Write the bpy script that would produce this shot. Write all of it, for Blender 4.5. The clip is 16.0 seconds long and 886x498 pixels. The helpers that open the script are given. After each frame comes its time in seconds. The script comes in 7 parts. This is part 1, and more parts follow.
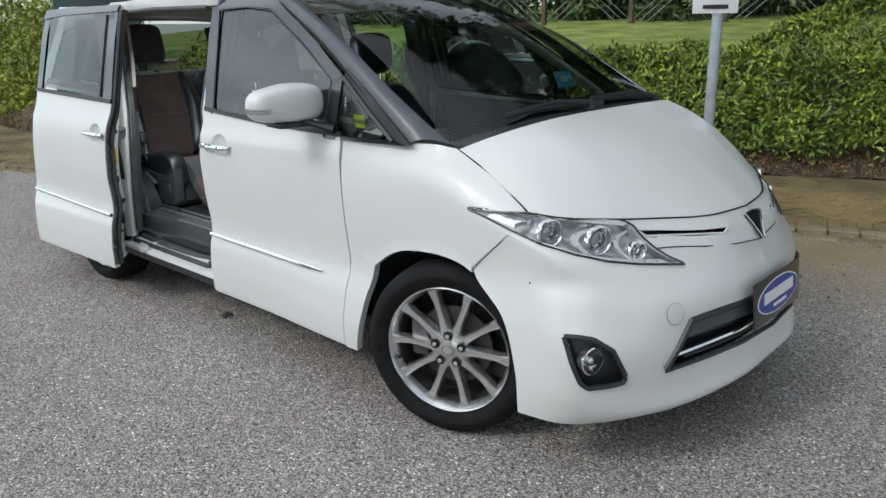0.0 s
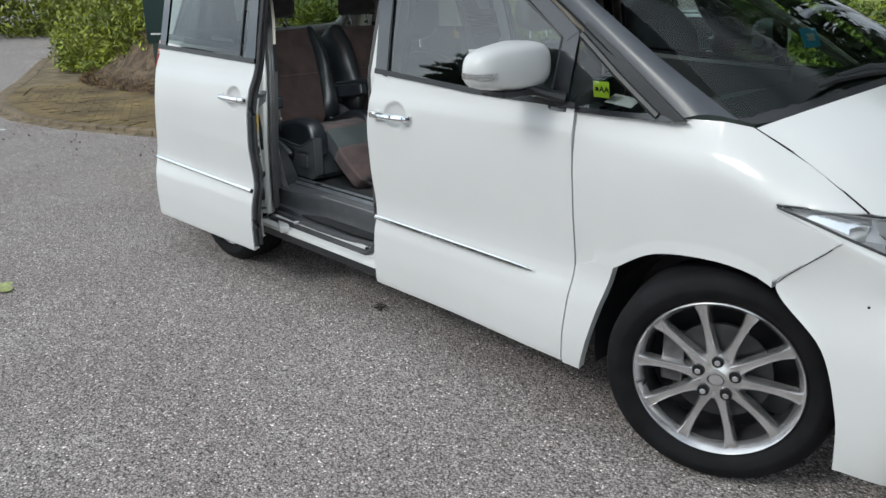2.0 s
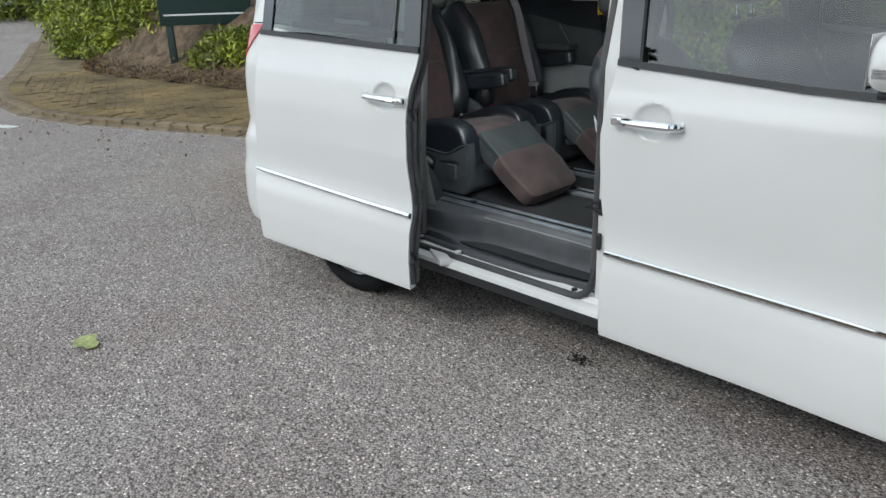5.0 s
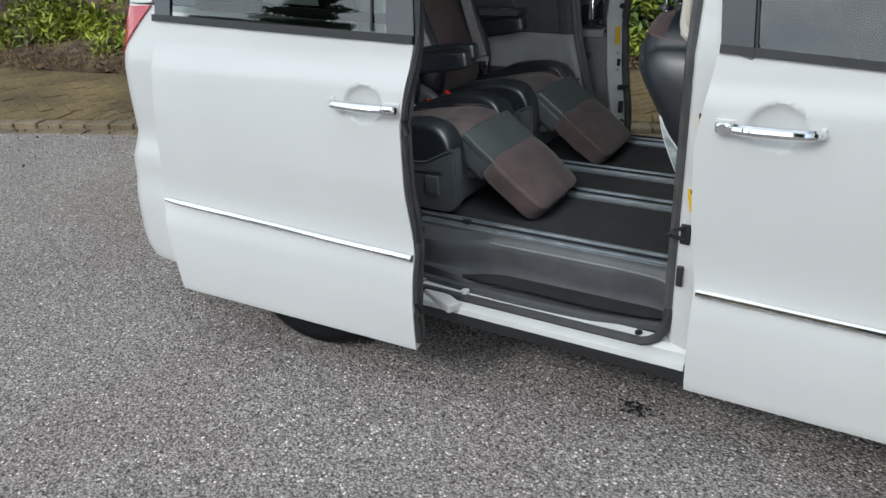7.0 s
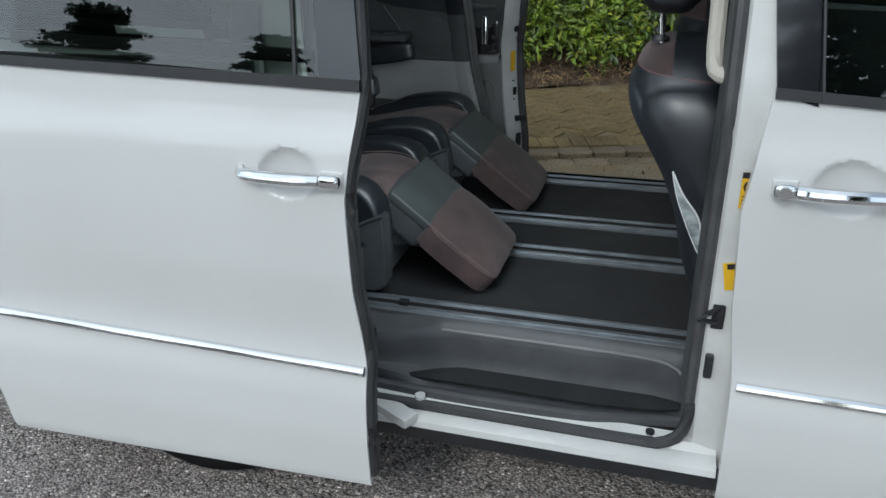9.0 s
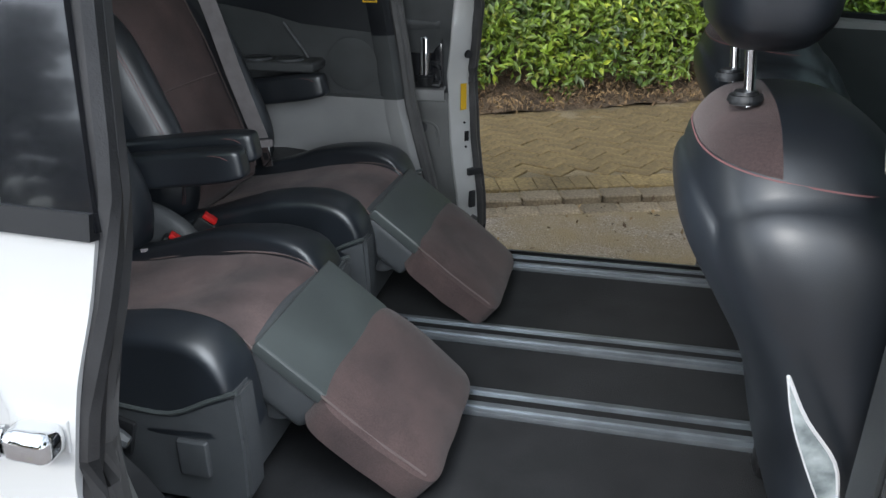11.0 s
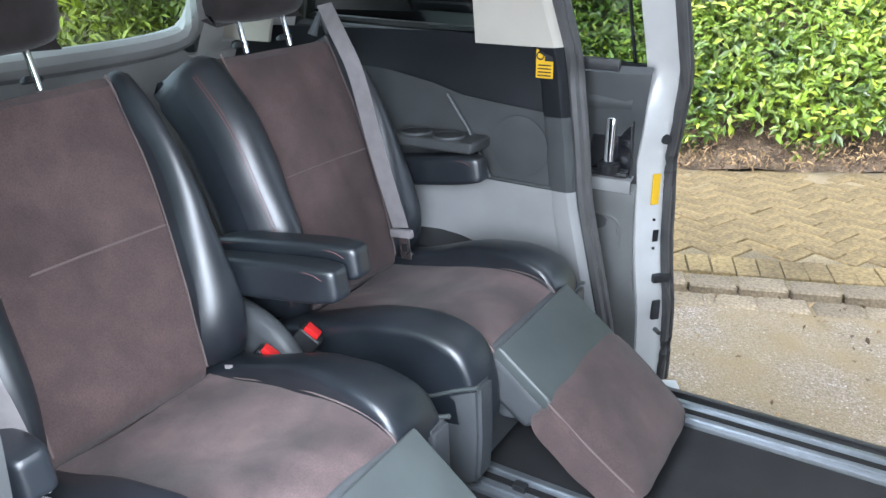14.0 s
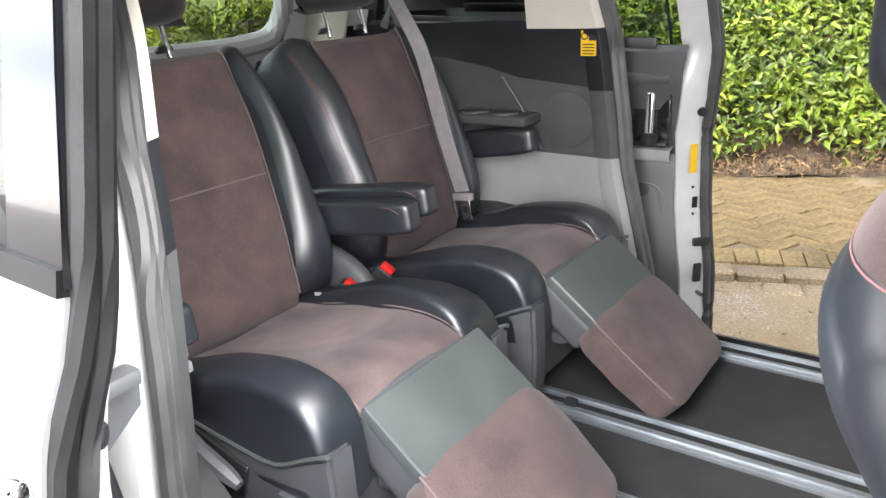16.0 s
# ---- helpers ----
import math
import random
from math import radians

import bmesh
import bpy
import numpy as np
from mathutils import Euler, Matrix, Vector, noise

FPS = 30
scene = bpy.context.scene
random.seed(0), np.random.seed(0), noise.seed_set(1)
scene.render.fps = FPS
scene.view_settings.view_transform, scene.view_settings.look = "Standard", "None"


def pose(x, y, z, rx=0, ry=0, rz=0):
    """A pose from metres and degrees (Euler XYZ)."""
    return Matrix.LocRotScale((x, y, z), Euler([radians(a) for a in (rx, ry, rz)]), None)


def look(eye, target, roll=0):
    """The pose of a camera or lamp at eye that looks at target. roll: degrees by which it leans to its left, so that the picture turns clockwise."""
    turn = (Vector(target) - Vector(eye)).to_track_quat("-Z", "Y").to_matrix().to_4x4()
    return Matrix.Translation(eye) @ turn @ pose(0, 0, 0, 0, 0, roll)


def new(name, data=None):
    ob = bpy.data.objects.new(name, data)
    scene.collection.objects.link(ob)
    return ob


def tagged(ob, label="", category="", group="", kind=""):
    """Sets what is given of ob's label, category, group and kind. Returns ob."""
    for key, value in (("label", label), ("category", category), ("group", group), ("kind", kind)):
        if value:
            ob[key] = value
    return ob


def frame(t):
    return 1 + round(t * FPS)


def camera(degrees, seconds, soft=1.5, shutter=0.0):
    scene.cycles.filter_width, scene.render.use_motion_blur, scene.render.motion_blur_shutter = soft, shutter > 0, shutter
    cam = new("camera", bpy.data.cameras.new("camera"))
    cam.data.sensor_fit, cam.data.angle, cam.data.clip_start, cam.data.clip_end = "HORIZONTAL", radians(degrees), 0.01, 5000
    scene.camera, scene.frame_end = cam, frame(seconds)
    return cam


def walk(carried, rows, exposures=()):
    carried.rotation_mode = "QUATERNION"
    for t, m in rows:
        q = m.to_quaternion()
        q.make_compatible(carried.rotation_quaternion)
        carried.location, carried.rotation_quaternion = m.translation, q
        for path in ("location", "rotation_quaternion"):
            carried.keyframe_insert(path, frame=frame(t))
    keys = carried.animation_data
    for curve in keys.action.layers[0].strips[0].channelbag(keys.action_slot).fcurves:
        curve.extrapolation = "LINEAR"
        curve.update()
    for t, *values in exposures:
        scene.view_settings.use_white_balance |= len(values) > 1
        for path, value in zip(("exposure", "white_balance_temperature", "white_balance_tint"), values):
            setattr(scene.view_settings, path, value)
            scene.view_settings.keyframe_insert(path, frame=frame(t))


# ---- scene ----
cam = camera(60.8, 16.0)
PATH = [
    (0, (4.728, -2.736, 1.509), (3.425, -1.327, 0.948), -0.9),
    (0.5, (4.487, -2.768, 1.499), (3.182, -1.372, 0.911), -0.8),
    (1, (4.223, -2.749, 1.484), (2.905, -1.374, 0.873), -0.7),
    (1.5, (4.031, -2.735, 1.477), (2.687, -1.394, 0.847), -0.5),
    (2, (3.858, -2.782, 1.478), (2.486, -1.484, 0.82), -0.9),
    (2.5, (3.674, -2.893, 1.457), (2.28, -1.62, 0.795), -0.7),
    (3, (3.464, -2.891, 1.436), (2.058, -1.637, 0.765), -0.8),
    (3.5, (3.219, -2.862, 1.455), (1.818, -1.603, 0.781), -0.6),
    (4, (3.027, -2.864, 1.434), (1.64, -1.591, 0.76), -0.6),
    (6.5, (1.969, -2.744, 1.511), (0.877, -1.285, 0.687), -3.4),
    (7, (1.733, -2.625, 1.504), (0.763, -1.096, 0.656), -3.1),
    (7.5, (1.527, -2.518, 1.501), (0.681, -0.918, 0.65), -2.4),
    (8, (1.363, -2.461, 1.509), (0.634, -0.804, 0.658), -1.9),
    (8.5, (1.24, -2.417, 1.492), (0.619, -0.714, 0.648), -1.6),
    (9, (1.159, -2.276, 1.481), (0.63, -0.537, 0.648), -1.2),
    (9.5, (1.082, -2.055, 1.495), (0.629, -0.288, 0.675), -0.9),
    (10, (1.027, -1.81, 1.461), (0.62, -0.025, 0.656), -0.6),
    (12.5, (0.94, -1.012, 1.356), (0.405, 0.712, 0.494), 1.7),
    (13, (0.906, -0.966, 1.359), (0.244, 0.707, 0.485), 1.3),
    (13.5, (0.938, -0.939, 1.391), (0.124, 0.681, 0.549), 0.2),
    (14, (1.02, -0.915, 1.483), (0.047, 0.654, 0.712), -0.9),
    (14.5, (1.093, -0.933, 1.524), (-0.024, 0.582, 0.848), -1.9),
    (15, (1.127, -0.967, 1.455), (-0.07, 0.512, 0.839), -2.3),
    (15.5, (1.156, -1.035, 1.392), (-0.034, 0.448, 0.771), -2.6),
    (16, (1.163, -1.168, 1.371), (0.052, 0.355, 0.702), -2.9),
]
walk(cam, [(t, look(eye, target, roll)) for t, eye, target, roll in PATH], exposures=[(0.0, 0.0, 6300, 5), (6.0, 0.0, 6300, 5), (7.5, -0.05, 6150, 5), (8.5, -0.18, 6050, 4), (10.2, -0.22, 6050, 5), (12.3, 2.3, 6400, 14), (13.2, 2.35, 5800, 13), (14.0, 2.3, 5800, 10), (14.8, 2.3, 6300, 10), (16.0, 2.2, 6700, 14)])

# ---------- world and light ----------
world = bpy.data.worlds.new("world")
scene.world = world
world.use_nodes = True
wn, wl = world.node_tree.nodes, world.node_tree.links
wn.clear()
w_out = wn.new("ShaderNodeOutputWorld")
w_bg = wn.new("ShaderNodeBackground")
w_sky = wn.new("ShaderNodeTexSky")
w_sky.sky_type = "NISHITA"
w_sky.sun_disc = False
w_sky.sun_elevation, w_sky.sun_rotation = radians(39), radians(194)
w_coord = wn.new("ShaderNodeTexCoord")
w_map = wn.new("ShaderNodeMapping")
w_map.inputs["Scale"].default_value = (1, 1, 2.2)
w_noise = wn.new("ShaderNodeTexNoise")
w_noise.inputs["Scale"].default_value = 2.2
w_noise.inputs["Detail"].default_value = 6
w_ramp = wn.new("ShaderNodeValToRGB")
w_ramp.color_ramp.elements[0].position, w_ramp.color_ramp.elements[0].color = 0.35, (3.0, 3.3, 3.7, 1)
w_ramp.color_ramp.elements[1].position, w_ramp.color_ramp.elements[1].color = 0.68, (9.0, 9.2, 9.3, 1)
w_mix = wn.new("ShaderNodeMixRGB")
w_mix.inputs["Fac"].default_value = 0.72      # broken cloud over a blue sky
wl.new(w_coord.outputs["Generated"], w_map.inputs["Vector"])
wl.new(w_map.outputs["Vector"], w_noise.inputs["Vector"])
wl.new(w_noise.outputs["Fac"], w_ramp.inputs["Fac"])
wl.new(w_sky.outputs["Color"], w_mix.inputs["Color1"])
wl.new(w_ramp.outputs["Color"], w_mix.inputs["Color2"])
w_dot = wn.new("ShaderNodeVectorMath")      # thin cloud, brightest on the sun's side
w_dot.operation = "DOT_PRODUCT"
w_dot.inputs[1].default_value = (-0.22, -0.88, 0.42)
w_side = wn.new("ShaderNodeMapRange")
w_side.inputs["From Min"].default_value, w_side.inputs["From Max"].default_value = -0.2, 1.0
w_side.inputs["To Min"].default_value, w_side.inputs["To Max"].default_value = 0.9, 2.0
w_mul = wn.new("ShaderNodeMixRGB")
w_mul.blend_type = "MULTIPLY"
w_mul.inputs["Fac"].default_value = 1.0
wl.new(w_coord.outputs["Generated"], w_dot.inputs[0])
wl.new(w_dot.outputs["Value"], w_side.inputs["Value"])
wl.new(w_mix.outputs["Color"], w_mul.inputs["Color1"])
wl.new(w_side.outputs["Result"], w_mul.inputs["Color2"])
wl.new(w_mul.outputs["Color"], w_bg.inputs["Color"])
w_bg.inputs["Strength"].default_value = 0.14
wl.new(w_bg.outputs["Background"], w_out.inputs["Surface"])
sun = new("sun", bpy.data.lights.new("sun", "SUN"))
sun.data.energy, sun.data.angle, sun.data.color = 1.2, radians(14), (1.0, 0.96, 0.9)
sun.matrix_world = look((-4, -16, 13.5), (0, 0, 0))

# added area lamp strengthening the sky's light through the open driver's-side doorway
doorway = new("doorway_fill", bpy.data.lights.new("doorway_fill", "AREA"))
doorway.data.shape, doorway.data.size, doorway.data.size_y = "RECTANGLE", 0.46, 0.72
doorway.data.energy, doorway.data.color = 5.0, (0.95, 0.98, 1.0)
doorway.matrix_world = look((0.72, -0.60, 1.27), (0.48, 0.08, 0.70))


# ---------- materials ----------
def material(name, color, rough=0.5, metal=0.0, coat=0.0, vary=0.0, scale=8.0, fine=0.0, fine_scale=120.0, bump=0.0, bump_scale=200.0, spec=0.5, color2=None, sheen=0.0, rand=0.0):
    """A principled surface: colour varied at two scales by noise, with fine relief."""
    m = bpy.data.materials.new(name)
    m.use_nodes = True
    n, l = m.node_tree.nodes, m.node_tree.links
    b = n["Principled BSDF"]
    b.inputs["Base Color"].default_value = (*color, 1)
    b.inputs["Roughness"].default_value = rough
    b.inputs["Metallic"].default_value = metal
    b.inputs["Coat Weight"].default_value = coat
    b.inputs["Coat Roughness"].default_value = 0.04
    b.inputs["Specular IOR Level"].default_value = spec
    b.inputs["Sheen Weight"].default_value = sheen
    co = n.new("ShaderNodeTexCoord")
    last = None
    if vary or color2:
        a = n.new("ShaderNodeTexNoise")
        a.inputs["Scale"].default_value, a.inputs["Detail"].default_value = scale, 5
        l.new(co.outputs["Object"], a.inputs["Vector"])
        r = n.new("ShaderNodeValToRGB")
        r.color_ramp.elements[0].position, r.color_ramp.elements[1].position = 0.36, 0.66
        lo = [max(0, c * (1 - vary)) for c in color]
        hi = list(color2) if color2 else [min(1, c * (1 + vary)) for c in color]
        r.color_ramp.elements[0].color, r.color_ramp.elements[1].color = (*lo, 1), (*hi, 1)
        l.new(a.outputs["Fac"], r.inputs["Fac"])
        last = r.outputs["Color"]
        if rough < 0.9:
            k = n.new("ShaderNodeMapRange")
            k.inputs["To Min"].default_value, k.inputs["To Max"].default_value = rough * 0.85, min(1, rough * 1.15)
            l.new(a.outputs["Fac"], k.inputs["Value"])
            l.new(k.outputs["Result"], b.inputs["Roughness"])
    if fine:
        f = n.new("ShaderNodeTexNoise")
        f.inputs["Scale"].default_value, f.inputs["Detail"].default_value = fine_scale, 3
        l.new(co.outputs["Object"], f.inputs["Vector"])
        q = n.new("ShaderNodeMapRange")
        q.inputs["From Min"].default_value, q.inputs["From Max"].default_value = 0.3, 0.7
        q.inputs["To Min"].default_value, q.inputs["To Max"].default_value = 1 - fine, 1 + fine
        l.new(f.outputs["Fac"], q.inputs["Value"])
        x = n.new("ShaderNodeMixRGB")
        x.blend_type = "MULTIPLY"
        x.inputs["Fac"].default_value = 1
        x.inputs["Color1"].default_value = (*color, 1)
        if last:
            l.new(last, x.inputs["Color1"])
        l.new(q.outputs["Result"], x.inputs["Color2"])
        last = x.outputs["Color"]
    if rand:
        o = n.new("ShaderNodeObjectInfo")
        g = n.new("ShaderNodeNewGeometry")
        s = n.new("ShaderNodeMath")
        s.operation = "ADD"
        l.new(o.outputs["Random"], s.inputs[0])
        l.new(g.outputs["Random Per Island"], s.inputs[1])
        fr = n.new("ShaderNodeMath")
        fr.operation = "FRACT"
        l.new(s.outputs[0], fr.inputs[0])
        q = n.new("ShaderNodeMapRange")
        q.inputs["To Min"].default_value, q.inputs["To Max"].default_value = 1 - rand, 1 + rand
        l.new(fr.outputs[0], q.inputs["Value"])
        x = n.new("ShaderNodeMixRGB")
        x.blend_type = "MULTIPLY"
        x.inputs["Fac"].default_value = 1
        x.inputs["Color1"].default_value = (*color, 1)
        if last:
            l.new(last, x.inputs["Color1"])
        l.new(q.outputs["Result"], x.inputs["Color2"])
        last = x.outputs["Color"]
    if last:
        l.new(last, b.inputs["Base Color"])
    if bump:
        f = n.new("ShaderNodeTexNoise")
        f.inputs["Scale"].default_value, f.inputs["Detail"].default_value = bump_scale, 4
        l.new(co.outputs["Object"], f.inputs["Vector"])
        h = n.new("ShaderNodeBump")
        h.inputs["Strength"].default_value, h.inputs["Distance"].default_value = bump, 0.004
        l.new(f.outputs["Fac"], h.inputs["Height"])
        l.new(h.outputs["Normal"], b.inputs["Normal"])
    return m


def glass_material(name, tint, reflect=1.5):
    """A thin pane: it lets tinted light through and mirrors by its Fresnel gloss."""
    m = bpy.data.materials.new(name)
    m.use_nodes = True
    n, l = m.node_tree.nodes, m.node_tree.links
    n.clear()
    out, mix = n.new("ShaderNodeOutputMaterial"), n.new("ShaderNodeMixShader")
    tr, gl, fr = n.new("ShaderNodeBsdfTransparent"), n.new("ShaderNodeBsdfGlossy"), n.new("ShaderNodeFresnel")
    tr.inputs["Color"].default_value = (*tint, 1)
    gl.inputs["Roughness"].default_value = 0.005
    fr.inputs["IOR"].default_value = reflect
    l.new(fr.outputs["Fac"], mix.inputs["Fac"])
    l.new(tr.outputs["BSDF"], mix.inputs[1])
    l.new(gl.outputs["BSDF"], mix.inputs[2])
    l.new(mix.outputs["Shader"], out.inputs["Surface"])
    return m


def asphalt_material():
    m = material("asphalt", (0.1, 0.098, 0.095), 0.85)
    n, l = m.node_tree.nodes, m.node_tree.links
    b = n["Principled BSDF"]
    co = n.new("ShaderNodeTexCoord")

    def tex(kind, scale, **kw):
        t = n.new(kind)
        t.inputs["Scale"].default_value = scale
        for k, v in kw.items():
            t.inputs[k].default_value = v
        l.new(co.outputs["Object"], t.inputs["Vector"])
        return t

    def ramp(src, p0, c0, p1, c1):
        r = n.new("ShaderNodeValToRGB")
        r.color_ramp.elements[0].position, r.color_ramp.elements[0].color = p0, (*c0, 1)
        r.color_ramp.elements[1].position, r.color_ramp.elements[1].color = p1, (*c1, 1)
        l.new(src, r.inputs["Fac"])
        return r.outputs["Color"]

    def mul(a, c, kind="MULTIPLY", fac=1.0):
        x = n.new("ShaderNodeMixRGB")
        x.blend_type = kind
        x.inputs["Fac"].default_value = fac
        l.new(a, x.inputs["Color1"])
        l.new(c, x.inputs["Color2"])
        return x.outputs["Color"]

    stones = tex("ShaderNodeTexVoronoi", 128)
    grains = tex("ShaderNodeTexVoronoi", 260)
    sep = n.new("ShaderNodeSeparateColor")
    l.new(stones.outputs["Color"], sep.inputs["Color"])
    tone = ramp(sep.outputs["Red"], 0.05, (0.262, 0.245, 0.236), 0.95, (0.47, 0.440, 0.422))
    pale = ramp(sep.outputs["Green"], 0.955, (0, 0, 0), 0.97, (0.48, 0.46, 0.44))
    gap = ramp(stones.outputs["Distance"], 0.30, (1.06, 1.06, 1.06), 0.78, (0.40, 0.39, 0.38))
    big = ramp(tex("ShaderNodeTexNoise", 0.9, Detail=6).outputs["Fac"], 0.3, (0.90, 0.83, 0.82), 0.7, (1.13, 1.12, 1.11))
    mid = ramp(tex("ShaderNodeTexNoise", 14, Detail=4).outputs["Fac"], 0.3, (0.86, 0.86, 0.86), 0.7, (1.12, 1.12, 1.12))
    pits = ramp(tex("ShaderNodeTexNoise", 66, Detail=4, Roughness=0.6).outputs["Fac"], 0.37, (0.24, 0.23, 0.225), 0.45, (1.06, 1.06, 1.06))
    grain_sep = n.new("ShaderNodeSeparateColor")
    l.new(grains.outputs["Color"], grain_sep.inputs["Color"])
    grit = ramp(grain_sep.outputs["Red"], 0.0, (0.72, 0.72, 0.72), 1.0, (1.34, 1.33, 1.31))
    c = mul(mul(mul(mul(mul(mul(tone, pale, "ADD"), gap), big), mid), grit), pits)
    # sand washed along the kerb's line
    xyz = n.new("ShaderNodeSeparateXYZ")
    l.new(co.outputs["Object"], xyz.inputs["Vector"])
    slope = n.new("ShaderNodeMath")
    slope.operation = "MULTIPLY_ADD"
    slope.inputs[1].default_value, slope.inputs[2].default_value = -0.365, -2.1
    l.new(xyz.outputs["X"], slope.inputs[0])
    off = n.new("ShaderNodeMath")
    l.new(slope.outputs[0], off.inputs[0])
    l.new(xyz.outputs["Y"], off.inputs[1])
    near = n.new("ShaderNodeMapRange")
    near.inputs["From Min"].default_value, near.inputs["From Max"].default_value = -2.2, -0.8
    l.new(off.outputs[0], near.inputs["Value"])
    patch = ramp(tex("ShaderNodeTexNoise", 3.2, Detail=7).outputs["Fac"], 0.32, (0.55, 0.55, 0.55), 0.62, (0.95, 0.95, 0.95))
    amount = n.new("ShaderNodeMath")
    amount.operation = "MULTIPLY"
    along = n.new("ShaderNodeMapRange")      # the bend of the road is swept clean
    along.inputs["From Min"].default_value, along.inputs["From Max"].default_value = -3.2, -0.6
    l.new(xyz.outputs["X"], along.inputs["Value"])
    kept = n.new("ShaderNodeMath")
    kept.operation = "MULTIPLY"
    l.new(near.outputs["Result"], kept.inputs[0])
    l.new(along.outputs["Result"], kept.inputs[1])
    l.new(kept.outputs[0], amount.inputs[0])
    l.new(patch, amount.inputs[1])
    sand = n.new("ShaderNodeMixRGB")
    sand.inputs["Color2"].default_value = (0.225, 0.162, 0.078, 1)
    l.new(amount.outputs[0], sand.inputs["Fac"])
    l.new(c, sand.inputs["Color1"])
    l.new(sand.outputs["Color"], b.inputs["Base Color"])
    h = n.new("ShaderNodeBump")
    h.inputs["Strength"].default_value, h.inputs["Distance"].default_value = 0.95, 0.006
    h.invert = True
    l.new(stones.outputs["Distance"], h.inputs["Height"])
    l.new(h.outputs["Normal"], b.inputs["Normal"])
    return m


def suede_material(name, low, high, sharp):
    """Brown suede whose nap is brushed into paler and darker patches."""
    m = material(name, low, 0.95, bump=0.3, bump_scale=520, sheen=0.12)
    n, l = m.node_tree.nodes, m.node_tree.links
    b = n["Principled BSDF"]
    co = n.new("ShaderNodeTexCoord")

    def cloud(scale, detail, warp, p0, c0, p1, c1):
        t = n.new("ShaderNodeTexNoise")
        t.inputs["Scale"].default_value, t.inputs["Detail"].default_value, t.inputs["Distortion"].default_value = scale, detail, warp
        l.new(co.outputs["Object"], t.inputs["Vector"])
        r = n.new("ShaderNodeValToRGB")
        r.color_ramp.elements[0].position, r.color_ramp.elements[0].color = p0, (*c0, 1)
        r.color_ramp.elements[1].position, r.color_ramp.elements[1].color = p1, (*c1, 1)
        l.new(t.outputs["Fac"], r.inputs["Fac"])
        return r.outputs["Color"]

    def times(a, c):
        x = n.new("ShaderNodeMixRGB")
        x.blend_type = "MULTIPLY"
        x.inputs["Fac"].default_value = 1
        l.new(a, x.inputs["Color1"])
        l.new(c, x.inputs["Color2"])
        return x.outputs["Color"]

    nap = cloud(4.6, 3, 0.35, 0.52 - sharp, low, 0.52 + sharp, high)
    brush = cloud(15, 4, 0.4, 0.36, (0.88, 0.885, 0.89), 0.66, (1.12, 1.11, 1.1))
    grain = cloud(340, 3, 0.0, 0.3, (0.82, 0.82, 0.82), 0.7, (1.18, 1.18, 1.18))
    l.new(times(times(nap, brush), grain), b.inputs["Base Color"])
    return m


PAINT = material("pearl_white_paint", (0.615, 0.617, 0.608), 0.36, 0.0, 0.45, vary=0.012, scale=3)
PAINT_IN = material("white_door_frame_paint", (0.58, 0.58, 0.565), 0.4, 0.0, 0.3, vary=0.06, scale=9)
BLACK = material("black_plastic", (0.018, 0.019, 0.021), 0.42, vary=0.15, scale=20, bump=0.12, bump_scale=900)
GLOSS = material("gloss_black_trim", (0.012, 0.013, 0.016), 0.12, coat=0.6, vary=0.1)
GREYTRIM = material("satin_grey_pillar", (0.07, 0.075, 0.086), 0.32, vary=0.1, scale=10)
RUBBER = material("black_rubber", (0.035, 0.035, 0.037), 0.55, vary=0.25, scale=14, bump=0.15, bump_scale=300)
SEAL = material("grey_rubber_seal", (0.062, 0.061, 0.062), 0.5, vary=0.2, scale=16)
CHROME = material("chrome", (0.78, 0.79, 0.8), 0.07, 1.0)
ALLOY = material("hyper_silver_alloy", (0.60, 0.59, 0.59), 0.24, 0.85, 0.5, vary=0.08, scale=12)
STEEL = material("dull_steel", (0.16, 0.16, 0.165), 0.42, 1.0, vary=0.3, scale=20)
# near-black for joints, and for the shade in slots and behind the spokes
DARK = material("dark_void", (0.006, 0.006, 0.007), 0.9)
SILVER = material("lamp_reflector", (0.86, 0.87, 0.89), 0.12, 0.95, bump=0.12, bump_scale=90)
BROW = material("satin_lamp_trim", (0.66, 0.655, 0.64), 0.28, 0.7, vary=0.08, scale=20)
SMOKE = material("satin_lamp_housing", (0.52, 0.52, 0.525), 0.34, 0.65, vary=0.15, scale=22)
# wheel metal darkened to hold the shade behind the spokes
SHADED_METAL = material("shaded_wheel_metal", (0.05, 0.05, 0.052), 0.5, 0.4, vary=0.3, scale=15)
TYRE = material("black_tyre_rubber", (0.009, 0.009, 0.010), 0.7, vary=0.3, scale=10, spec=0.15, bump=0.15, bump_scale=200)
SCREEN = glass_material("windscreen_glass", (0.42, 0.53, 0.48), 1.44)
DASH = material("grey_dashboard_vinyl", (0.085, 0.098, 0.093), 0.6, vary=0.1, scale=8, bump=0.2, bump_scale=500)
REDLENS = material("red_lens", (0.5, 0.015, 0.03), 0.12, coat=1.0)
GLASS = glass_material("clear_glass", (0.34, 0.41, 0.39), 1.95)
SMALLGLASS = glass_material("small_clear_glass", (0.78, 0.84, 0.82), 1.6)
PRIVACY = glass_material("privacy_glass", (0.33, 0.39, 0.36), 1.85)
TAILGLASS = glass_material("tailgate_glass", (0.30, 0.35, 0.33), 1.6)
REARGLASS = glass_material("dark_rear_glass", (0.34, 0.40, 0.37), 1.6)
LENS = glass_material("lamp_lens", (0.96, 0.965, 0.97), 1.3)
ASPHALT = asphalt_material()
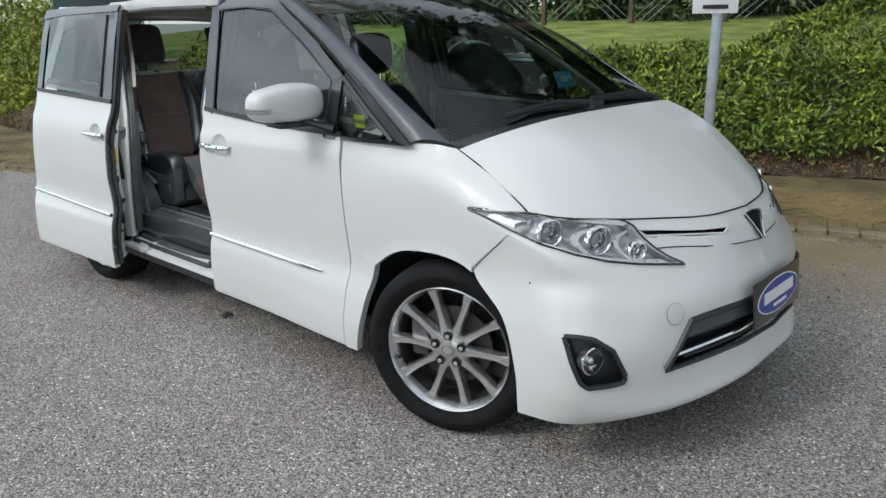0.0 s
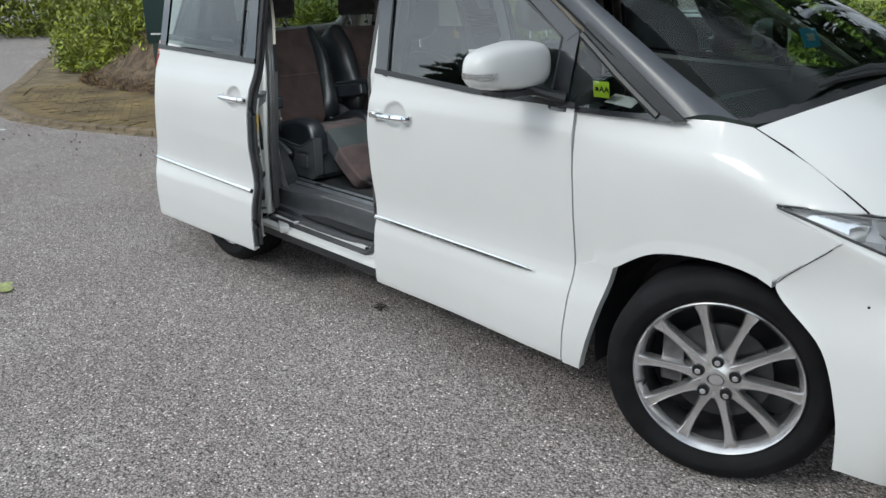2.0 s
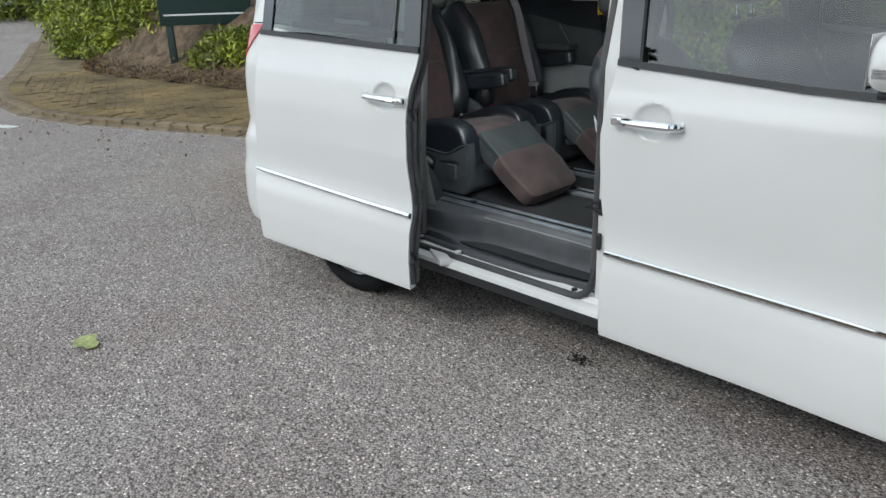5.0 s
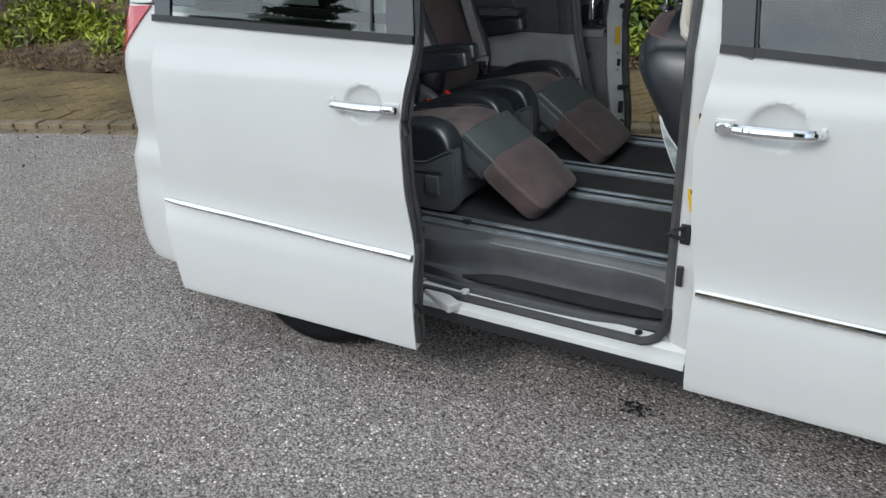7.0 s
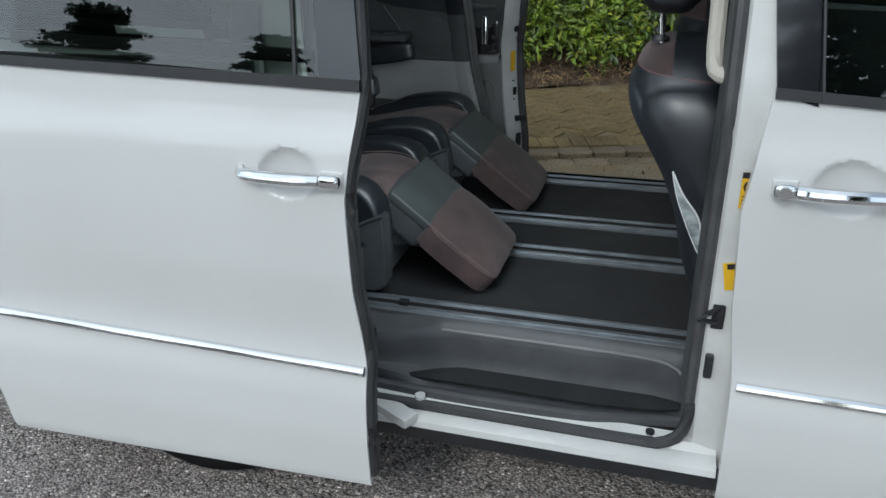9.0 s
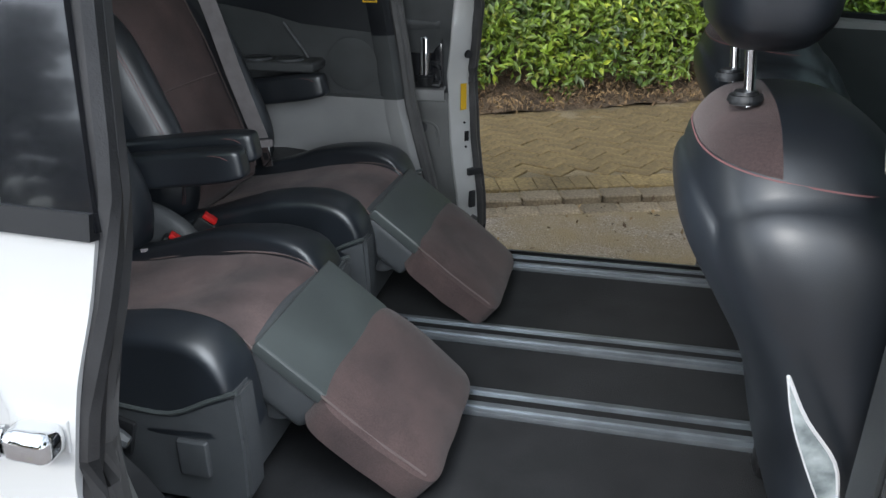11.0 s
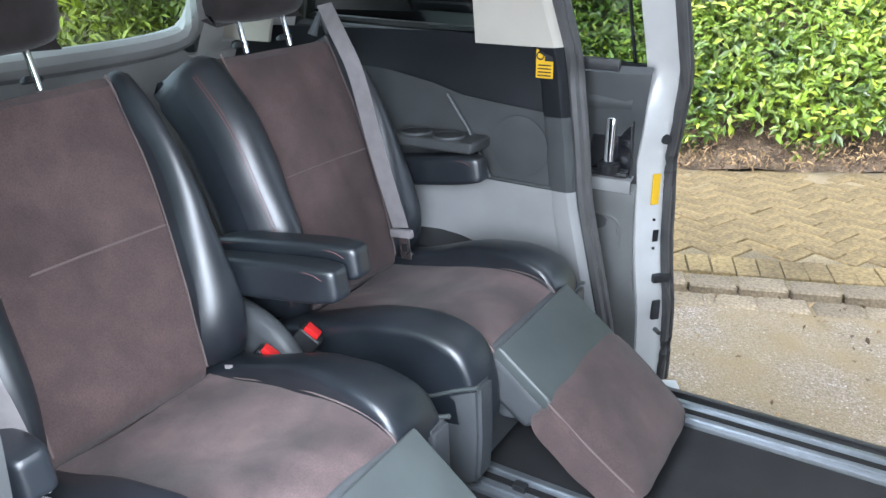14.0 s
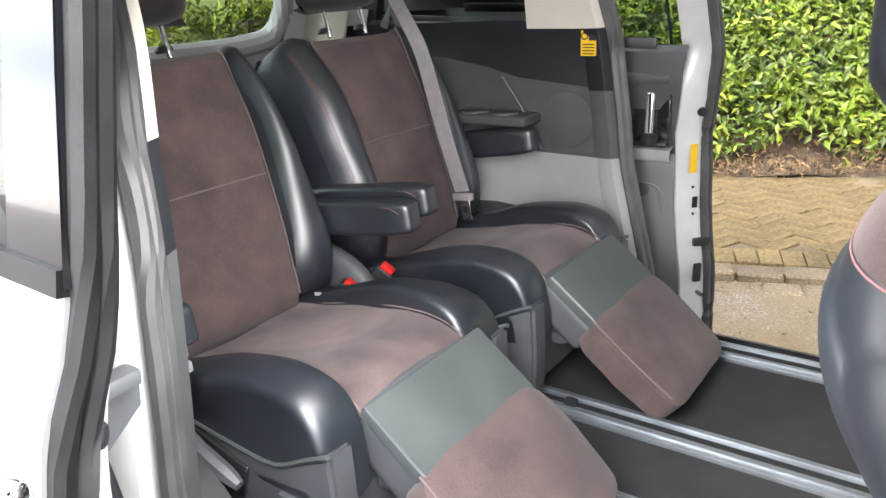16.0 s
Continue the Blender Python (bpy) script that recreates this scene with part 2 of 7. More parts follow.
PAVER = material("clay_paver", (0.132, 0.092, 0.040), 0.9, vary=0.3, scale=1.1, color2=(0.215, 0.152, 0.062), fine=0.4, fine_scale=55, bump=0.6, bump_scale=120, rand=0.1)
KERB = material("kerb_sett", (0.20, 0.153, 0.096), 0.9, vary=0.3, scale=5, fine=0.35, fine_scale=80, bump=0.5, bump_scale=150, rand=0.22)
GRIT = material("sandy_joint_grit", (0.16, 0.122, 0.068), 0.95, vary=0.3, scale=3, fine=0.5, fine_scale=180, bump=0.6, bump_scale=220)
SOIL = material("leaf_littered_soil", (0.10, 0.068, 0.042), 0.95, vary=0.4, scale=6, color2=(0.17, 0.12, 0.075), fine=0.5, fine_scale=70, bump=1.0, bump_scale=90)
LAWN = material("sunlit_lawn", (0.19, 0.25, 0.045), 0.9, vary=0.3, scale=1.5, color2=(0.31, 0.36, 0.08), fine=0.4, fine_scale=60, bump=1.0, bump_scale=120)
LEAF = material("glossy_hedge_leaf", (0.075, 0.135, 0.012), 0.42, vary=0.4, scale=3.5, color2=(0.165, 0.235, 0.022), rand=0.6)
LEAF2 = material("bright_shrub_leaf", (0.155, 0.21, 0.018), 0.5, vary=0.4, scale=1.6, color2=(0.30, 0.34, 0.03), rand=0.55)
TREE_LEAF = material("tree_leaf", (0.03, 0.062, 0.018), 0.6, vary=0.4, scale=0.7, color2=(0.06, 0.105, 0.028), rand=0.5)
BARK = material("bark", (0.09, 0.068, 0.05), 0.95, vary=0.4, scale=6, bump=1.0, bump_scale=40)
DRY = material("dry_leaf_litter", (0.13, 0.075, 0.036), 0.85, vary=0.4, scale=9, color2=(0.24, 0.155, 0.07), rand=0.6)
YELLOWLEAF = material("yellow_leaf", (0.42, 0.38, 0.07), 0.6, vary=0.25, scale=30)
PALELEAF = material("pale_green_fallen_leaf", (0.36, 0.40, 0.16), 0.6, vary=0.25, scale=40)
ROADPAINT = material("worn_road_paint", (0.62, 0.62, 0.6), 0.8, vary=0.25, scale=12, fine=0.3, fine_scale=90)
GALV = material("galvanised_steel", (0.42, 0.46, 0.5), 0.45, 0.6, vary=0.12, scale=14)
SIGNGREEN = material("dark_green_sign", (0.012, 0.035, 0.032), 0.35, vary=0.1)
SIGNPALE = material("pale_grey_green_sign", (0.35, 0.42, 0.40), 0.5, vary=0.06)
WHITE = material("white_print", (0.75, 0.75, 0.75), 0.5)
INK = material("black_print", (0.015, 0.015, 0.018), 0.5)
BRICK = material("buff_brickwork", (0.36, 0.27, 0.17), 0.9, vary=0.2, scale=4, fine=0.3, fine_scale=20)
WINDARK = material("dark_window_pane", (0.02, 0.023, 0.028), 0.1, coat=0.5)
STAIN = material("oil_stain", (0.012, 0.012, 0.012), 0.6, vary=0.3, scale=60)
LEATHER = material("black_leather", (0.013, 0.0165, 0.022), 0.4, vary=0.2, scale=10, bump=0.05, bump_scale=700, spec=0.95)
SUEDE = suede_material("brown_suede", (0.050, 0.033, 0.032), (0.094, 0.061, 0.058), 0.19)
# paler suede with crisper patches, for the captain seats' cushions
SUEDE_PALE = suede_material("pale_brown_suede", (0.060, 0.042, 0.042), (0.150, 0.103, 0.099), 0.12)
HEADCLOTH = material("black_brown_suede", (0.022, 0.018, 0.018), 0.92, vary=0.25, scale=14, bump=0.25, bump_scale=500, sheen=0.1, spec=0.15)
STITCH = material("dull_red_stitching", (0.19, 0.085, 0.085), 0.75)
SEAM = material("suede_seam", (0.125, 0.095, 0.09), 0.9)
SHELL = material("dark_grey_seat_plastic", (0.072, 0.077, 0.082), 0.45, vary=0.1, scale=15, bump=0.2, bump_scale=700)
PANELGREY = material("grey_footrest_vinyl", (0.068, 0.077, 0.077), 0.38, vary=0.1, scale=10, bump=0.15, bump_scale=500)
TRIMGREY = material("warm_grey_trim", (0.32, 0.322, 0.32), 0.5, vary=0.08, scale=6, bump=0.15, bump_scale=600)
TRIMDARK = material("dark_grey_trim", (0.062, 0.066, 0.068), 0.5, vary=0.12, scale=8, bump=0.2, bump_scale=600)
WAIST = material("black_waist_vinyl", (0.011, 0.0125, 0.016), 0.4, vary=0.12, scale=8, bump=0.15, bump_scale=600)
DOORGREY = material("mid_grey_door_trim", (0.135, 0.138, 0.134), 0.5, vary=0.1, scale=8, bump=0.15, bump_scale=600)
BEIGE = material("beige_headlining", (0.50, 0.47, 0.41), 0.85, vary=0.06, scale=6, bump=0.15, bump_scale=500)
CARPET = material("black_carpet", (0.015, 0.0155, 0.017), 0.95, vary=0.25, scale=9, fine=0.5, fine_scale=420, bump=0.7, bump_scale=600)
STEPVINYL = material("grey_step_vinyl", (0.062, 0.064, 0.069), 0.5, vary=0.15, scale=12, bump=0.2, bump_scale=400)
# the step's vinyl in a paler tone, a highlight painted along its edge
STEP_HIGHLIGHT = material("step_edge_highlight", (0.17, 0.175, 0.18), 0.4, vary=0.1, scale=12)
RAIL = material("seat_rail_metal", (0.30, 0.325, 0.35), 0.38, 0.75, vary=0.15, scale=14)
BELT = material("grey_belt_webbing", (0.26, 0.24, 0.245), 0.7, vary=0.1, scale=30, bump=0.3, bump_scale=500)
RED = material("red_buckle_button", (0.62, 0.02, 0.02), 0.35)
YELLOW = material("yellow_warning_label", (0.75, 0.45, 0.01), 0.5)
LIME = material("lime_card", (0.45, 0.62, 0.03), 0.6)
BLUECARD = material("blue_card", (0.08, 0.42, 0.68), 0.5)
BLUE = material("blue_badge", (0.03, 0.05, 0.28), 0.35)
PRINTGREY = material("printed_leaflet", (0.2, 0.25, 0.26), 0.3, vary=0.5, scale=30, color2=(0.5, 0.55, 0.55))
CARBON = material("carbon_weave", (0.02, 0.022, 0.025), 0.3, coat=0.5, vary=0.3, scale=200)


# ---------- mesh helpers ----------
def part(name, bm, mat, parent=None, label="", smooth=35, kind=""):
    """Links a bmesh as one mesh object under a thing or a part."""
    me = bpy.data.meshes.new(name)
    bm.to_mesh(me)
    bm.free()
    me.materials.append(mat)
    if smooth:
        me.polygons.foreach_set("use_smooth", [True] * len(me.polygons))
        me.set_sharp_from_angle(angle=radians(smooth))
    ob = new(name, me)
    ob.parent = parent
    return tagged(ob, label=label, kind=kind)


def thing(name, label, category, at=(0, 0, 0), group="", kind=""):
    ob = new(name)
    ob.location = at
    return tagged(ob, label, category, group, kind)


def V(*a):
    return Vector(a)


def box(size, m=None, bevel=0.0, seg=2):
    bm = bmesh.new()
    bmesh.ops.create_cube(bm, size=1.0, matrix=Matrix.Diagonal((*size, 1)))
    if bevel:
        bmesh.ops.bevel(bm, geom=bm.edges[:], offset=bevel, segments=seg, profile=0.6, affect="EDGES")
    if m is not None:
        bmesh.ops.transform(bm, matrix=m, verts=bm.verts)
    return bm


def join(*bms):
    out = bms[0]
    for b in bms[1:]:
        me = bpy.data.meshes.new("tmp")
        b.to_mesh(me)
        b.free()
        out.from_mesh(me)
        bpy.data.meshes.remove(me)
    return out


def cyl(r1, r2, h, m=None, seg=20, bevel=0.0):
    bm = bmesh.new()
    bmesh.ops.create_cone(bm, cap_ends=True, segments=seg, radius1=r1, radius2=r2, depth=h)
    if bevel:
        bmesh.ops.bevel(bm, geom=[e for e in bm.edges if len(e.link_faces) == 2 and any(len(f.verts) > 4 for f in e.link_faces)], offset=bevel, segments=2, affect="EDGES")
    if m is not None:
        bmesh.ops.transform(bm, matrix=m, verts=bm.verts)
    return bm


def grid(rows, closed=False):
    """A sheet through rows of points."""
    bm = bmesh.new()
    vs = [[bm.verts.new(p) for p in r] for r in rows]
    for a, b in zip(vs, vs[1:]):
        n = len(a)
        for i in range(n if closed else n - 1):
            j = (i + 1) % n
            bm.faces.new((a[i], a[j], b[j], b[i]))
    return bm


def thicken(bm, t, middle=(1.45, 0, 0.75)):
    """Gives a sheet a back, t nearer to the middle of the car, and closed edges."""
    bmesh.ops.recalc_face_normals(bm, faces=bm.faces)
    bm.normal_update()
    mid = Vector(middle)
    if sum(f.normal.dot(f.calc_center_median() - mid) * f.calc_area() for f in bm.faces) < 0:
        bmesh.ops.reverse_faces(bm, faces=bm.faces)
        bm.normal_update()
    t = abs(t)
    front, edges = bm.faces[:], [e for e in bm.edges if len(e.link_faces) == 1]
    back = {v: bm.verts.new(v.co - v.normal * t) for v in bm.verts[:]}
    for f in front:
        bm.faces.new([back[v] for v in reversed(f.verts)])
    for e in edges:
        a, b = e.verts
        bm.faces.new((b, a, back[a], back[b]) if e.link_loops[0].vert == a else (a, b, back[b], back[a]))
    return bm


def lathe(profile, seg=48, m=None):
    """Turns a profile of (radius, height) round the z axis."""
    rows = [[(r * math.cos(2 * math.pi * k / seg), r * math.sin(2 * math.pi * k / seg), h) for k in range(seg)] for r, h in profile]
    bm = grid(rows, closed=True)
    bmesh.ops.recalc_face_normals(bm, faces=bm.faces)
    if m is not None:
        bmesh.ops.transform(bm, matrix=m, verts=bm.verts)
    return bm


def curve_points(pts, n):
    """n points along a smooth line through pts (Catmull-Rom, even steps)."""
    P = [Vector(p) for p in pts]
    P = [P[0] * 2 - P[1]] + P + [P[-1] * 2 - P[-2]]
    fine = []
    for i in range(1, len(P) - 2):
        a, b, c, d = P[i - 1:i + 3]
        for k in range(12):
            t = k / 12
            fine.append(0.5 * (2 * b + (c - a) * t + (2 * a - 5 * b + 4 * c - d) * t * t + (3 * b - a - 3 * c + d) * t ** 3))
    fine.append(P[-2])
    return resample(fine, n)


def resample(pts, n):
    P = [Vector(p) for p in pts]
    s = [0.0]
    for a, b in zip(P, P[1:]):
        s.append(s[-1] + (b - a).length)
    out = []
    k = 0
    for i in range(n):
        d = s[-1] * i / (n - 1)
        while k < len(P) - 2 and s[k + 1] < d:
            k += 1
        f = (d - s[k]) / max(1e-9, s[k + 1] - s[k])
        out.append(P[k].lerp(P[k + 1], min(1, max(0, f))))
    return out


def sweep(pts, radius, seg=8, flat=1.0, up=(0, 0, 1), caps=True):
    """A tube along points; flat squashes it along up."""
    P = [Vector(p) for p in pts]
    rows = []
    for i, p in enumerate(P):
        d = (P[min(i + 1, len(P) - 1)] - P[max(i - 1, 0)]).normalized()
        a = d.cross(Vector(up))
        a = a.normalized() if a.length > 1e-4 else d.orthogonal().normalized()
        b = a.cross(d).normalized()
        r = radius[i] if isinstance(radius, (list, tuple)) else radius
        rows.append([p + a * r * math.cos(2 * math.pi * k / seg) + b * r * flat * math.sin(2 * math.pi * k / seg) for k in range(seg)])
    bm = grid(rows, closed=True)
    if caps:
        bm.faces.ensure_lookup_table()
        for row in (0, len(rows) - 1):
            bm.verts.ensure_lookup_table()
            bm.faces.new([bm.verts[row * seg + k] for k in range(seg)])
    bmesh.ops.recalc_face_normals(bm, faces=bm.faces)
    return bm


CY = 0.05       # the car's middle line


def mirrored(bm):
    out = bm.copy()
    for v in out.verts:
        v.co.y = 2 * CY - v.co.y
    bmesh.ops.reverse_faces(out, faces=out.faces)
    return out


def shifted(bm, d):
    bmesh.ops.translate(bm, vec=d, verts=bm.verts)
    return bm


def lerp_table(table, x):
    if x <= table[0][0]:
        return table[0][1]
    for (a, p), (b, q) in zip(table, table[1:]):
        if x <= b:
            t = (x - a) / (b - a)
            return p + (q - p) * t
    return table[-1][1]


def smooth_table(table, x):
    h = 0.02
    return sum(lerp_table(table, x + k * h) for k in (-1, -0.5, 0, 0.5, 1)) / 5


def text_mesh(words, size, m, extrude=0.0006):
    cu = bpy.data.curves.new("words", "FONT")
    cu.body, cu.size, cu.extrude = words, size, extrude
    cu.align_x, cu.align_y = "CENTER", "CENTER"
    ob = bpy.data.objects.new("words", cu)
    scene.collection.objects.link(ob)
    dg = bpy.context.evaluated_depsgraph_get()
    bm = bmesh.new()
    me = ob.evaluated_get(dg).to_mesh()
    bm.from_mesh(me)
    ob.evaluated_get(dg).to_mesh_clear()
    bpy.data.objects.remove(ob)
    bpy.data.curves.remove(cu)
    bmesh.ops.transform(bm, matrix=m, verts=bm.verts)
    return bm

# ---------- ground, kerb, pavement, bank ----------
KERB_LINE = [(-26, 7.0), (-16, 3.2), (-11, 1.25), (-9.6, 0.62), (-8.6, 0.2), (-7.6, -0.02), (-6.5, -0.1), (-5.5, 0.1), (-4.6, 0.45), (-3.2, 0.95), (0.5, 2.3), (1.5, 2.62), (3.2, 3.15), (8, 4.7), (30, 12)]
BASE_LINE = [(-26, 8.2), (-16, 4.4), (-11, 2.3), (-9.6, 1.7), (-8.6, 1.6), (-7.6, 1.75), (-6.5, 1.95), (-5.5, 2.05), (-4.6, 2.25), (-3.2, 2.75), (0.2, 4.05), (1.6, 4.75), (3.0, 5.35), (8, 7.2), (30, 15)]
kerb_pts = resample([(x, y, 0) for x, y in KERB_LINE], 240)
base_pts = resample([(x, y, 0) for x, y in BASE_LINE], 240)


def line_y(table, x):
    return lerp_table(table, x)


bm = bmesh.new()
bmesh.ops.create_grid(bm, x_segments=60, y_segments=60, size=400)
part("ground", bm, ASPHALT, None, "worn grey asphalt road with pale stone chips", kind="structure")

bm = grid([[p + V(0, 0, 0.035) for p in kerb_pts], [p + V(0, 0, 0.045) for p in base_pts]])
shift = bmesh.ops.extrude_face_region(bm, geom=bm.faces[:])
bmesh.ops.translate(bm, vec=(0, 0, -0.2), verts=[v for v in shift["geom"] if isinstance(v, bmesh.types.BMVert)])
bmesh.ops.recalc_face_normals(bm, faces=bm.faces)
pavement = part("pavement", bm, GRIT, None, "block-paved pavement with sandy joints beside the road", kind="structure")

# planted bank that rises behind the pavement to a lawn
rows = []
for off, z in ((0.0, 0.05), (0.25, 0.12), (0.6, 0.3), (1.1, 0.95), (1.6, 1.08)):
    rows.append([p + V(-0.36 * off, off, z + 0.02 * math.sin(7 * p.x)) for p in base_pts])
part("soil_bank", grid(rows), SOIL, None, "dark soil bank littered with dry leaves under the hedge", kind="structure")
rows = []
for off, z in ((1.55, 1.10), (4, 1.26), (8, 1.55), (14, 1.9), (40, 3.0)):
    rows.append([p + V(-0.36 * off, off, z) for p in base_pts])
part("lawn", grid(rows), LAWN, None, "bright mown lawn on the bank behind the hedge", kind="structure")


def leaf_cloud(name, spots, mat, parent=None, label="", size=0.09, seed=1, slim=0.34):
    """Many small folded leaves at spots of (place, outward way)."""
    rng = np.random.default_rng(seed)
    n = len(spots)
    P = np.array([s[0] for s in spots], float)
    N = np.array([s[1] for s in spots], float)
    d = rng.normal(size=(n, 3)) * 0.75 + N * 0.35 + np.array([0, 0, -0.25])
    d /= np.linalg.norm(d, axis=1)[:, None]
    u = N + rng.normal(size=(n, 3)) * 0.5 + np.array([0, 0, 0.5])
    w = np.cross(d, u)
    w /= np.linalg.norm(w, axis=1)[:, None] + 1e-9
    up = np.cross(w, d)
    s = size * rng.uniform(0.55, 1.25, n)[:, None]
    droop = -up * s * rng.uniform(0.02, 0.16, n)[:, None]
    tip, mid = P + d * s + droop, P + d * s * 0.5
    verts = np.stack([P, mid + w * s * slim + up * s * 0.07, tip, mid - w * s * slim + up * s * 0.07, mid], 1).reshape(-1, 3)
    base = np.arange(n)[:, None] * 5
    faces = np.concatenate([base + np.array([[0, 4, 1, 1]]), base + np.array([[1, 4, 2, 2]]), base + np.array([[0, 3, 4, 4]]), base + np.array([[3, 2, 4, 4]])])[:, :3]
    me = bpy.data.meshes.new(name)
    me.from_pydata(verts.tolist(), [], faces.tolist())
    me.materials.append(mat)
    ob = new(name, me)
    ob.parent = parent
    return tagged(ob, label=label)


def hedge_spots(x0, x1, count, seed, top=1.12, depth=1.5, high=0.0):
    """Places over a sloping, lumpy planted bank between two stretches of the pavement's edge."""
    rng = np.random.default_rng(seed)
    out = []
    for _ in range(count):
        x = rng.uniform(x0, x1)
        f = rng.uniform(0, 1) ** 0.85
        y0 = line_y(BASE_LINE, x)
        lump = noise.noise(V(x * 1.3, f * 3, seed)) * 0.16 + noise.noise(V(x * 4, f * 9, seed + 5)) * 0.09
        taper = high * min(1, max(0, (x - 1.6) / 1.5)) if high else 0
        z = 0.30 + (top + taper - 0.30) * min(1, f * 1.35) + lump * 1.0
        off = 0.12 + f * depth * (0.55 + 0.45 * f) + lump
        wob = rng.normal(size=3) * 0.035
        if f < 0.3:      # stray sprays hang over the soil
            z -= 0.26 * max(0, noise.noise(V(x * 2.6, 4.0, 1.0)) + 0.15) * (1 - f / 0.3)
        out.append(((x - 0.36 * off + wob[0], y0 + off + wob[1], z + wob[2]), (0.25, -0.8 + 0.4 * f, 0.5 + 0.4 * f)))
    return out


hedge = thing("hedge", "dense glossy green hedge growing up the bank", "hedge", (0, 4.6, 0.3))
tagged(hedge, kind="stuff")
hedge.location = (0, 0, 0)
leaf_cloud("foliage", hedge_spots(-3.6, 6.5, 60000, 3, 1.12, 1.5, 0.75), LEAF, hedge, size=0.088, seed=4, slim=0.19)
leaf_cloud("bright_tips", hedge_spots(-3.6, 6.5, 12000, 3, 1.16, 1.45, 0.75), LEAF2, hedge, "fresh yellow-green leaves", size=0.082, seed=6, slim=0.19)
leaf_cloud("yellow_leaves", [(p, n) for p, n in hedge_spots(-2.5, 4, 60, 3, 0.8, 0.9)], YELLOWLEAF, hedge, size=0.08, seed=8)

litter_spots = []
rng = np.random.default_rng(12)
for _ in range(12000):
    x = rng.uniform(-10, 6)
    off = 0.0 + abs(rng.normal()) * 0.17
    litter_spots.append(((x, line_y(BASE_LINE, x) - 0.04 + off, 0.06 + off * 0.5 + rng.uniform(0, 0.05)), (0, -0.3, 0.9)))
litter = leaf_cloud("leaf_litter", litter_spots, DRY, None, "dry brown leaf litter along the foot of the hedge", size=0.045, seed=14, slim=0.16)
tagged(litter, category="leaf litter", kind="stuff")


def shrub(name, at, size, count, mat, label, seed, leaf=0.1):
    """A rounded, gappy bush: short stems and lumpy clumps of leaves down to the soil."""
    rng = np.random.default_rng(seed)
    bush = thing(name, label, "bush", at)
    bms = []
    for k in range(6):
        a = k * 1.05 + rng.uniform(0, 0.5)
        tip = V(math.cos(a) * size[0] * 0.45, math.sin(a) * size[1] * 0.45, size[2] * 0.6)
        bms.append(sweep(curve_points([(0, 0, -0.1), tuple(tip * 0.4 + V(0, 0, 0.1)), tuple(tip)], 6), [0.035, 0.03, 0.025, 0.02, 0.015, 0.008], 6))
    part("stems", join(*bms), BARK, bush)
    clumps = []
    for _ in range(26):
        d = rng.normal(size=3)
        d /= np.linalg.norm(d)
        d[2] = abs(d[2]) * 1.05 - 0.1
        clumps.append((d * np.array(size) * rng.uniform(0.55, 0.95) * np.array([1, 1, 0.9]), rng.uniform(0.22, 0.42)))
    spots = []
    for _ in range(count):
        c, r = clumps[rng.integers(len(clumps))]
        d = rng.normal(size=3)
        d /= np.linalg.norm(d)
        p = c + d * r * np.array(size) * rng.uniform(0.5, 1.0) ** 0.5 * 0.9
        if p[2] < 0.02:
            p[2] = rng.uniform(0.02, 0.3)
        spots.append((p, d * 0.7 + np.array([0, 0, 0.4])))
    leaf_cloud("foliage", spots, mat, bush, size=leaf * 1.15, seed=seed, slim=0.17)
    return bush


shrub("bush", (-10.6, 3.0, 0.1), (1.6, 1.1, 1.7), 14000, LEAF2, "leafy yellow-green bush at the road corner", 21)
shrub("bush", (-9.0, 3.3, 0.1), (1.35, 1.0, 1.9), 14000, LEAF2, "tall bright green bush at the pavement corner", 22)
shrub("bush", (-6.6, 2.95, 0.1), (1.3, 0.8, 0.72), 9000, LEAF2, "low bright green bush beneath the sign", 23)
shrub("bush", (-4.3, 3.5, 0.1), (1.4, 1.1, 1.75), 12000, LEAF2, "low green bush behind the pavement", 24)
shrub("bush", (-14.5, 4.9, 0.1), (2.2, 1.6, 2.4), 8000, LEAF2, "large green bush further along the road", 25, 0.14)
for k, (bx, by) in enumerate(((-24.5, 7.2), (-28, 4.6), (-31, 1.0), (-33, -3.0))):
    shrub("bush", (bx, by, 0.0), (3.2, 3.0, 3.6), 5000, LEAF2, "large leafy bush across the far road", 120 + k, 0.26)
shrub("bush", (-19.5, 6.8, 0.1), (2.8, 2.0, 3.0), 8000, LEAF2, "large green bush beside the far road", 26, 0.17)


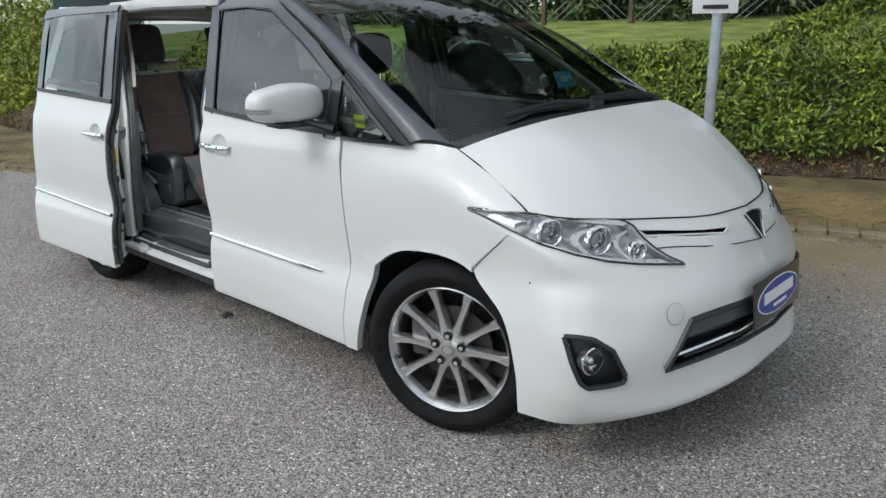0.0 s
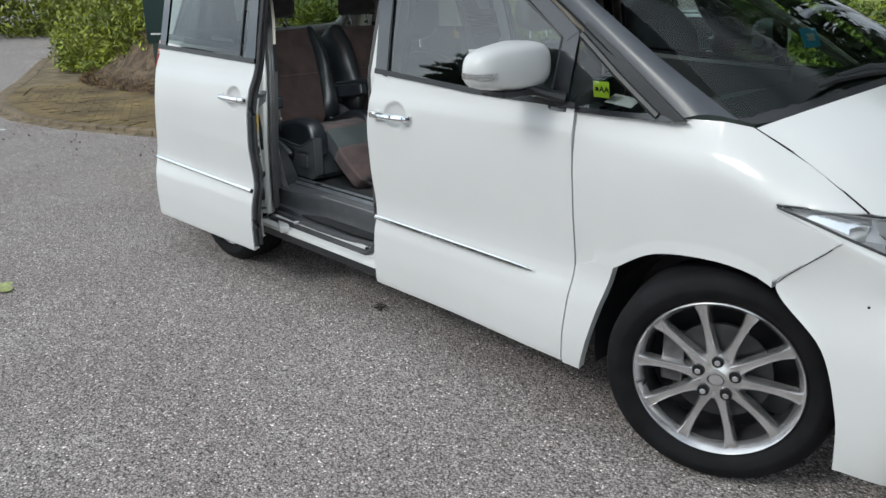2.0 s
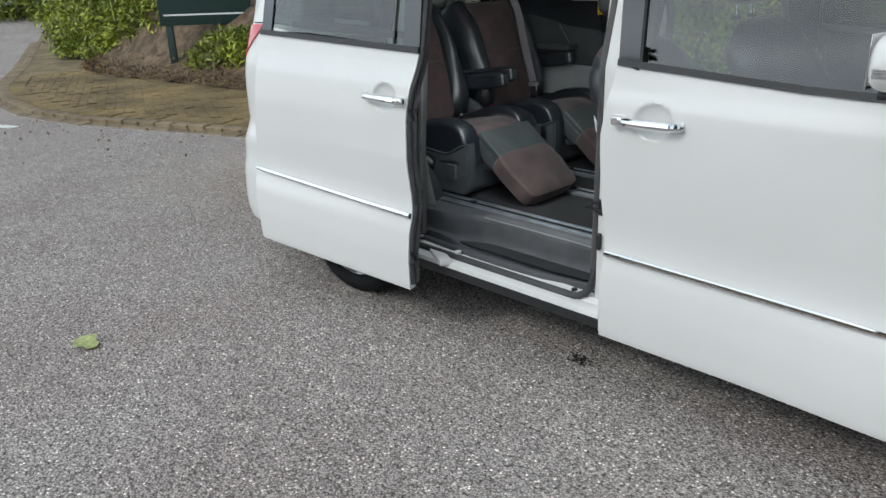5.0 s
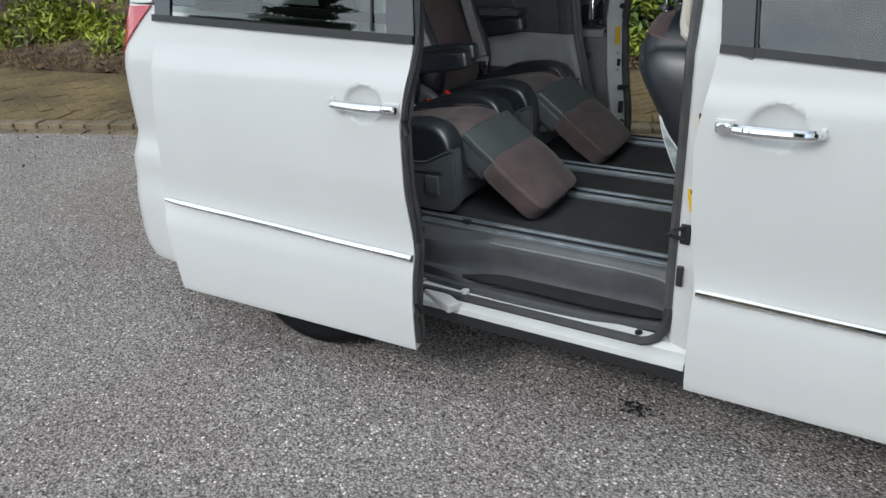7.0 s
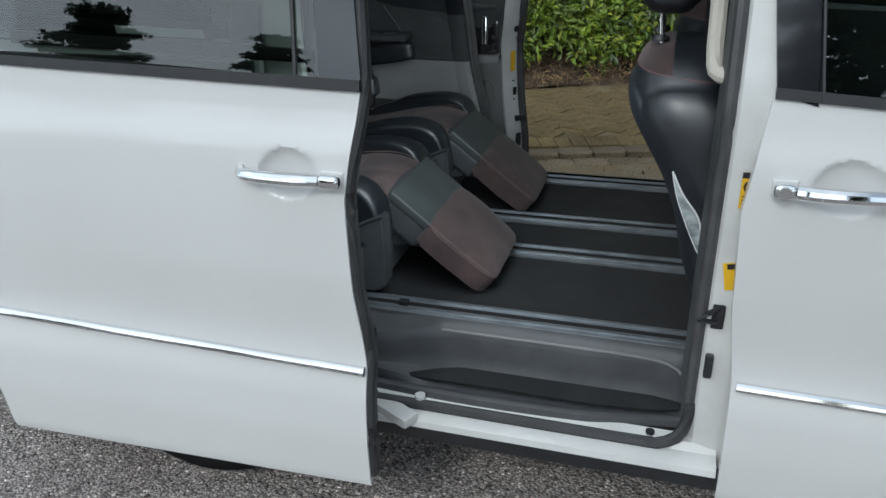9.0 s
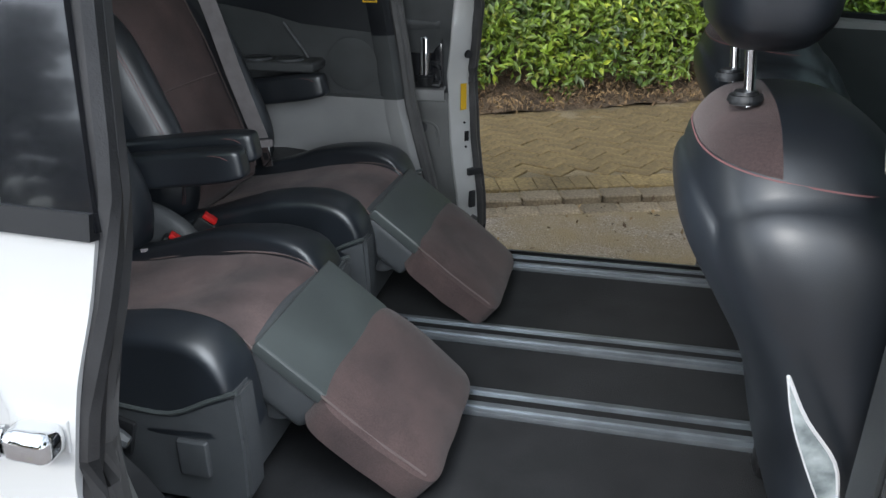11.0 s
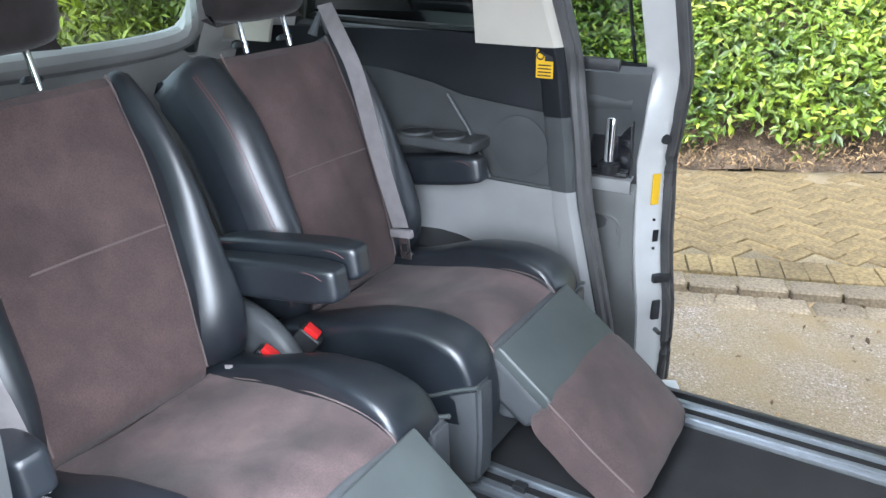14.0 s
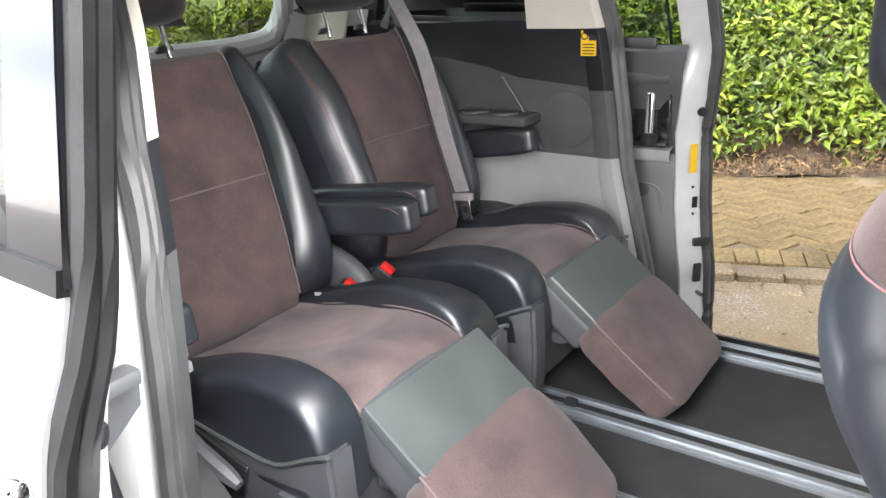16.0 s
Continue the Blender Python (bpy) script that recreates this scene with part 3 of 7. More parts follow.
def tree(at, height, spread, seed, label, conifer=False, count=9000, leaf=0.3):
    """A tapered trunk with limbs and a crown of leaf clumps."""
    rng = np.random.default_rng(seed)
    t = thing("tree", label, "tree", at)
    limbs = [sweep(curve_points([(0, 0, -0.2), (0.1, 0.05, height * 0.4), (0, 0.1, height * 0.95)], 10), [height * 0.022 * (1 - 0.09 * k) for k in range(10)], 8)]
    clumps = []
    tiers = 11 if conifer else 14
    for k in range(tiers):
        f = k / (tiers - 1)
        z = height * ((0.22 + 0.74 * f) if conifer else (0.35 + 0.55 * f))
        r = spread * ((1.05 - 0.9 * f) if conifer else math.sin(0.6 + 2.2 * f))
        for j in range(5):
            a = k * 1.9 + j * 1.257 + rng.uniform(-0.3, 0.3)
            q = r * rng.uniform(0.6, 1.05)
            tip = V(math.cos(a) * q, math.sin(a) * q, z + (0.05 if conifer else 0.18) * q)
            limbs.append(sweep([(0, 0, z - 0.15 * q), tuple(tip * 0.55 + V(0, 0, z * 0.45 - 0.02 * q)), tuple(tip)], [height * 0.008, height * 0.005, height * 0.002], 5))
            for e in (0.45, 0.75, 1.0):
                clumps.append((np.array([tip.x * e, tip.y * e, z + (tip.z - z) * e]), (0.16 if conifer else 0.24) * spread * rng.uniform(0.7, 1.1)))
    part("trunk", join(*limbs), BARK, t)
    spots = []
    for _ in range(count):
        c, r = clumps[rng.integers(len(clumps))]
        d = rng.normal(size=3)
        d /= np.linalg.norm(d)
        spots.append((c + d * r * np.array([1, 1, 0.35 if conifer else 0.8]) * rng.uniform(0.2, 1), d * 0.6 + np.array([0, 0, 0.3])))
    leaf_cloud("crown", spots, TREE_LEAF, t, size=leaf, seed=seed, slim=0.3)
    return t


# thicket and woods behind the lawn
for k in range(13):
    x = -14 + k * 2.3
    shrub("thicket_bush", (x - 3.4, line_y(BASE_LINE, x) + 9.6 + (k % 2) * 0.5, 1.55), (1.7, 1.2, 2.0 + 0.4 * (k % 3)), 3200, TREE_LEAF, "dark leafy bush behind the wire fence", 90 + k, 0.24)
for k in range(12):
    x = -30 + k * 4.6
    tree((x, line_y(BASE_LINE, x) + 13.5 + (k % 3) * 1.6, 1.7), 8.5 + (k % 4), 3.4, 40 + k, "broadleaf tree in dark summer leaf behind the fence", False, 5000, 0.42)
# trees across the road that the windows mirror
tree((-14, -16.5, 0), 7.8, 3.2, 70, "dark conifer across the road", True, 26000, 0.2)
tree((-9.6, -18.4, 0), 7.6, 2.4, 71, "dark conifer across the road", True, 26000, 0.2)
tree((5, -16, 0), 10, 3.6, 72, "dark conifer across the road", True, 20000, 0.24)
tree((-5.4, 14.4, 1.6), 27, 9.6, 76, "tall tree in full leaf behind the hedge", False, 30000, 0.42)
tree((12, -6, 0), 10, 4.2, 73, "spreading tree in full leaf over the road", False, 9000, 0.35)
tree((7.5, 9.6, 1.2), 10, 4.4, 74, "spreading tree in full leaf beside the lawn", False, 12000, 0.3)
tree((3.6, 10.8, 1.3), 9.5, 4.0, 75, "dark broadleaf tree beside the lawn", False, 9000, 0.3)


def building():
    b = thing("brick_building", "two-storey buff brick building with a flat roof across the road", "building", (-9, -32, 0))
    bm = box((26, 8, 6.4), pose(0, 0, 3.2), 0.05)
    part("wall", bm, BRICK, b)
    part("roof", box((26.8, 8.8, 0.5), pose(0, 0, 6.6), 0.05), TRIMDARK, b)
    for s in range(2):
        for k in range(9):
            x = -11.2 + k * 2.8
            w = part("window", box((1.5, 0.12, 1.3), pose(x, 4.03, 1.9 + s * 2.9), 0.02), WHITE, b)
            part("pane", box((1.34, 0.06, 1.14), pose(x, 4.085, 1.9 + s * 2.9)), WINDARK, w)


building()

# wire fence at the top of the lawn
fence = thing("wire_fence", "chain-link fence on timber posts at the top of the lawn", "fence", (0, 0, 0))
fence_pts = resample([(x, y + 8.0, 0) for x, y in BASE_LINE if -17 < x < 9], 15)
wires = []
for a, b in zip(fence_pts, fence_pts[1:]):
    part("post", box((0.09, 0.09, 1.6), pose(a.x - 2.9, a.y, 2.2), 0.01), BARK, fence)
    d = b - a
    n_d = int(d.length / 0.16)
    for s in (1, -1):
        for k in range(-9, n_d):
            t0, t1 = (k / n_d, (k + 9) / n_d)
            z0, z1 = (1.6, 2.9) if s > 0 else (2.9, 1.6)
            if t0 < 0 or t1 > 1:
                continue
            p, q = a + d * t0, a + d * t1
            wires.append(sweep([(p.x - 2.9, p.y, z0), (q.x - 2.9, q.y, z1)], 0.008, 3, caps=False))
part("chain_link", join(*wires), GALV, fence)

# post with a small sign at the hedge
post = thing("sign_post", "grey galvanised post with a small white sign on the pavement", "sign post", (2.08, 3.4, 0.0))
part("pole", cyl(0.043, 0.043, 2.6, pose(0, 0, 1.3), 20), GALV, post)
plate_turn = pose(0.0, -0.055, 1.72, 0, 0, 42)
part("plate", box((0.36, 0.006, 0.26), plate_turn, 0.002), WHITE, post, "white sign plate")
part("clip", box((0.11, 0.05, 0.03), pose(0, -0.02, 1.72, 0, 0, 42), 0.004), GALV, post)
bar = box((0.2, 0.003, 0.03), plate_turn @ pose(0, -0.006, -0.08))
part("print_bar", bar, INK, post)

# directory board among the bushes
board = thing("directory_board", "dark green directory board with white arrows and lines of print", "sign", (-7.35, 2.62, 0))
turn = pose(0, 0, 0, 0, 0, 48)
part("panel", box((1.25, 0.09, 1.62), turn @ pose(0, 0, 1.53), 0.012), SIGNGREEN, board)
for x in (-0.52, 0.52):
    part("post", box((0.09, 0.09, 0.78), turn @ pose(x, 0.02, 0.36), 0.01), SIGNGREEN, board)
part("header", box((1.25, 0.08, 0.34), turn @ pose(0, 0, 2.52), 0.01), SIGNPALE, board, "pale header panel")
part("strip", box((1.12, 0.004, 0.022), turn @ pose(0, -0.047, 0.86)), WHITE, board)
for k in range(4):
    z = 2.12 - k * 0.24
    tip = 1 if k % 2 else -1
    part("arrow", join(box((0.075, 0.004, 0.012), turn @ pose(-0.46, -0.047, z)), *[box((0.04, 0.004, 0.012), turn @ pose(-0.46 + tip * 0.025, -0.047, z + q * 0.012, 0, q * tip * 45, 0)) for q in (-1, 1)]), WHITE, board)
    for q in range(2):
        part("print_bar", box((0.20 + 0.05 * ((k + q) % 2), 0.004, 0.055), turn @ pose(-0.24 + 0.29 * q, -0.047, z)), WHITE, board)

# road paint, stain and a fallen leaf
for k in range(3):
    a = V(-6.4 - 2.6 * k, -0.72 - 0.95 * k, 0)
    dash = thing("road_marking", "worn white dash painted on the asphalt", "road marking", a)
    bm = box((1.3, 0.1, 0.006), pose(0, 0, 0.004, 0, 0, 19))
    part("paint", bm, ROADPAINT, dash, smooth=0)
rng = np.random.default_rng(5)
bm = bmesh.new()
for _ in range(70):
    a, r = rng.uniform(0, 6.28), abs(rng.normal()) * 0.03
    s = rng.uniform(0.002, 0.0065)
    bmesh.ops.create_icosphere(bm, subdivisions=1, radius=s, matrix=pose(1.19 + 1.4 * r * math.cos(a), -0.675 + r * math.sin(a), 0.004) @ Matrix.Diagonal((1.2, 1, 0.35, 1)))
part("oil_spot", bm, STAIN, None, "small dark splash of dried oil on the asphalt")
tagged(bpy.data.objects["oil_spot"], category="stain", kind="stuff")


# bits of leaf and twig on the asphalt along the kerb
rng = np.random.default_rng(31)
bits = []
for _ in range(900):
    x = rng.uniform(-6, 9)
    off = rng.exponential(0.55) + 0.03
    bits.append(((x, line_y(KERB_LINE, x) - off, 0.012), (rng.normal() * 0.3, rng.normal() * 0.3, 1.6)))
scraps = leaf_cloud("leaf_scraps", bits, DRY, None, "scattered dry leaf scraps on the asphalt by the kerb", size=0.032, seed=32, slim=0.3)
tagged(scraps, category="leaf litter", kind="stuff")


def fallen_leaf(at, turn, size, mat, label):
    rows = []
    for i in range(7):
        f = i / 6
        w = 0.42 * math.sin(math.pi * min(1, f * 1.02)) ** 0.7 * (1 + 0.35 * math.cos(f * 14))
        rows.append([V((f - 0.5) * size, w * s * size, 0.012 + abs(s) * 0.012 * size * 6 + 0.01 * math.sin(5 * f)) for s in (-1, -0.5, 0, 0.5, 1)])
    bm = grid(rows)
    bmesh.ops.transform(bm, matrix=pose(*at, 0, 0, turn), verts=bm.verts)
    bm2 = sweep([Matrix(pose(*at, 0, 0, turn)) @ V(-0.5 * size, 0, 0.012), Matrix(pose(*at, 0, 0, turn)) @ V(-0.75 * size, 0.05 * size, 0.008)], 0.0025, 5)
    return tagged(part("fallen_leaf", join(thicken(bm, 0.001), bm2), mat, None, label), category="leaf")


fallen_leaf((-0.41, -1.93, 0.0), 20, 0.12, PALELEAF, "pale green fallen leaf lying on the asphalt")

# ---------- the car ----------
# x runs forward from the rear axle, the driver's side is at negative y.
car = thing("minivan", "pearl white minivan parked on asphalt, both sliding doors open", "car")

SIDE = [(0.18, 0.80), (0.23, 0.828), (0.36, 0.834), (0.47, 0.826), (0.535, 0.806), (0.60, 0.802), (0.75, 0.812), (0.88, 0.815), (1.0, 0.810), (1.035, 0.806), (1.055, 0.796), (1.13, 0.78), (1.2, 0.765), (1.62, 0.652), (1.70, 0.60)]
REAR_X = [(0.2, -0.92), (0.3, -0.955), (0.6, -0.965), (0.71, -0.925), (0.97, -0.915), (1.16, -0.87), (1.4, -0.76), (1.62, -0.63), (1.72, -0.55)]


def half(x, z):
    """The half width of the body's side at x and height z."""
    w = smooth_table(SIDE, z)
    if x > 1.75 and z < 0.56:      # the skirt swells towards the front wheel
        f, g = min(1, (x - 1.75) / 0.65), min(1, (0.56 - z) / 0.24)
        w += 0.022 * f * f * (3 - 2 * f) * g
    if x < -0.30:
        if z < 0.72:
            w += (0.034 * min(1, (0.72 - z) / 0.10) + 0.012 * max(0, (0.36 - z) / 0.14)) * min(1, (-0.30 - x) / 0.16)      # flared bumper
        a = lerp_table(REAR_X, z) + 0.30
        f = min(1.0, max(0.0, (x + 0.30) / a))
        w *= max(0.0, 1 - f ** 9) ** (1 / 7)
    return w


def side_point(x, z, off=0.0):
    return V(x, -(half(x, z) + off), z)


def side_patch(low, high, nu, nv, off=0.0, power=1.0, smooth=True):
    """A piece of the driver's side between a lower and an upper line of (x, z)."""
    a = resample([(x, 0, z) for x, z in low], nu)
    b = resample([(x, 0, z) for x, z in high], nu)
    rows = []
    for j in range(nv):
        f = (j / (nv - 1)) ** power
        rows.append([side_point(*(lambda q: (q.x, q.z))(p.lerp(q_, f)), off) for p, q_ in zip(a, b)])
    return grid(rows)


def lean(bm):
    """The near door leans, its foot further out."""
    for v in bm.verts:
        v.co.y += 0.052 - 0.105 * max(0.0, 1.1 - v.co.z) + 0.033 * min(1, max(0, v.co.x + 0.4)) * min(1, max(0, (0.75 - v.co.z) / 0.5))
    return bm


def both(name, make, mat, parents, label="", smooth=35):
    """The piece on the driver's side and its mirror image, each under its own parent."""
    bm = make()
    left = mirrored(bm)
    if name == "sliding_door" or parents[0].name.startswith("sliding") or (parents[0].parent and parents[0].parent.name.startswith("sliding")):
        left = shifted(left, LEFT_OUT)
        lean(bm)
    a = part(name, bm, mat, parents[0], label, smooth)
    b = part(name, left, mat, parents[1], label, smooth)
    return a, b


PAIR = (car, car)
GAP_F = [(2.41, 0.225), (2.419, 0.58), (2.402, 0.836), (2.38, 1.102)]
GAP_B = [(1.353, 0.228), (1.35, 0.535), (1.328, 0.71), (1.316, 0.925), (1.346, 1.15)]
ARCH_F = [(2.485, 0.235), (2.50, 0.40), (2.575, 0.606), (2.68, 0.675), (2.779, 0.706), (2.92, 0.718), (3.03, 0.706), (3.10, 0.675)]
ARCH_R = [(0.334, 0.222), (0.31, 0.40), (0.221, 0.556), (0.12, 0.665), (-0.03, 0.71), (-0.2, 0.672), (-0.33, 0.56), (-0.40, 0.40), (-0.414, 0.235)]
LEFT_OUT = V(-0.023, 0.0, 0.0)      # the far door stands this much further back
SLIDE = V(-0.772, -0.16, 0.0)      # how far the sliding door stands open


def gap_x(line, z):
    return lerp_table([(q, p) for p, q in line], z)


def inside(poly, x, y):
    c = False
    for (x0, y0), (x1, y1) in zip(poly, poly[1:] + poly[:1]):
        if (y0 > y) != (y1 > y) and x < (x1 - x0) * (y - y0) / (y1 - y0) + x0:
            c = not c
    return c


# front doors
def door_skin(x_of0, x_of1, bottom, tops, n=124, m=124, t=0.03, cup=(0, 0)):
    rows = []
    for j in range(m):
        f = j / (m - 1)
        row = []
        for i in range(n):
            u = i / (n - 1)
            z_top = lerp_table(tops, u)
            z = bottom + (z_top - bottom) * f
            x = x_of0(z) + (x_of1(z) - x_of0(z)) * u
            d = ((x - cup[0]) / 0.064) ** 2 + ((z - cup[1]) / 0.052) ** 2
            row.append(side_point(x, z, -0.021 * (1 - d) ** 0.5 if d < 1 else 0))
        rows.append(row)
    return thicken(grid(rows), -t)


def fix_out(bm):
    bmesh.ops.recalc_face_normals(bm, faces=bm.faces)
    return bm


front_doors = both("front_door", lambda: door_skin(lambda z: gap_x(GAP_B, z) + 0.003, lambda z: gap_x(GAP_F, z) - 0.003, 0.226, [(0, 1.148), (0.55, 1.112), (1, 1.10)], cup=(1.50, 0.985)), PAINT, PAIR, "closed white front door")


# sliding doors, standing open
def slide_rear(z):
    return lerp_table([(0.22, 0.345), (0.30, 0.33), (0.42, 0.30), (0.55, 0.262), (0.62, 0.272), (1.0, 0.285), (1.2, 0.30)], z)


def sliding_skin():
    return shifted(door_skin(slide_rear, lambda z: gap_x(GAP_B, z) - 0.003, 0.226, [(0, 1.178), (1, 1.152)], cup=(1.185, 0.972)), SLIDE)


sliding_doors = both("sliding_door", sliding_skin, PAINT, PAIR, "white sliding door standing open")


# front wings
WING_TOP = [(2.384, 1.10), (2.62, 1.10), (2.864, 1.105), (2.94, 1.095), (3.12, 1.01), (3.275, 0.92)]
WING_Y = [(2.384, 0.783), (2.62, 0.768), (2.864, 0.742), (2.94, 0.722), (3.12, 0.728), (3.275, 0.752)]


WING_END = [(3.086, 0.60), (3.09, 0.70), (3.245, 0.848), (3.058, 0.912), (3.275, 0.921), (3.5, 0.93), (3.5, 0.60)]      # where the nose laps over it


def tuck(x, z):
    """How far the wing runs in behind the nose."""
    if not inside(WING_END, x, z):
        return 0.0
    best = 1.0
    p = V(x, 0, z)
    for q, r in zip(WING_END[1:5], WING_END[2:6]):
        a, b = V(q[0], 0, q[1]), V(r[0], 0, r[1])
        f = min(1, max(0, (p - a).dot(b - a) / (b - a).length_squared))
        best = min(best, (p - a.lerp(b, f)).length)
    return min(0.085, best * 3.0)


def wing():
    arch = curve_points([(x, 0, z) for x, z in ARCH_F[2:]], 30)
    low = resample([(2.424, 0, 0.572), (2.50, 0, 0.606)] + [tuple(p) for p in arch] + [(3.17, 0, 0.66), (3.27, 0, 0.79)], 110)
    high = resample([(x, 0, z) for x, z in WING_TOP], 110)
    rows = []
    for j in range(60):
        f = j / 59
        row = []
        for p, q in zip(low, high):
            c = p.lerp(q, f)
            if c.x < 2.41:
                c.x = max(c.x, gap_x(GAP_F, c.z) + 0.003)
            y = half(c.x, c.z)
            roll = max(0.0, (f - 0.55) / 0.45) ** 2.2
            y = y + (lerp_table(WING_Y, c.x) - y) * roll
            if f < 0.1 and 2.5 < c.x < 3.13:
                y += 0.006 * (1 - f / 0.1) * min(1, (3.13 - c.x) / 0.06)
            y -= tuck(c.x, c.z)
            row.append(V(c.x, -y, c.z))
        rows.append(row)
    bm = grid(rows)
    return thicken(bm, -0.02)


both("front_wing", wing, PAINT, PAIR, "white front wing")
both("arch_extension", lambda: thicken(side_patch([(2.415, 0.222), (2.487, 0.222)], [(2.424, 0.578), (2.50, 0.612), (2.572, 0.606)], 6, 14, 0.004), -0.03), PAINT, PAIR)


# rear quarter panels, with the arch cut out
def quarter():
    low = ARCH_R[::-1]
    a = side_patch(low, [(-0.5, 1.20), (0.285, 1.18)], 40, 30)
    rows = []
    for j in range(30):
        z0 = 0.215 + (1.20 - 0.215) * j / 29
        edge = lerp_table([(0.235, -0.414), (0.40, -0.40), (0.56, -0.40), (1.2, -0.5)], z0)
        end = lerp_table(REAR_X, z0) + 0.004
        rows.append([side_point(end + (edge - end) * (1 - (1 - i / 23) ** 2), z0) for i in range(24)])
    return thicken(join(a, grid(rows)), -0.02)


both("rear_quarter", quarter, PAINT, PAIR, "white rear quarter panel")


def liner(cx):
    rows = []
    for y in (-0.775, -0.55):
        rows.append([V(cx + 0.415 * math.cos(a), y, 0.315 + 0.40 * math.sin(a)) for a in [math.pi * (-0.07 + 1.14 * k / 24) for k in range(25)]])
    rows.append([V(cx, -0.55, 0.32)] * 25)
    return grid(rows)


for cx in (2.91, -0.035):
    both("arch_liner", lambda: liner(cx), BLACK, PAIR)

# ---------- nose ----------
GUIDES = [
    [(3.80, 0, 0.272), (3.785, 0.25, 0.262), (3.69, 0.50, 0.235), (3.597, 0.70, 0.222), (3.47, 0.84, 0.22), (3.322, 0.90, 0.235)],
    [(3.848, 0, 0.305), (3.83, 0.25, 0.295), (3.738, 0.515, 0.268), (3.635, 0.715, 0.258), (3.495, 0.85, 0.262), (3.320, 0.902, 0.285)],
    [(3.842, 0, 0.365), (3.822, 0.25, 0.36), (3.735, 0.51, 0.35), (3.648, 0.715, 0.345), (3.512, 0.868, 0.355), (3.306, 0.90, 0.395)],
    [(3.825, 0, 0.50), (3.805, 0.25, 0.50), (3.728, 0.507, 0.505), (3.655, 0.715, 0.50), (3.515, 0.868, 0.51), (3.240, 0.885, 0.56)],
    [(3.805, 0, 0.61), (3.785, 0.25, 0.61), (3.712, 0.50, 0.62), (3.62, 0.70, 0.63), (3.46, 0.84, 0.645), (3.088, 0.857, 0.70)],
    [(3.772, 0, 0.70), (3.750, 0.25, 0.70), (3.665, 0.465, 0.715), (3.57, 0.67, 0.735), (3.43, 0.815, 0.77), (3.243, 0.862, 0.848)],
    [(3.737, 0, 0.795), (3.709, 0.25, 0.80), (3.602, 0.475, 0.812), (3.50, 0.66, 0.83), (3.36, 0.795, 0.86), (3.055, 0.871, 0.912)],
    [(3.695, 0, 0.858), (3.655, 0.25, 0.862), (3.55, 0.465, 0.878), (3.465, 0.63, 0.892), (3.37, 0.75, 0.906), (3.275, 0.802, 0.920)],
]
GUIDES = [[(x + 0.016 * math.exp(-((y - 0.47) / 0.2) ** 2), y, z) for x, y, z in g] for g in GUIDES]
NU, NV = 48, 44


def guide_grid(guides, nu, nv):
    cols = [curve_points(g, nu) for g in guides]
    return [curve_points([c[i] for c in cols], nv) for i in range(nu)]


NOSE = guide_grid(GUIDES, NU, NV)       # NOSE[u][v], with y positive
ends = [curve_points(g, NU) for g in GUIDES]
run = [0.0]      # how far along the wing's edge each guide ends
for g, h in zip(GUIDES, GUIDES[1:]):
    run.append(run[-1] + (Vector(h[-1]) - Vector(g[-1])).length)
V4, V5, V6 = [(NV - 1) * run[k] / run[-1] for k in (4, 5, 6)]
J4, J6 = math.ceil(V4), math.ceil(V6)
for i in range(NU):      # the seam to the wing runs straight, with a corner under the headlight
    w = max(0.0, (i / (NU - 1) - 0.80) / 0.20) ** 2
    for j in range(J4, J6):
        a, b, f = (ends[4][i], ends[5][i], (j - V4) / (V5 - V4)) if j < V5 else (ends[5][i], ends[6][i], (j - V5) / (V6 - V5))
        NOSE[i][j] = NOSE[i][j].lerp(a.lerp(b, min(1, f)), w)


def nose(u, v, out=0.0, side=-1):
    """A point of the nose: u from the middle to the wheel arch, v from the lip to the bonnet, each 0 to 1."""
    u, v = min(0.9999, max(0, u)) * (NU - 1), min(0.9999, max(0, v)) * (NV - 1)
    i, j = int(u), int(v)
    a, b = NOSE[i][j].lerp(NOSE[i + 1][j], u - i), NOSE[i][j + 1].lerp(NOSE[i + 1][j + 1], u - i)
    p = a.lerp(b, v - j)
    n = (NOSE[i + 1][j] - NOSE[i][j]).cross(NOSE[i][j + 1] - NOSE[i][j]).normalized()
    if n.x < 0:
        n = -n
    p = p + n * out
    return V(p.x, CY + side * p.y, p.z)


def nose_patch(low, high, nu, nv, out=0.0):
    """A piece on the nose between two lines of (u, v)."""
    a, b = resample([(u, v, 0) for u, v in low], nu), resample([(u, v, 0) for u, v in high], nu)
    return grid([[nose(*(p.lerp(q, j / (nv - 1)).xy), out) for p, q in zip(a, b)] for j in range(nv)])




GRILLE_LOW, GRILLE_HIGH = [(0, 0.275), (0.2, 0.27), (0.36, 0.258), (0.52, 0.232)], [(0, 0.49), (0.12, 0.487), (0.30, 0.468), (0.395, 0.445), (0.47, 0.325), (0.525, 0.24)]
SLOT_LOW, SLOT_HIGH = [(0.19, 0.868), (0.47, 0.860)], [(0.16, 0.90), (0.525, 0.90)]
FOG = [(0.775, 0.355), (0.735, 0.368), (0.695, 0.368), (0.665, 0.325), (0.65, 0.225), (0.66, 0.20), (0.70, 0.188), (0.765, 0.174), (0.782, 0.19), (0.79, 0.25)]
HL_LOW = [(0.41, 0.712), (0.49, 0.708), (0.565, 0.703), (0.66, 0.70), (0.74, 0.713), (0.825, 0.724), (0.90, 0.744), (0.95, 0.785), (0.998, V6 / (NV - 1))]
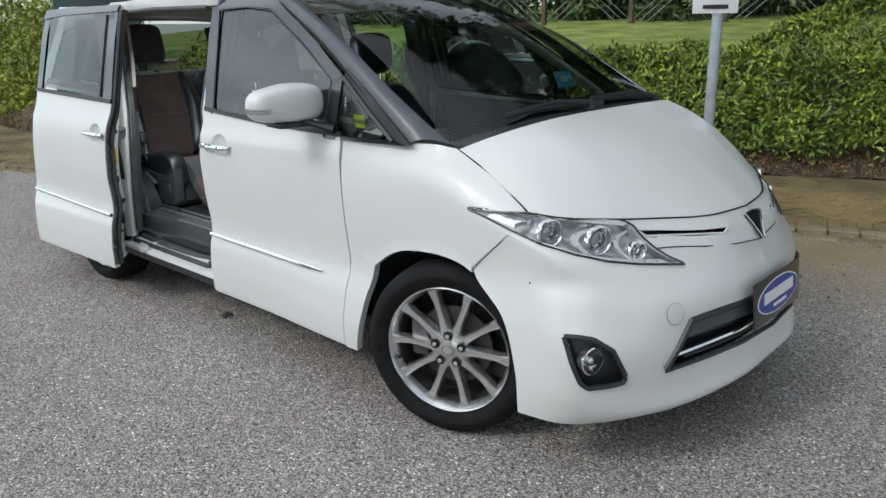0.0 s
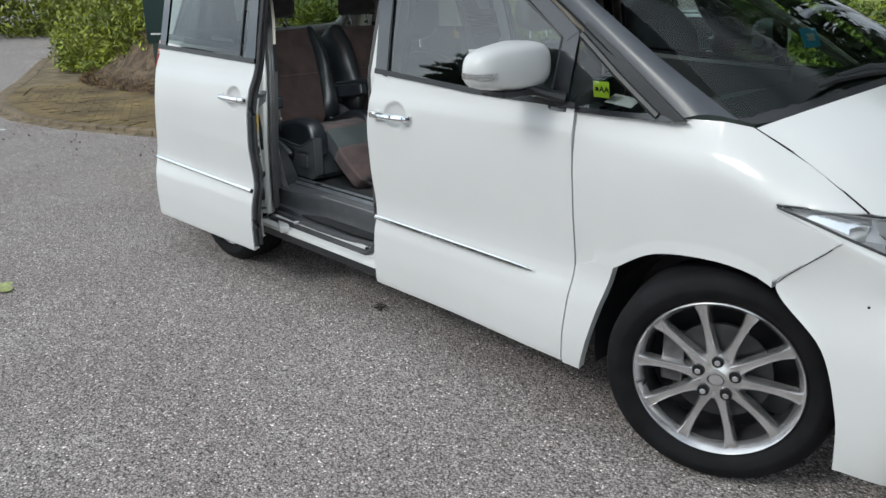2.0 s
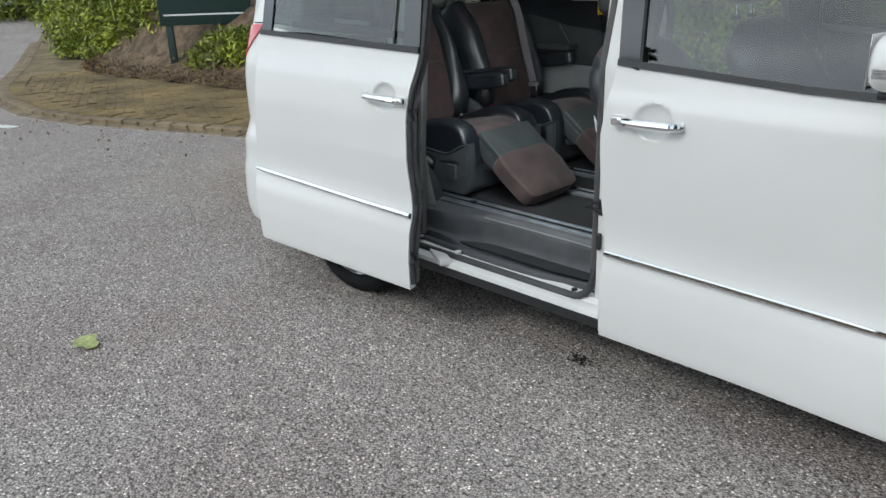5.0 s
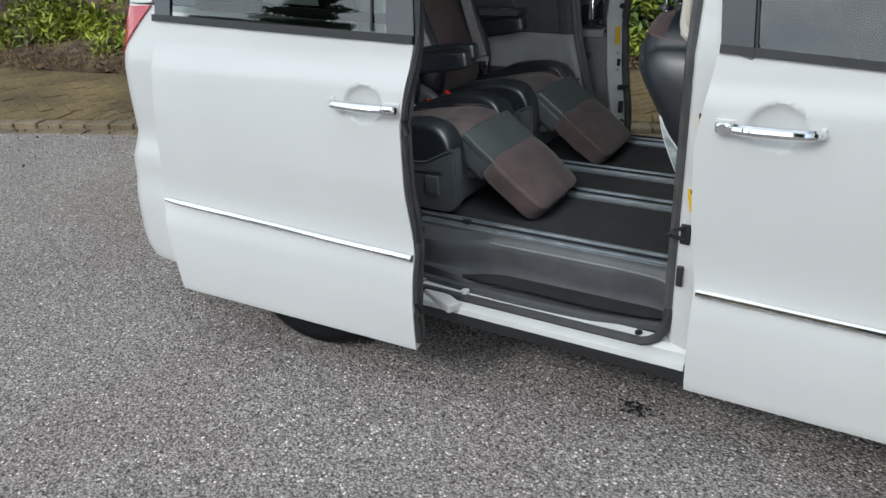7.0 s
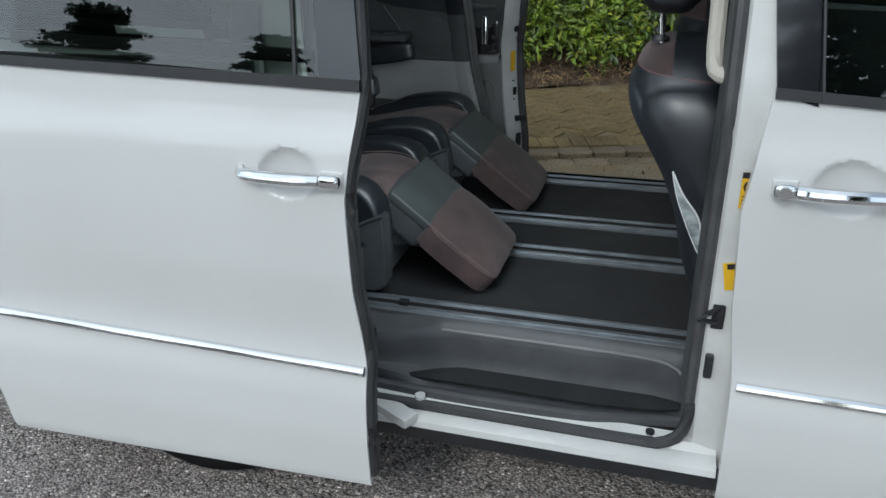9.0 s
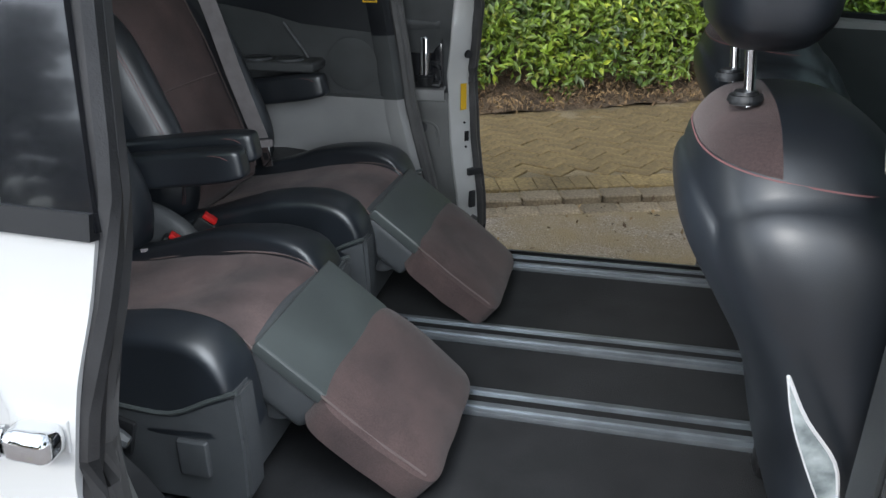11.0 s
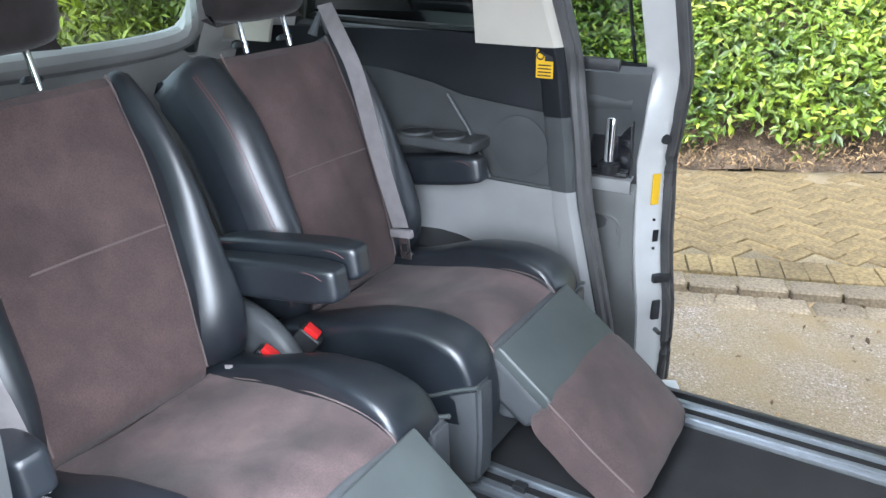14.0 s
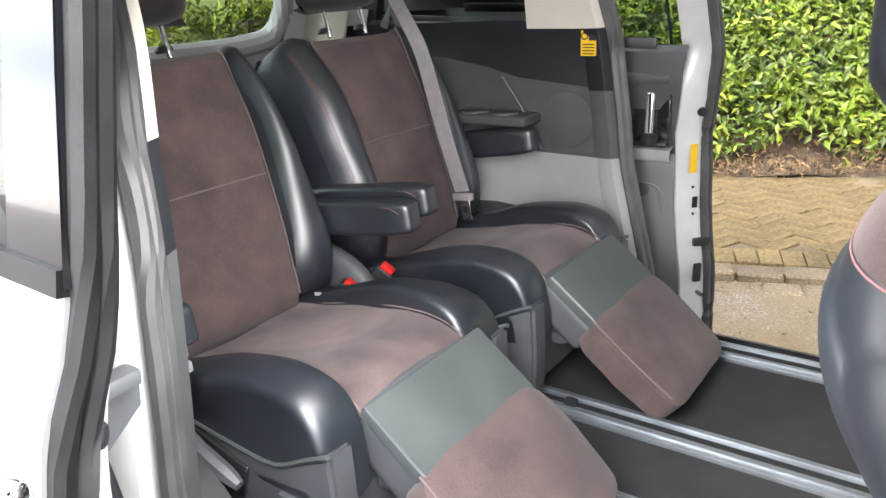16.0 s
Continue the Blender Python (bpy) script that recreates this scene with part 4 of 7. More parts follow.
HL_HIGH = [(0.41, 0.718), (0.44, 0.755), (0.455, 0.805), (0.49, 0.86), (0.56, 0.935), (0.65, 0.99), (0.845, 0.997), (0.975, 0.985), (0.988, 0.90), (0.998, V6 / (NV - 1) + 0.005)]
lamp_poly = [(0.735 + (u - 0.735) * 0.955, 0.835 + (v - 0.835) * 0.955) for u, v in HL_LOW + HL_HIGH[::-1]]
grille_poly = GRILLE_LOW + GRILLE_HIGH[::-1]
slot_poly = SLOT_LOW + SLOT_HIGH[::-1]


def bumper():
    bm = bmesh.new()
    n_u, n_v = 120, 90
    for s in (-1, 1):
        vs = [[bm.verts.new(nose(i / n_u, j / n_v, 0, s)) for j in range(n_v + 1)] for i in range(n_u + 1)]
        for i in range(n_u):
            for j in range(n_v):
                u, v = (i + 0.5) / n_u, (j + 0.5) / n_v
                if inside(grille_poly, u, v) or inside(slot_poly, u, v) or inside(FOG, u, v) or inside(lamp_poly, u, v):
                    continue
                f = (vs[i][j], vs[i + 1][j], vs[i + 1][j + 1], vs[i][j + 1])
                bm.faces.new(f if s > 0 else f[::-1])
    bmesh.ops.remove_doubles(bm, verts=bm.verts, dist=0.0004)
    bmesh.ops.delete(bm, geom=[v for v in bm.verts if not v.link_faces], context="VERTS")
    bmesh.ops.recalc_face_normals(bm, faces=bm.faces)
    return bm


front_bumper = part("front_bumper", bumper(), PAINT, car, "white front bumper with a deep lip")


def strip(line, width, out, closed=True, depth=0.012):
    """A narrow moulding that follows a line of (u, v) on the nose."""
    pts = line + ([line[0]] if closed else [])
    return sweep(resample([nose(u, v, out) for u, v in pts], 60), width, 8, caps=not closed)


both("grille_surround", lambda: join(sweep([nose(u, v, 0.002) for u, v in [(0.0, 0.49), (0.12, 0.487), (0.30, 0.468), (0.395, 0.445), (0.47, 0.325), (0.525, 0.24)]], 0.012, 8), sweep([nose(u, v, 0.002) for u, v in [(0.525, 0.234), (0.36, 0.258), (0.2, 0.27), (0, 0.275)]], 0.008, 8)), BLACK, PAIR, "black grille surround")
both("grille_mesh", lambda: nose_patch([(0, 0.24), (0.2, 0.235), (0.36, 0.225), (0.54, 0.20)], [(0, 0.52), (0.2, 0.51), (0.42, 0.46), (0.55, 0.25)], 20, 8, -0.06), DARK, PAIR)
both("grille_blade", lambda: thicken(nose_patch([(0, 0.405), (0.2, 0.40), (0.33, 0.385), (0.435, 0.36)], [(0, 0.487), (0.2, 0.478), (0.3, 0.465), (0.392, 0.442)], 16, 4, -0.004), -0.03), GREYTRIM, PAIR, "satin grey upper blade")
both("grille_slat", lambda: sweep([nose(u, v, -0.02) for u, v in [(0, 0.335), (0.2, 0.325), (0.33, 0.31), (0.465, 0.285)]], 0.011, 8), CHROME, PAIR, "thin bright slat")
for v in (0.29, 0.375):
    both("grille_slat", lambda: sweep([nose(u, w, -0.035) for u, w in [(0, v), (0.2, v - 0.006), (0.33, v - 0.018), (0.43, v - 0.03)]], 0.007, 6), BLACK, PAIR)
both("intake_slot", lambda: nose_patch([(0.15, 0.855), (0.50, 0.845)], [(0.14, 0.915), (0.54, 0.915)], 12, 4, -0.03), DARK, PAIR)
both("wing_seam", lambda: sweep([nose(0.9985, v, 0.0012) for v in [(V4 + (V5 - V4) * k / 6) / (NV - 1) for k in range(7)]], 0.0013, 5), DARK, PAIR)
both("slot_edge", lambda: strip(slot_poly, 0.0045, 0.0), PAINT, PAIR)
both("slot_louvre", lambda: nose_patch([(0.185, 0.868), (0.47, 0.860)], [(0.18, 0.882), (0.49, 0.876)], 12, 2, -0.014), BLACK, PAIR)

# seams of the nose panel
both("panel_gap", lambda: sweep([nose(u, v, 0.0016) for u, v in [(0, 0.79), (0.155, 0.80), (0.28, 0.81), (0.365, 0.815), (0.42, 0.81), (0.455, 0.80)]], 0.002, 5), DARK, PAIR)
part("tow_cover", lathe([(0.036, 0), (0.036, 0.0008), (0.034, 0.0012), (0.0, 0.0012)], 32, look(nose(0.435, 0.485, 0.002), nose(0.435, 0.485, -1)) @ pose(0, 0, 0, 0, 0, 0)), PAINT, front_bumper)
part("tow_cover_gap", lathe([(0.0357, 0.0004), (0.0364, 0.0010), (0.0371, 0.0004)], 32, look(nose(0.435, 0.485, 0.002), nose(0.435, 0.485, -1))), SEAL, front_bumper)


# fog lamps
def on_nose(u, v, out, side=-1):
    return look(nose(u, v, out, side), nose(u, v, out - 1, side))


fogs = both("fog_lamp", lambda: join(strip(FOG, 0.009, 0.001), nose_patch([(0.63, 0.15), (0.81, 0.14)], [(0.63, 0.40), (0.81, 0.38)], 10, 10, -0.035)), BLACK, PAIR, "round fog lamp in a black recess")
fog_turn = look(nose(0.730, 0.275, -0.014), nose(0.730, 0.275, -0.014) + V(-1, 0.25, 0)) @ pose(0, 0, 0) @ Matrix.Scale(0.86, 4)
for f, flip in zip(fogs, (0, 1)):
    for name, make, mat, lab in (
            ("bowl", lambda: lathe([(0.05, -0.03), (0.056, 0.004), (0.05, 0.006), (0.046, 0.0), (0.03, -0.03), (0.006, -0.036), (0.0, -0.036)], 32, fog_turn), SILVER, "bright reflector"),
            ("lens", lambda: lathe([(0.049, 0.006), (0.035, 0.014), (0.015, 0.018), (0.0, 0.019)], 32, fog_turn), LENS, "clear lens"),
            ("bulb_cap", lambda: lathe([(0.013, -0.03), (0.014, -0.005), (0.008, 0.002), (0, 0.003)], 16, fog_turn), SILVER, "")):
        bm = make()
        part(name, mirrored(bm) if flip else bm, mat, f, lab)

# headlights
hl_edge = HL_LOW + HL_HIGH[::-1]
hl_loop = [(p.x, p.y) for p in resample([(u, v, 0) for u, v in hl_edge + hl_edge[:1]], 73)[:-1]]


def hl_ring(scale, out):
    """The lamp's edge drawn in towards its middle."""
    return [nose(0.735 + (u - 0.735) * scale, 0.835 + (v - 0.835) * scale, out) for u, v in hl_loop]


def housing():
    bm = grid([hl_ring(k, o) for k, o in ((1.0, 0.004), (0.95, 0.004), (0.92, -0.028), (0.75, -0.042), (0.4, -0.05), (0.02, -0.05))], closed=True)
    return bm


lights = both("headlight", housing, SMOKE, PAIR, "clear wrap-round headlight with three round reflectors")
lamps_at = [(0.742, 0.822, 0.044), (0.607, 0.825, 0.046), (0.51, 0.792, 0.032)]
for ob, flip in zip(lights, (0, 1)):
    def add(name, bm, mat, lab=""):
        part(name, mirrored(bm) if flip else bm, mat, ob, lab)
    add("rim_seal", sweep(resample([nose(u, v, 0.005) for u, v in hl_edge + hl_edge[:1]], 110), 0.0034, 6, caps=False), BLACK)
    add("brow", thicken(nose_patch([(0.585, 0.925), (0.65, 0.932), (0.75, 0.935), (0.86, 0.93), (0.94, 0.912), (0.975, 0.895)], [(0.60, 0.955), (0.65, 0.982), (0.75, 0.986), (0.86, 0.983), (0.955, 0.965), (0.982, 0.88)], 30, 4, 0.006), 0.008), BROW, "bright satin brow strip")
    add("lower_bezel", thicken(nose_patch([(0.45, 0.722), (0.56, 0.712), (0.66, 0.712), (0.74, 0.725), (0.84, 0.742), (0.93, 0.78)], [(0.47, 0.745), (0.56, 0.733), (0.66, 0.733), (0.74, 0.746), (0.84, 0.766), (0.93, 0.80)], 24, 3, -0.006), 0.02), BROW, "satin lower bezel")
    for u, v, r in lamps_at:
        t = look(nose(u, v, -0.004), nose(u, v, -0.004) + V(-1, 0.42, 0.04))
        add("reflector", lathe([(r + 0.004, -0.012), (r + 0.004, 0.006), (r, 0.008), (r - 0.003, 0.004), (r * 0.85, -0.012), (r * 0.55, -0.024), (0, -0.03)], 36, t), SILVER)
        add("reflector_ring", lathe([(r * 0.62, -0.014), (r * 0.64, 0.002), (r * 0.56, 0.004), (r * 0.54, -0.012)], 30, t), SMOKE if r > 0.04 else SILVER)
        add("projector", lathe([(r * 0.52, -0.01), (r * 0.48, 0.0), (r * 0.28, 0.006), (0, 0.0085)], 24, t), LENS)
        add("projector_core", lathe([(r * 0.42, -0.016), (r * 0.2, -0.012), (0, -0.01)], 20, t), SMOKE)
    add("side_reflector", thicken(nose_patch([(0.85, 0.80), (0.93, 0.81)], [(0.84, 0.875), (0.93, 0.865)], 8, 4, -0.008), 0.006), SILVER)
    add("inner_fin", thicken(nose_patch([(0.665, 0.745), (0.69, 0.745)], [(0.66, 0.92), (0.685, 0.92)], 5, 8, -0.014), 0.012), BROW)
    add("inner_fin", thicken(nose_patch([(0.553, 0.735), (0.565, 0.735)], [(0.545, 0.90), (0.56, 0.915)], 5, 8, -0.014), 0.012), BROW)
    add("lens", nose_patch(HL_LOW, HL_HIGH, 40, 14, 0.012), LENS, "clear outer lens")

# badge, show plate
emb = look(nose(0.0, 0.885, 0.004), nose(0.0, 0.885, -1))
bm = grid([[emb @ V(x, y, 0.004) for x, y in r] for r in ([(-0.062, 0.042), (0, 0.048), (0.062, 0.042)], [(-0.034, 0.0), (0, 0.0), (0.034, 0.0)], [(-0.008, -0.058), (0, -0.062), (0.008, -0.058)])])
badge = part("bonnet_badge", thicken(bm, 0.006), GLOSS, car, "dark shield badge with a bright rim")
part("rim", sweep([emb @ V(*p, 0.006) for p in ((-0.064, 0.044), (0, 0.05), (0.064, 0.044), (0.036, 0), (0.008, -0.06), (-0.008, -0.06), (-0.036, 0), (-0.064, 0.044))], 0.003, 6), CHROME, badge)
plate_m = pose(3.842, CY, 0.548, 84, 0, 90)
show = part("show_plate", box((0.45, 0.165, 0.008), plate_m, 0.003), CARBON, car, "carbon-look plate with a blue oval badge")
part("oval", lathe([(0.098, 0.004), (0.098, 0.0055), (0.0, 0.0055)], 48, plate_m @ Matrix.Diagonal((2.05, 0.66, 1, 1))), WHITE, show)
part("oval_field", lathe([(0.094, 0.005), (0.094, 0.0065), (0.0, 0.0065)], 48, plate_m @ Matrix.Diagonal((2.05, 0.64, 1, 1))), BLUE, show)
part("print_bar", box((0.29, 0.042, 0.001), plate_m @ pose(0, 0.008, 0.0075)), WHITE, show)
part("print_bar", box((0.13, 0.012, 0.001), plate_m @ pose(0.01, -0.034, 0.0075)), WHITE, show)

# ---------- bonnet, windscreen, roof ----------
HOOD_REAR = [(3.13, 0, 1.19), (3.13, 0.25, 1.188), (3.115, 0.45, 1.178), (3.06, 0.59, 1.15), (2.99, 0.68, 1.115), (2.945, 0.716, 1.092)]


def wide(p):
    """From the driver's side's y to the distance from the car's middle line."""
    return V(p.x, p.y * (1 + CY / 0.72), p.z)


def bonnet():
    rear, front = [wide(p) for p in curve_points(HOOD_REAR, 30)], [nose(i / 29, 0.9999, 0, 1) - V(0, CY, 0) for i in range(30)]
    rows = []
    for j in range(26):
        f = j / 25
        row = []
        for i, (a, b) in enumerate(zip(rear, front)):
            p = a.lerp(b, f)
            u = i / 29
            p.z += 0.045 * math.sin(math.pi * f) * (1 - 0.75 * u ** 3) + 0.006 * math.exp(-((u - 0.62) / 0.08) ** 2) * math.sin(math.pi * f)
            p.x -= 0.003 * f
            if u > 0.93:
                p.y -= 0.003
            row.append(p)
        rows.append(row)
    full = [[V(p.x, CY - p.y, p.z) for p in r[:0:-1]] + [V(p.x, CY + p.y, p.z) for p in r] for r in rows]
    return thicken(grid(full), 0.012)


def out_up(bm):
    bmesh.ops.recalc_face_normals(bm, faces=bm.faces)
    return bm


part("bonnet", out_up(bonnet()), PAINT, car, "smooth white bonnet")
both("bonnet_gap", lambda: sweep([V(p.x, -p.y, p.z - 0.001) for p in [V(*q) for q in ((2.945, 0.7185, 1.092), (3.03, 0.722, 1.055), (3.12, 0.7255, 1.012), (3.2, 0.738, 0.965), (3.275, 0.7505, 0.921))]], 0.0035, 5), DARK, PAIR)
part("bonnet_gap", sweep([nose(abs(k) / 30, 0.998, 0.002, -1 if k < 0 else 1) for k in range(-29, 30)], 0.0028, 5), DARK, car)

SCREEN_LOW = [(3.10, 0, 1.187), (3.10, 0.25, 1.186), (3.08, 0.45, 1.175), (3.02, 0.59, 1.148), (2.93, 0.675, 1.115), (2.885, 0.70, 1.105)]
SCREEN_TOP = [(1.74, 0, 1.735), (1.745, 0.2, 1.728), (1.77, 0.36, 1.712), (1.81, 0.47, 1.693), (1.855, 0.55, 1.668), (1.90, 0.60, 1.645)]


def screen():
    a, b = [wide(p) for p in curve_points(SCREEN_LOW, 20)], [wide(p) for p in curve_points(SCREEN_TOP, 20)]
    rows = []
    for j in range(20):
        f = j / 19
        r = []
        for p, q in zip(a, b):
            c = p.lerp(q, f)
            c.z += 0.06 * math.sin(math.pi * f)
            c.x += 0.02 * math.sin(math.pi * f)
            r.append(c)
        rows.append([V(p.x, CY - p.y, p.z) for p in r[:0:-1]] + [V(p.x, CY + p.y, p.z) for p in r])
    return grid(rows)


part("windscreen", screen(), SCREEN, car, "clear curved windscreen")
both("cowl", lambda: grid([[V(p.x + dx, CY - wide(p).y, p.z + dz) for p in curve_points(SCREEN_LOW, 16)] for dx, dz in ((0.045, -0.006), (0.0, 0.002), (-0.10, -0.012 + 0.055))]), BLACK, PAIR, "black cowl below the windscreen")


def pillar_a():
    lo = [V(*p) for p in ((2.885, 0.70, 1.105), (2.60, 0.695, 1.275), (2.25, 0.66, 1.485), (1.90, 0.60, 1.645), (1.80, 0.585, 1.69))]
    hi = [V(*p) for p in ((2.74, 0.772, 1.10), (2.48, 0.74, 1.27), (2.15, 0.69, 1.475), (1.85, 0.645, 1.622), (1.75, 0.63, 1.66))]
    a, b = curve_points(lo, 24), curve_points(hi, 24)
    rows = []
    for k in range(7):
        f = k / 6
        rows.append([V(p.x + (q.x - p.x) * f, -(p.y + (q.y - p.y) * f + 0.014 * math.sin(math.pi * f)), p.z + (q.z - p.z) * f + 0.018 * math.sin(math.pi * f)) for p, q in zip(a, b)])
    return grid(rows)


both("a_pillar", pillar_a, GREYTRIM, PAIR, "satin dark grey windscreen pillar")
both("pillar_gap", lambda: sweep([V(p.x, -p.y - 0.004, p.z) for p in curve_points([(2.74, 0.772, 1.10), (2.48, 0.74, 1.27), (2.15, 0.69, 1.475), (1.85, 0.645, 1.622)], 20)], 0.004, 5), DARK, PAIR)

ROOF_EDGE = [(-0.62, 1.60), (-0.4, 1.635), (0.3, 1.672), (1.2, 1.678), (1.75, 1.66), (1.9, 1.645)]


def roof():
    rows = []
    for i in range(30):
        x = -0.62 + (1.80 + 0.62) * i / 29
        ze = lerp_table(ROOF_EDGE, x)
        ye = 0.685 if x < 1.6 else 0.685 - 0.03 * (x - 1.6) / 0.2
        zc = lerp_table([(-0.62, 1.645), (-0.2, 1.715), (0.5, 1.752), (1.3, 1.752), (1.8, 1.728)], x)
        rows.append([V(x - 0.09 * (1 - (k / 8) ** 2) * max(0, (x - 1.5) / 0.3), CY + s * ye * (k / 8) ** 0.9, zc + (ze - zc) * (k / 8) ** 2.6) for s, ks in ((-1, range(8, 0, -1)), (1, range(9))) for k in ks])
    return thicken(grid(rows), 0.02)


part("roof", roof(), PAINT, car, "white roof")
part("headlining", shifted(roof(), V(0, 0, -0.035)), BEIGE, car, "beige headlining")
part("roof_spoiler", box((0.30, 1.24, 0.05), pose(-0.60, CY, 1.645, 0, 6, 0), 0.02, 3), PAINT, car, "white roof spoiler")


# ---------- side windows and pillars ----------
def pane(low, high, off=-0.004, n=14, m=12):
    return side_patch(low, high, n, m, off)


def frame_piece(low, high, off=0.003, n=14, m=4, t=0.012):
    return thicken(side_patch(low, high, n, m, off), -t)


both("window_glass", lambda: pane([(1.425, 1.135), (1.95, 1.10), (2.285, 1.09)], [(1.37, 1.615), (1.60, 1.622), (1.80, 1.60), (2.10, 1.43), (2.285, 1.31)]), GLASS, front_doors, "clear front door window")
both("window_frame", lambda: frame_piece([(1.352, 1.15), (1.425, 1.13)], [(1.285, 1.655), (1.37, 1.655)], 0.004), GLOSS, front_doors, "black window frame")
both("window_frame", lambda: frame_piece([(1.37, 1.612), (1.60, 1.62), (1.79, 1.605), (2.09, 1.445), (2.30, 1.305)], [(1.28, 1.655), (1.60, 1.66), (1.83, 1.638), (2.13, 1.475), (2.345, 1.335)], 0.006, 30), GLOSS, front_doors)
both("window_frame", lambda: frame_piece([(2.28, 1.085), (2.345, 1.085)], [(2.285, 1.33), (2.345, 1.335)], 0.004), GLOSS, front_doors)
both("belt_moulding", lambda: frame_piece([(1.35, 1.142), (1.92, 1.108), (2.38, 1.098)], [(1.35, 1.162), (1.92, 1.128), (2.38, 1.118)], 0.008, 30, 4), BLACK, front_doors, "dark belt moulding")
both("glass_run", lambda: sweep([side_point(x, z, 0.004) for x, z in ((1.43, 1.14), (1.378, 1.608), (1.60, 1.615), (1.79, 1.598), (2.09, 1.435), (2.28, 1.315), (2.278, 1.09))], 0.005, 6), BLACK, front_doors)
both("quarter_light", lambda: pane([(2.352, 1.09), (2.50, 1.09), (2.66, 1.095)], [(2.352, 1.325), (2.42, 1.275), (2.66, 1.115)], -0.002), SMALLGLASS, PAIR, "small triangular front window")
both("quarter_light_frame", lambda: frame_piece([(2.38, 1.088), (2.55, 1.09), (2.74, 1.095)], [(2.38, 1.106), (2.55, 1.107), (2.70, 1.11)], 0.004, 12), GLOSS, PAIR)
both("quarter_light_edge", lambda: frame_piece([(2.35, 1.31), (2.52, 1.20), (2.68, 1.095)], [(2.36, 1.365), (2.50, 1.28), (2.77, 1.10)], 0.001, 14), BLACK, PAIR)
both("quarter_light_seal", lambda: sweep([side_point(x, z, 0.002) for x, z in ((2.355, 1.325), (2.52, 1.21), (2.68, 1.105))], 0.012, 6), BLACK, PAIR)

SG_LOW, SG_HIGH = [(0.375, 1.198), (1.28, 1.16)], [(0.36, 1.60), (0.6, 1.622), (1.225, 1.628)]


def slid(make):
    return lambda: shifted(make(), SLIDE)


both("window_glass", slid(lambda: pane(SG_LOW, SG_HIGH)), PRIVACY, sliding_doors, "dark privacy glass")
both("window_frame", slid(lambda: join(
    frame_piece([(0.30, 1.185), (0.375, 1.18)], [(0.285, 1.655), (0.365, 1.655)], 0.003),
    frame_piece([(1.255, 1.15), (1.345, 1.148)], [(1.20, 1.655), (1.28, 1.655)], 0.003),
    frame_piece([(0.285, 1.60), (0.6, 1.62), (1.28, 1.626)], [(0.285, 1.655), (0.6, 1.662), (1.28, 1.66)], 0.003, 20))), GLOSS, sliding_doors, "black window frame")
both("belt_moulding", slid(lambda: frame_piece([(0.29, 1.168), (1.343, 1.142)], [(0.29, 1.19), (1.343, 1.165)], 0.008, 20)), BLACK, sliding_doors, "dark belt moulding")
both("glass_divider", slid(lambda: sweep([side_point(x, z, 0.001) for x, z in ((1.20, 1.17), (1.165, 1.61))], 0.005, 6)), BLACK, sliding_doors)
# thick inner shell of the sliding door with its rubber edge


def door_edge(z0, z1, off0, off1, x_of, n=30, width=0.0):
    rows = []
    for o in (off0, (off0 + off1) / 2, off1):
        rows.append([side_point(x_of(z0 + (z1 - z0) * k / (n - 1)) + width, z0 + (z1 - z0) * k / (n - 1), o) for k in range(n)])
    return grid(rows)


def front_x(z):
    return gap_x(GAP_B, min(z, 1.15)) - 0.10 * max(0, z - 1.15)


def edge_rows(pairs, z0=0.27, z1=1.65, n=30):
    def thick(z):
        return lerp_table([(1.04, 1.0), (1.14, 0.42)], z)
    return grid([[side_point(front_x(z) - dx * (1.5 - 0.5 * thick(z)), z, o * (thick(z) if o < -0.02 else 1.0)) for z in [z0 + (z1 - z0) * k / (n - 1) for k in range(n)]] for dx, o in pairs])


both("door_edge", slid(lambda: thicken(edge_rows(((0.008, -0.012), (0.010, -0.045), (0.030, -0.070), (0.068, -0.102), (0.076, -0.10))), -0.002)), PAINT_IN, sliding_doors, "white painted door edge")
both("rear_edge", slid(lambda: thicken(door_edge(0.40, 1.15, -0.012, -0.095, lambda z: slide_rear(z) + 0.02), -0.002)), PAINT_IN, sliding_doors)
both("door_bottom", slid(lambda: thicken(grid([[side_point(0.36 + 0.96 * k / 19, 0.26 + 0.01 * j, -0.012 - 0.04 * j) for k in range(20)] for j in range(3)]), -0.002)), PAINT_IN, sliding_doors)
both("edge_seal", slid(lambda: sweep([side_point(front_x(z) - 0.002, z, -0.018) for z in [0.25 + 1.38 * k / 30 for k in range(31)]], 0.0135, 8)), RUBBER, sliding_doors, "black rubber edge seal")
both("inner_edge_seal", slid(lambda: sweep([side_point(front_x(z) - 0.006, z, lerp_table([(1.04, -0.043), (1.14, -0.036)], z)) for z in [0.25 + 1.38 * k / 30 for k in range(31)]], 0.0135, 8)), SEAL, sliding_doors, "grey rubber edge seal")


def inner_trim(z0, z1, deep, back=0.071):
    """The lining of a sliding door between two heights; back is how far it keeps from the door's front edge."""
    rows = []
    for k in range(24):
        z = z0 + (z1 - z0) * k / 23
        x0, x1 = slide_rear(z) + 0.05, gap_x(GAP_B, z) - back
        o = deep - 0.012 * math.sin(math.pi * k / 23)
        edge = 0.012 if k in (0, 23) else 0.0
        rows.append([side_point(x0 + (x1 - x0) * i / 19, z, o + edge + (0.010 if i == 19 else 0)) for i in range(20)])
    return thicken(grid(rows), 0.01)


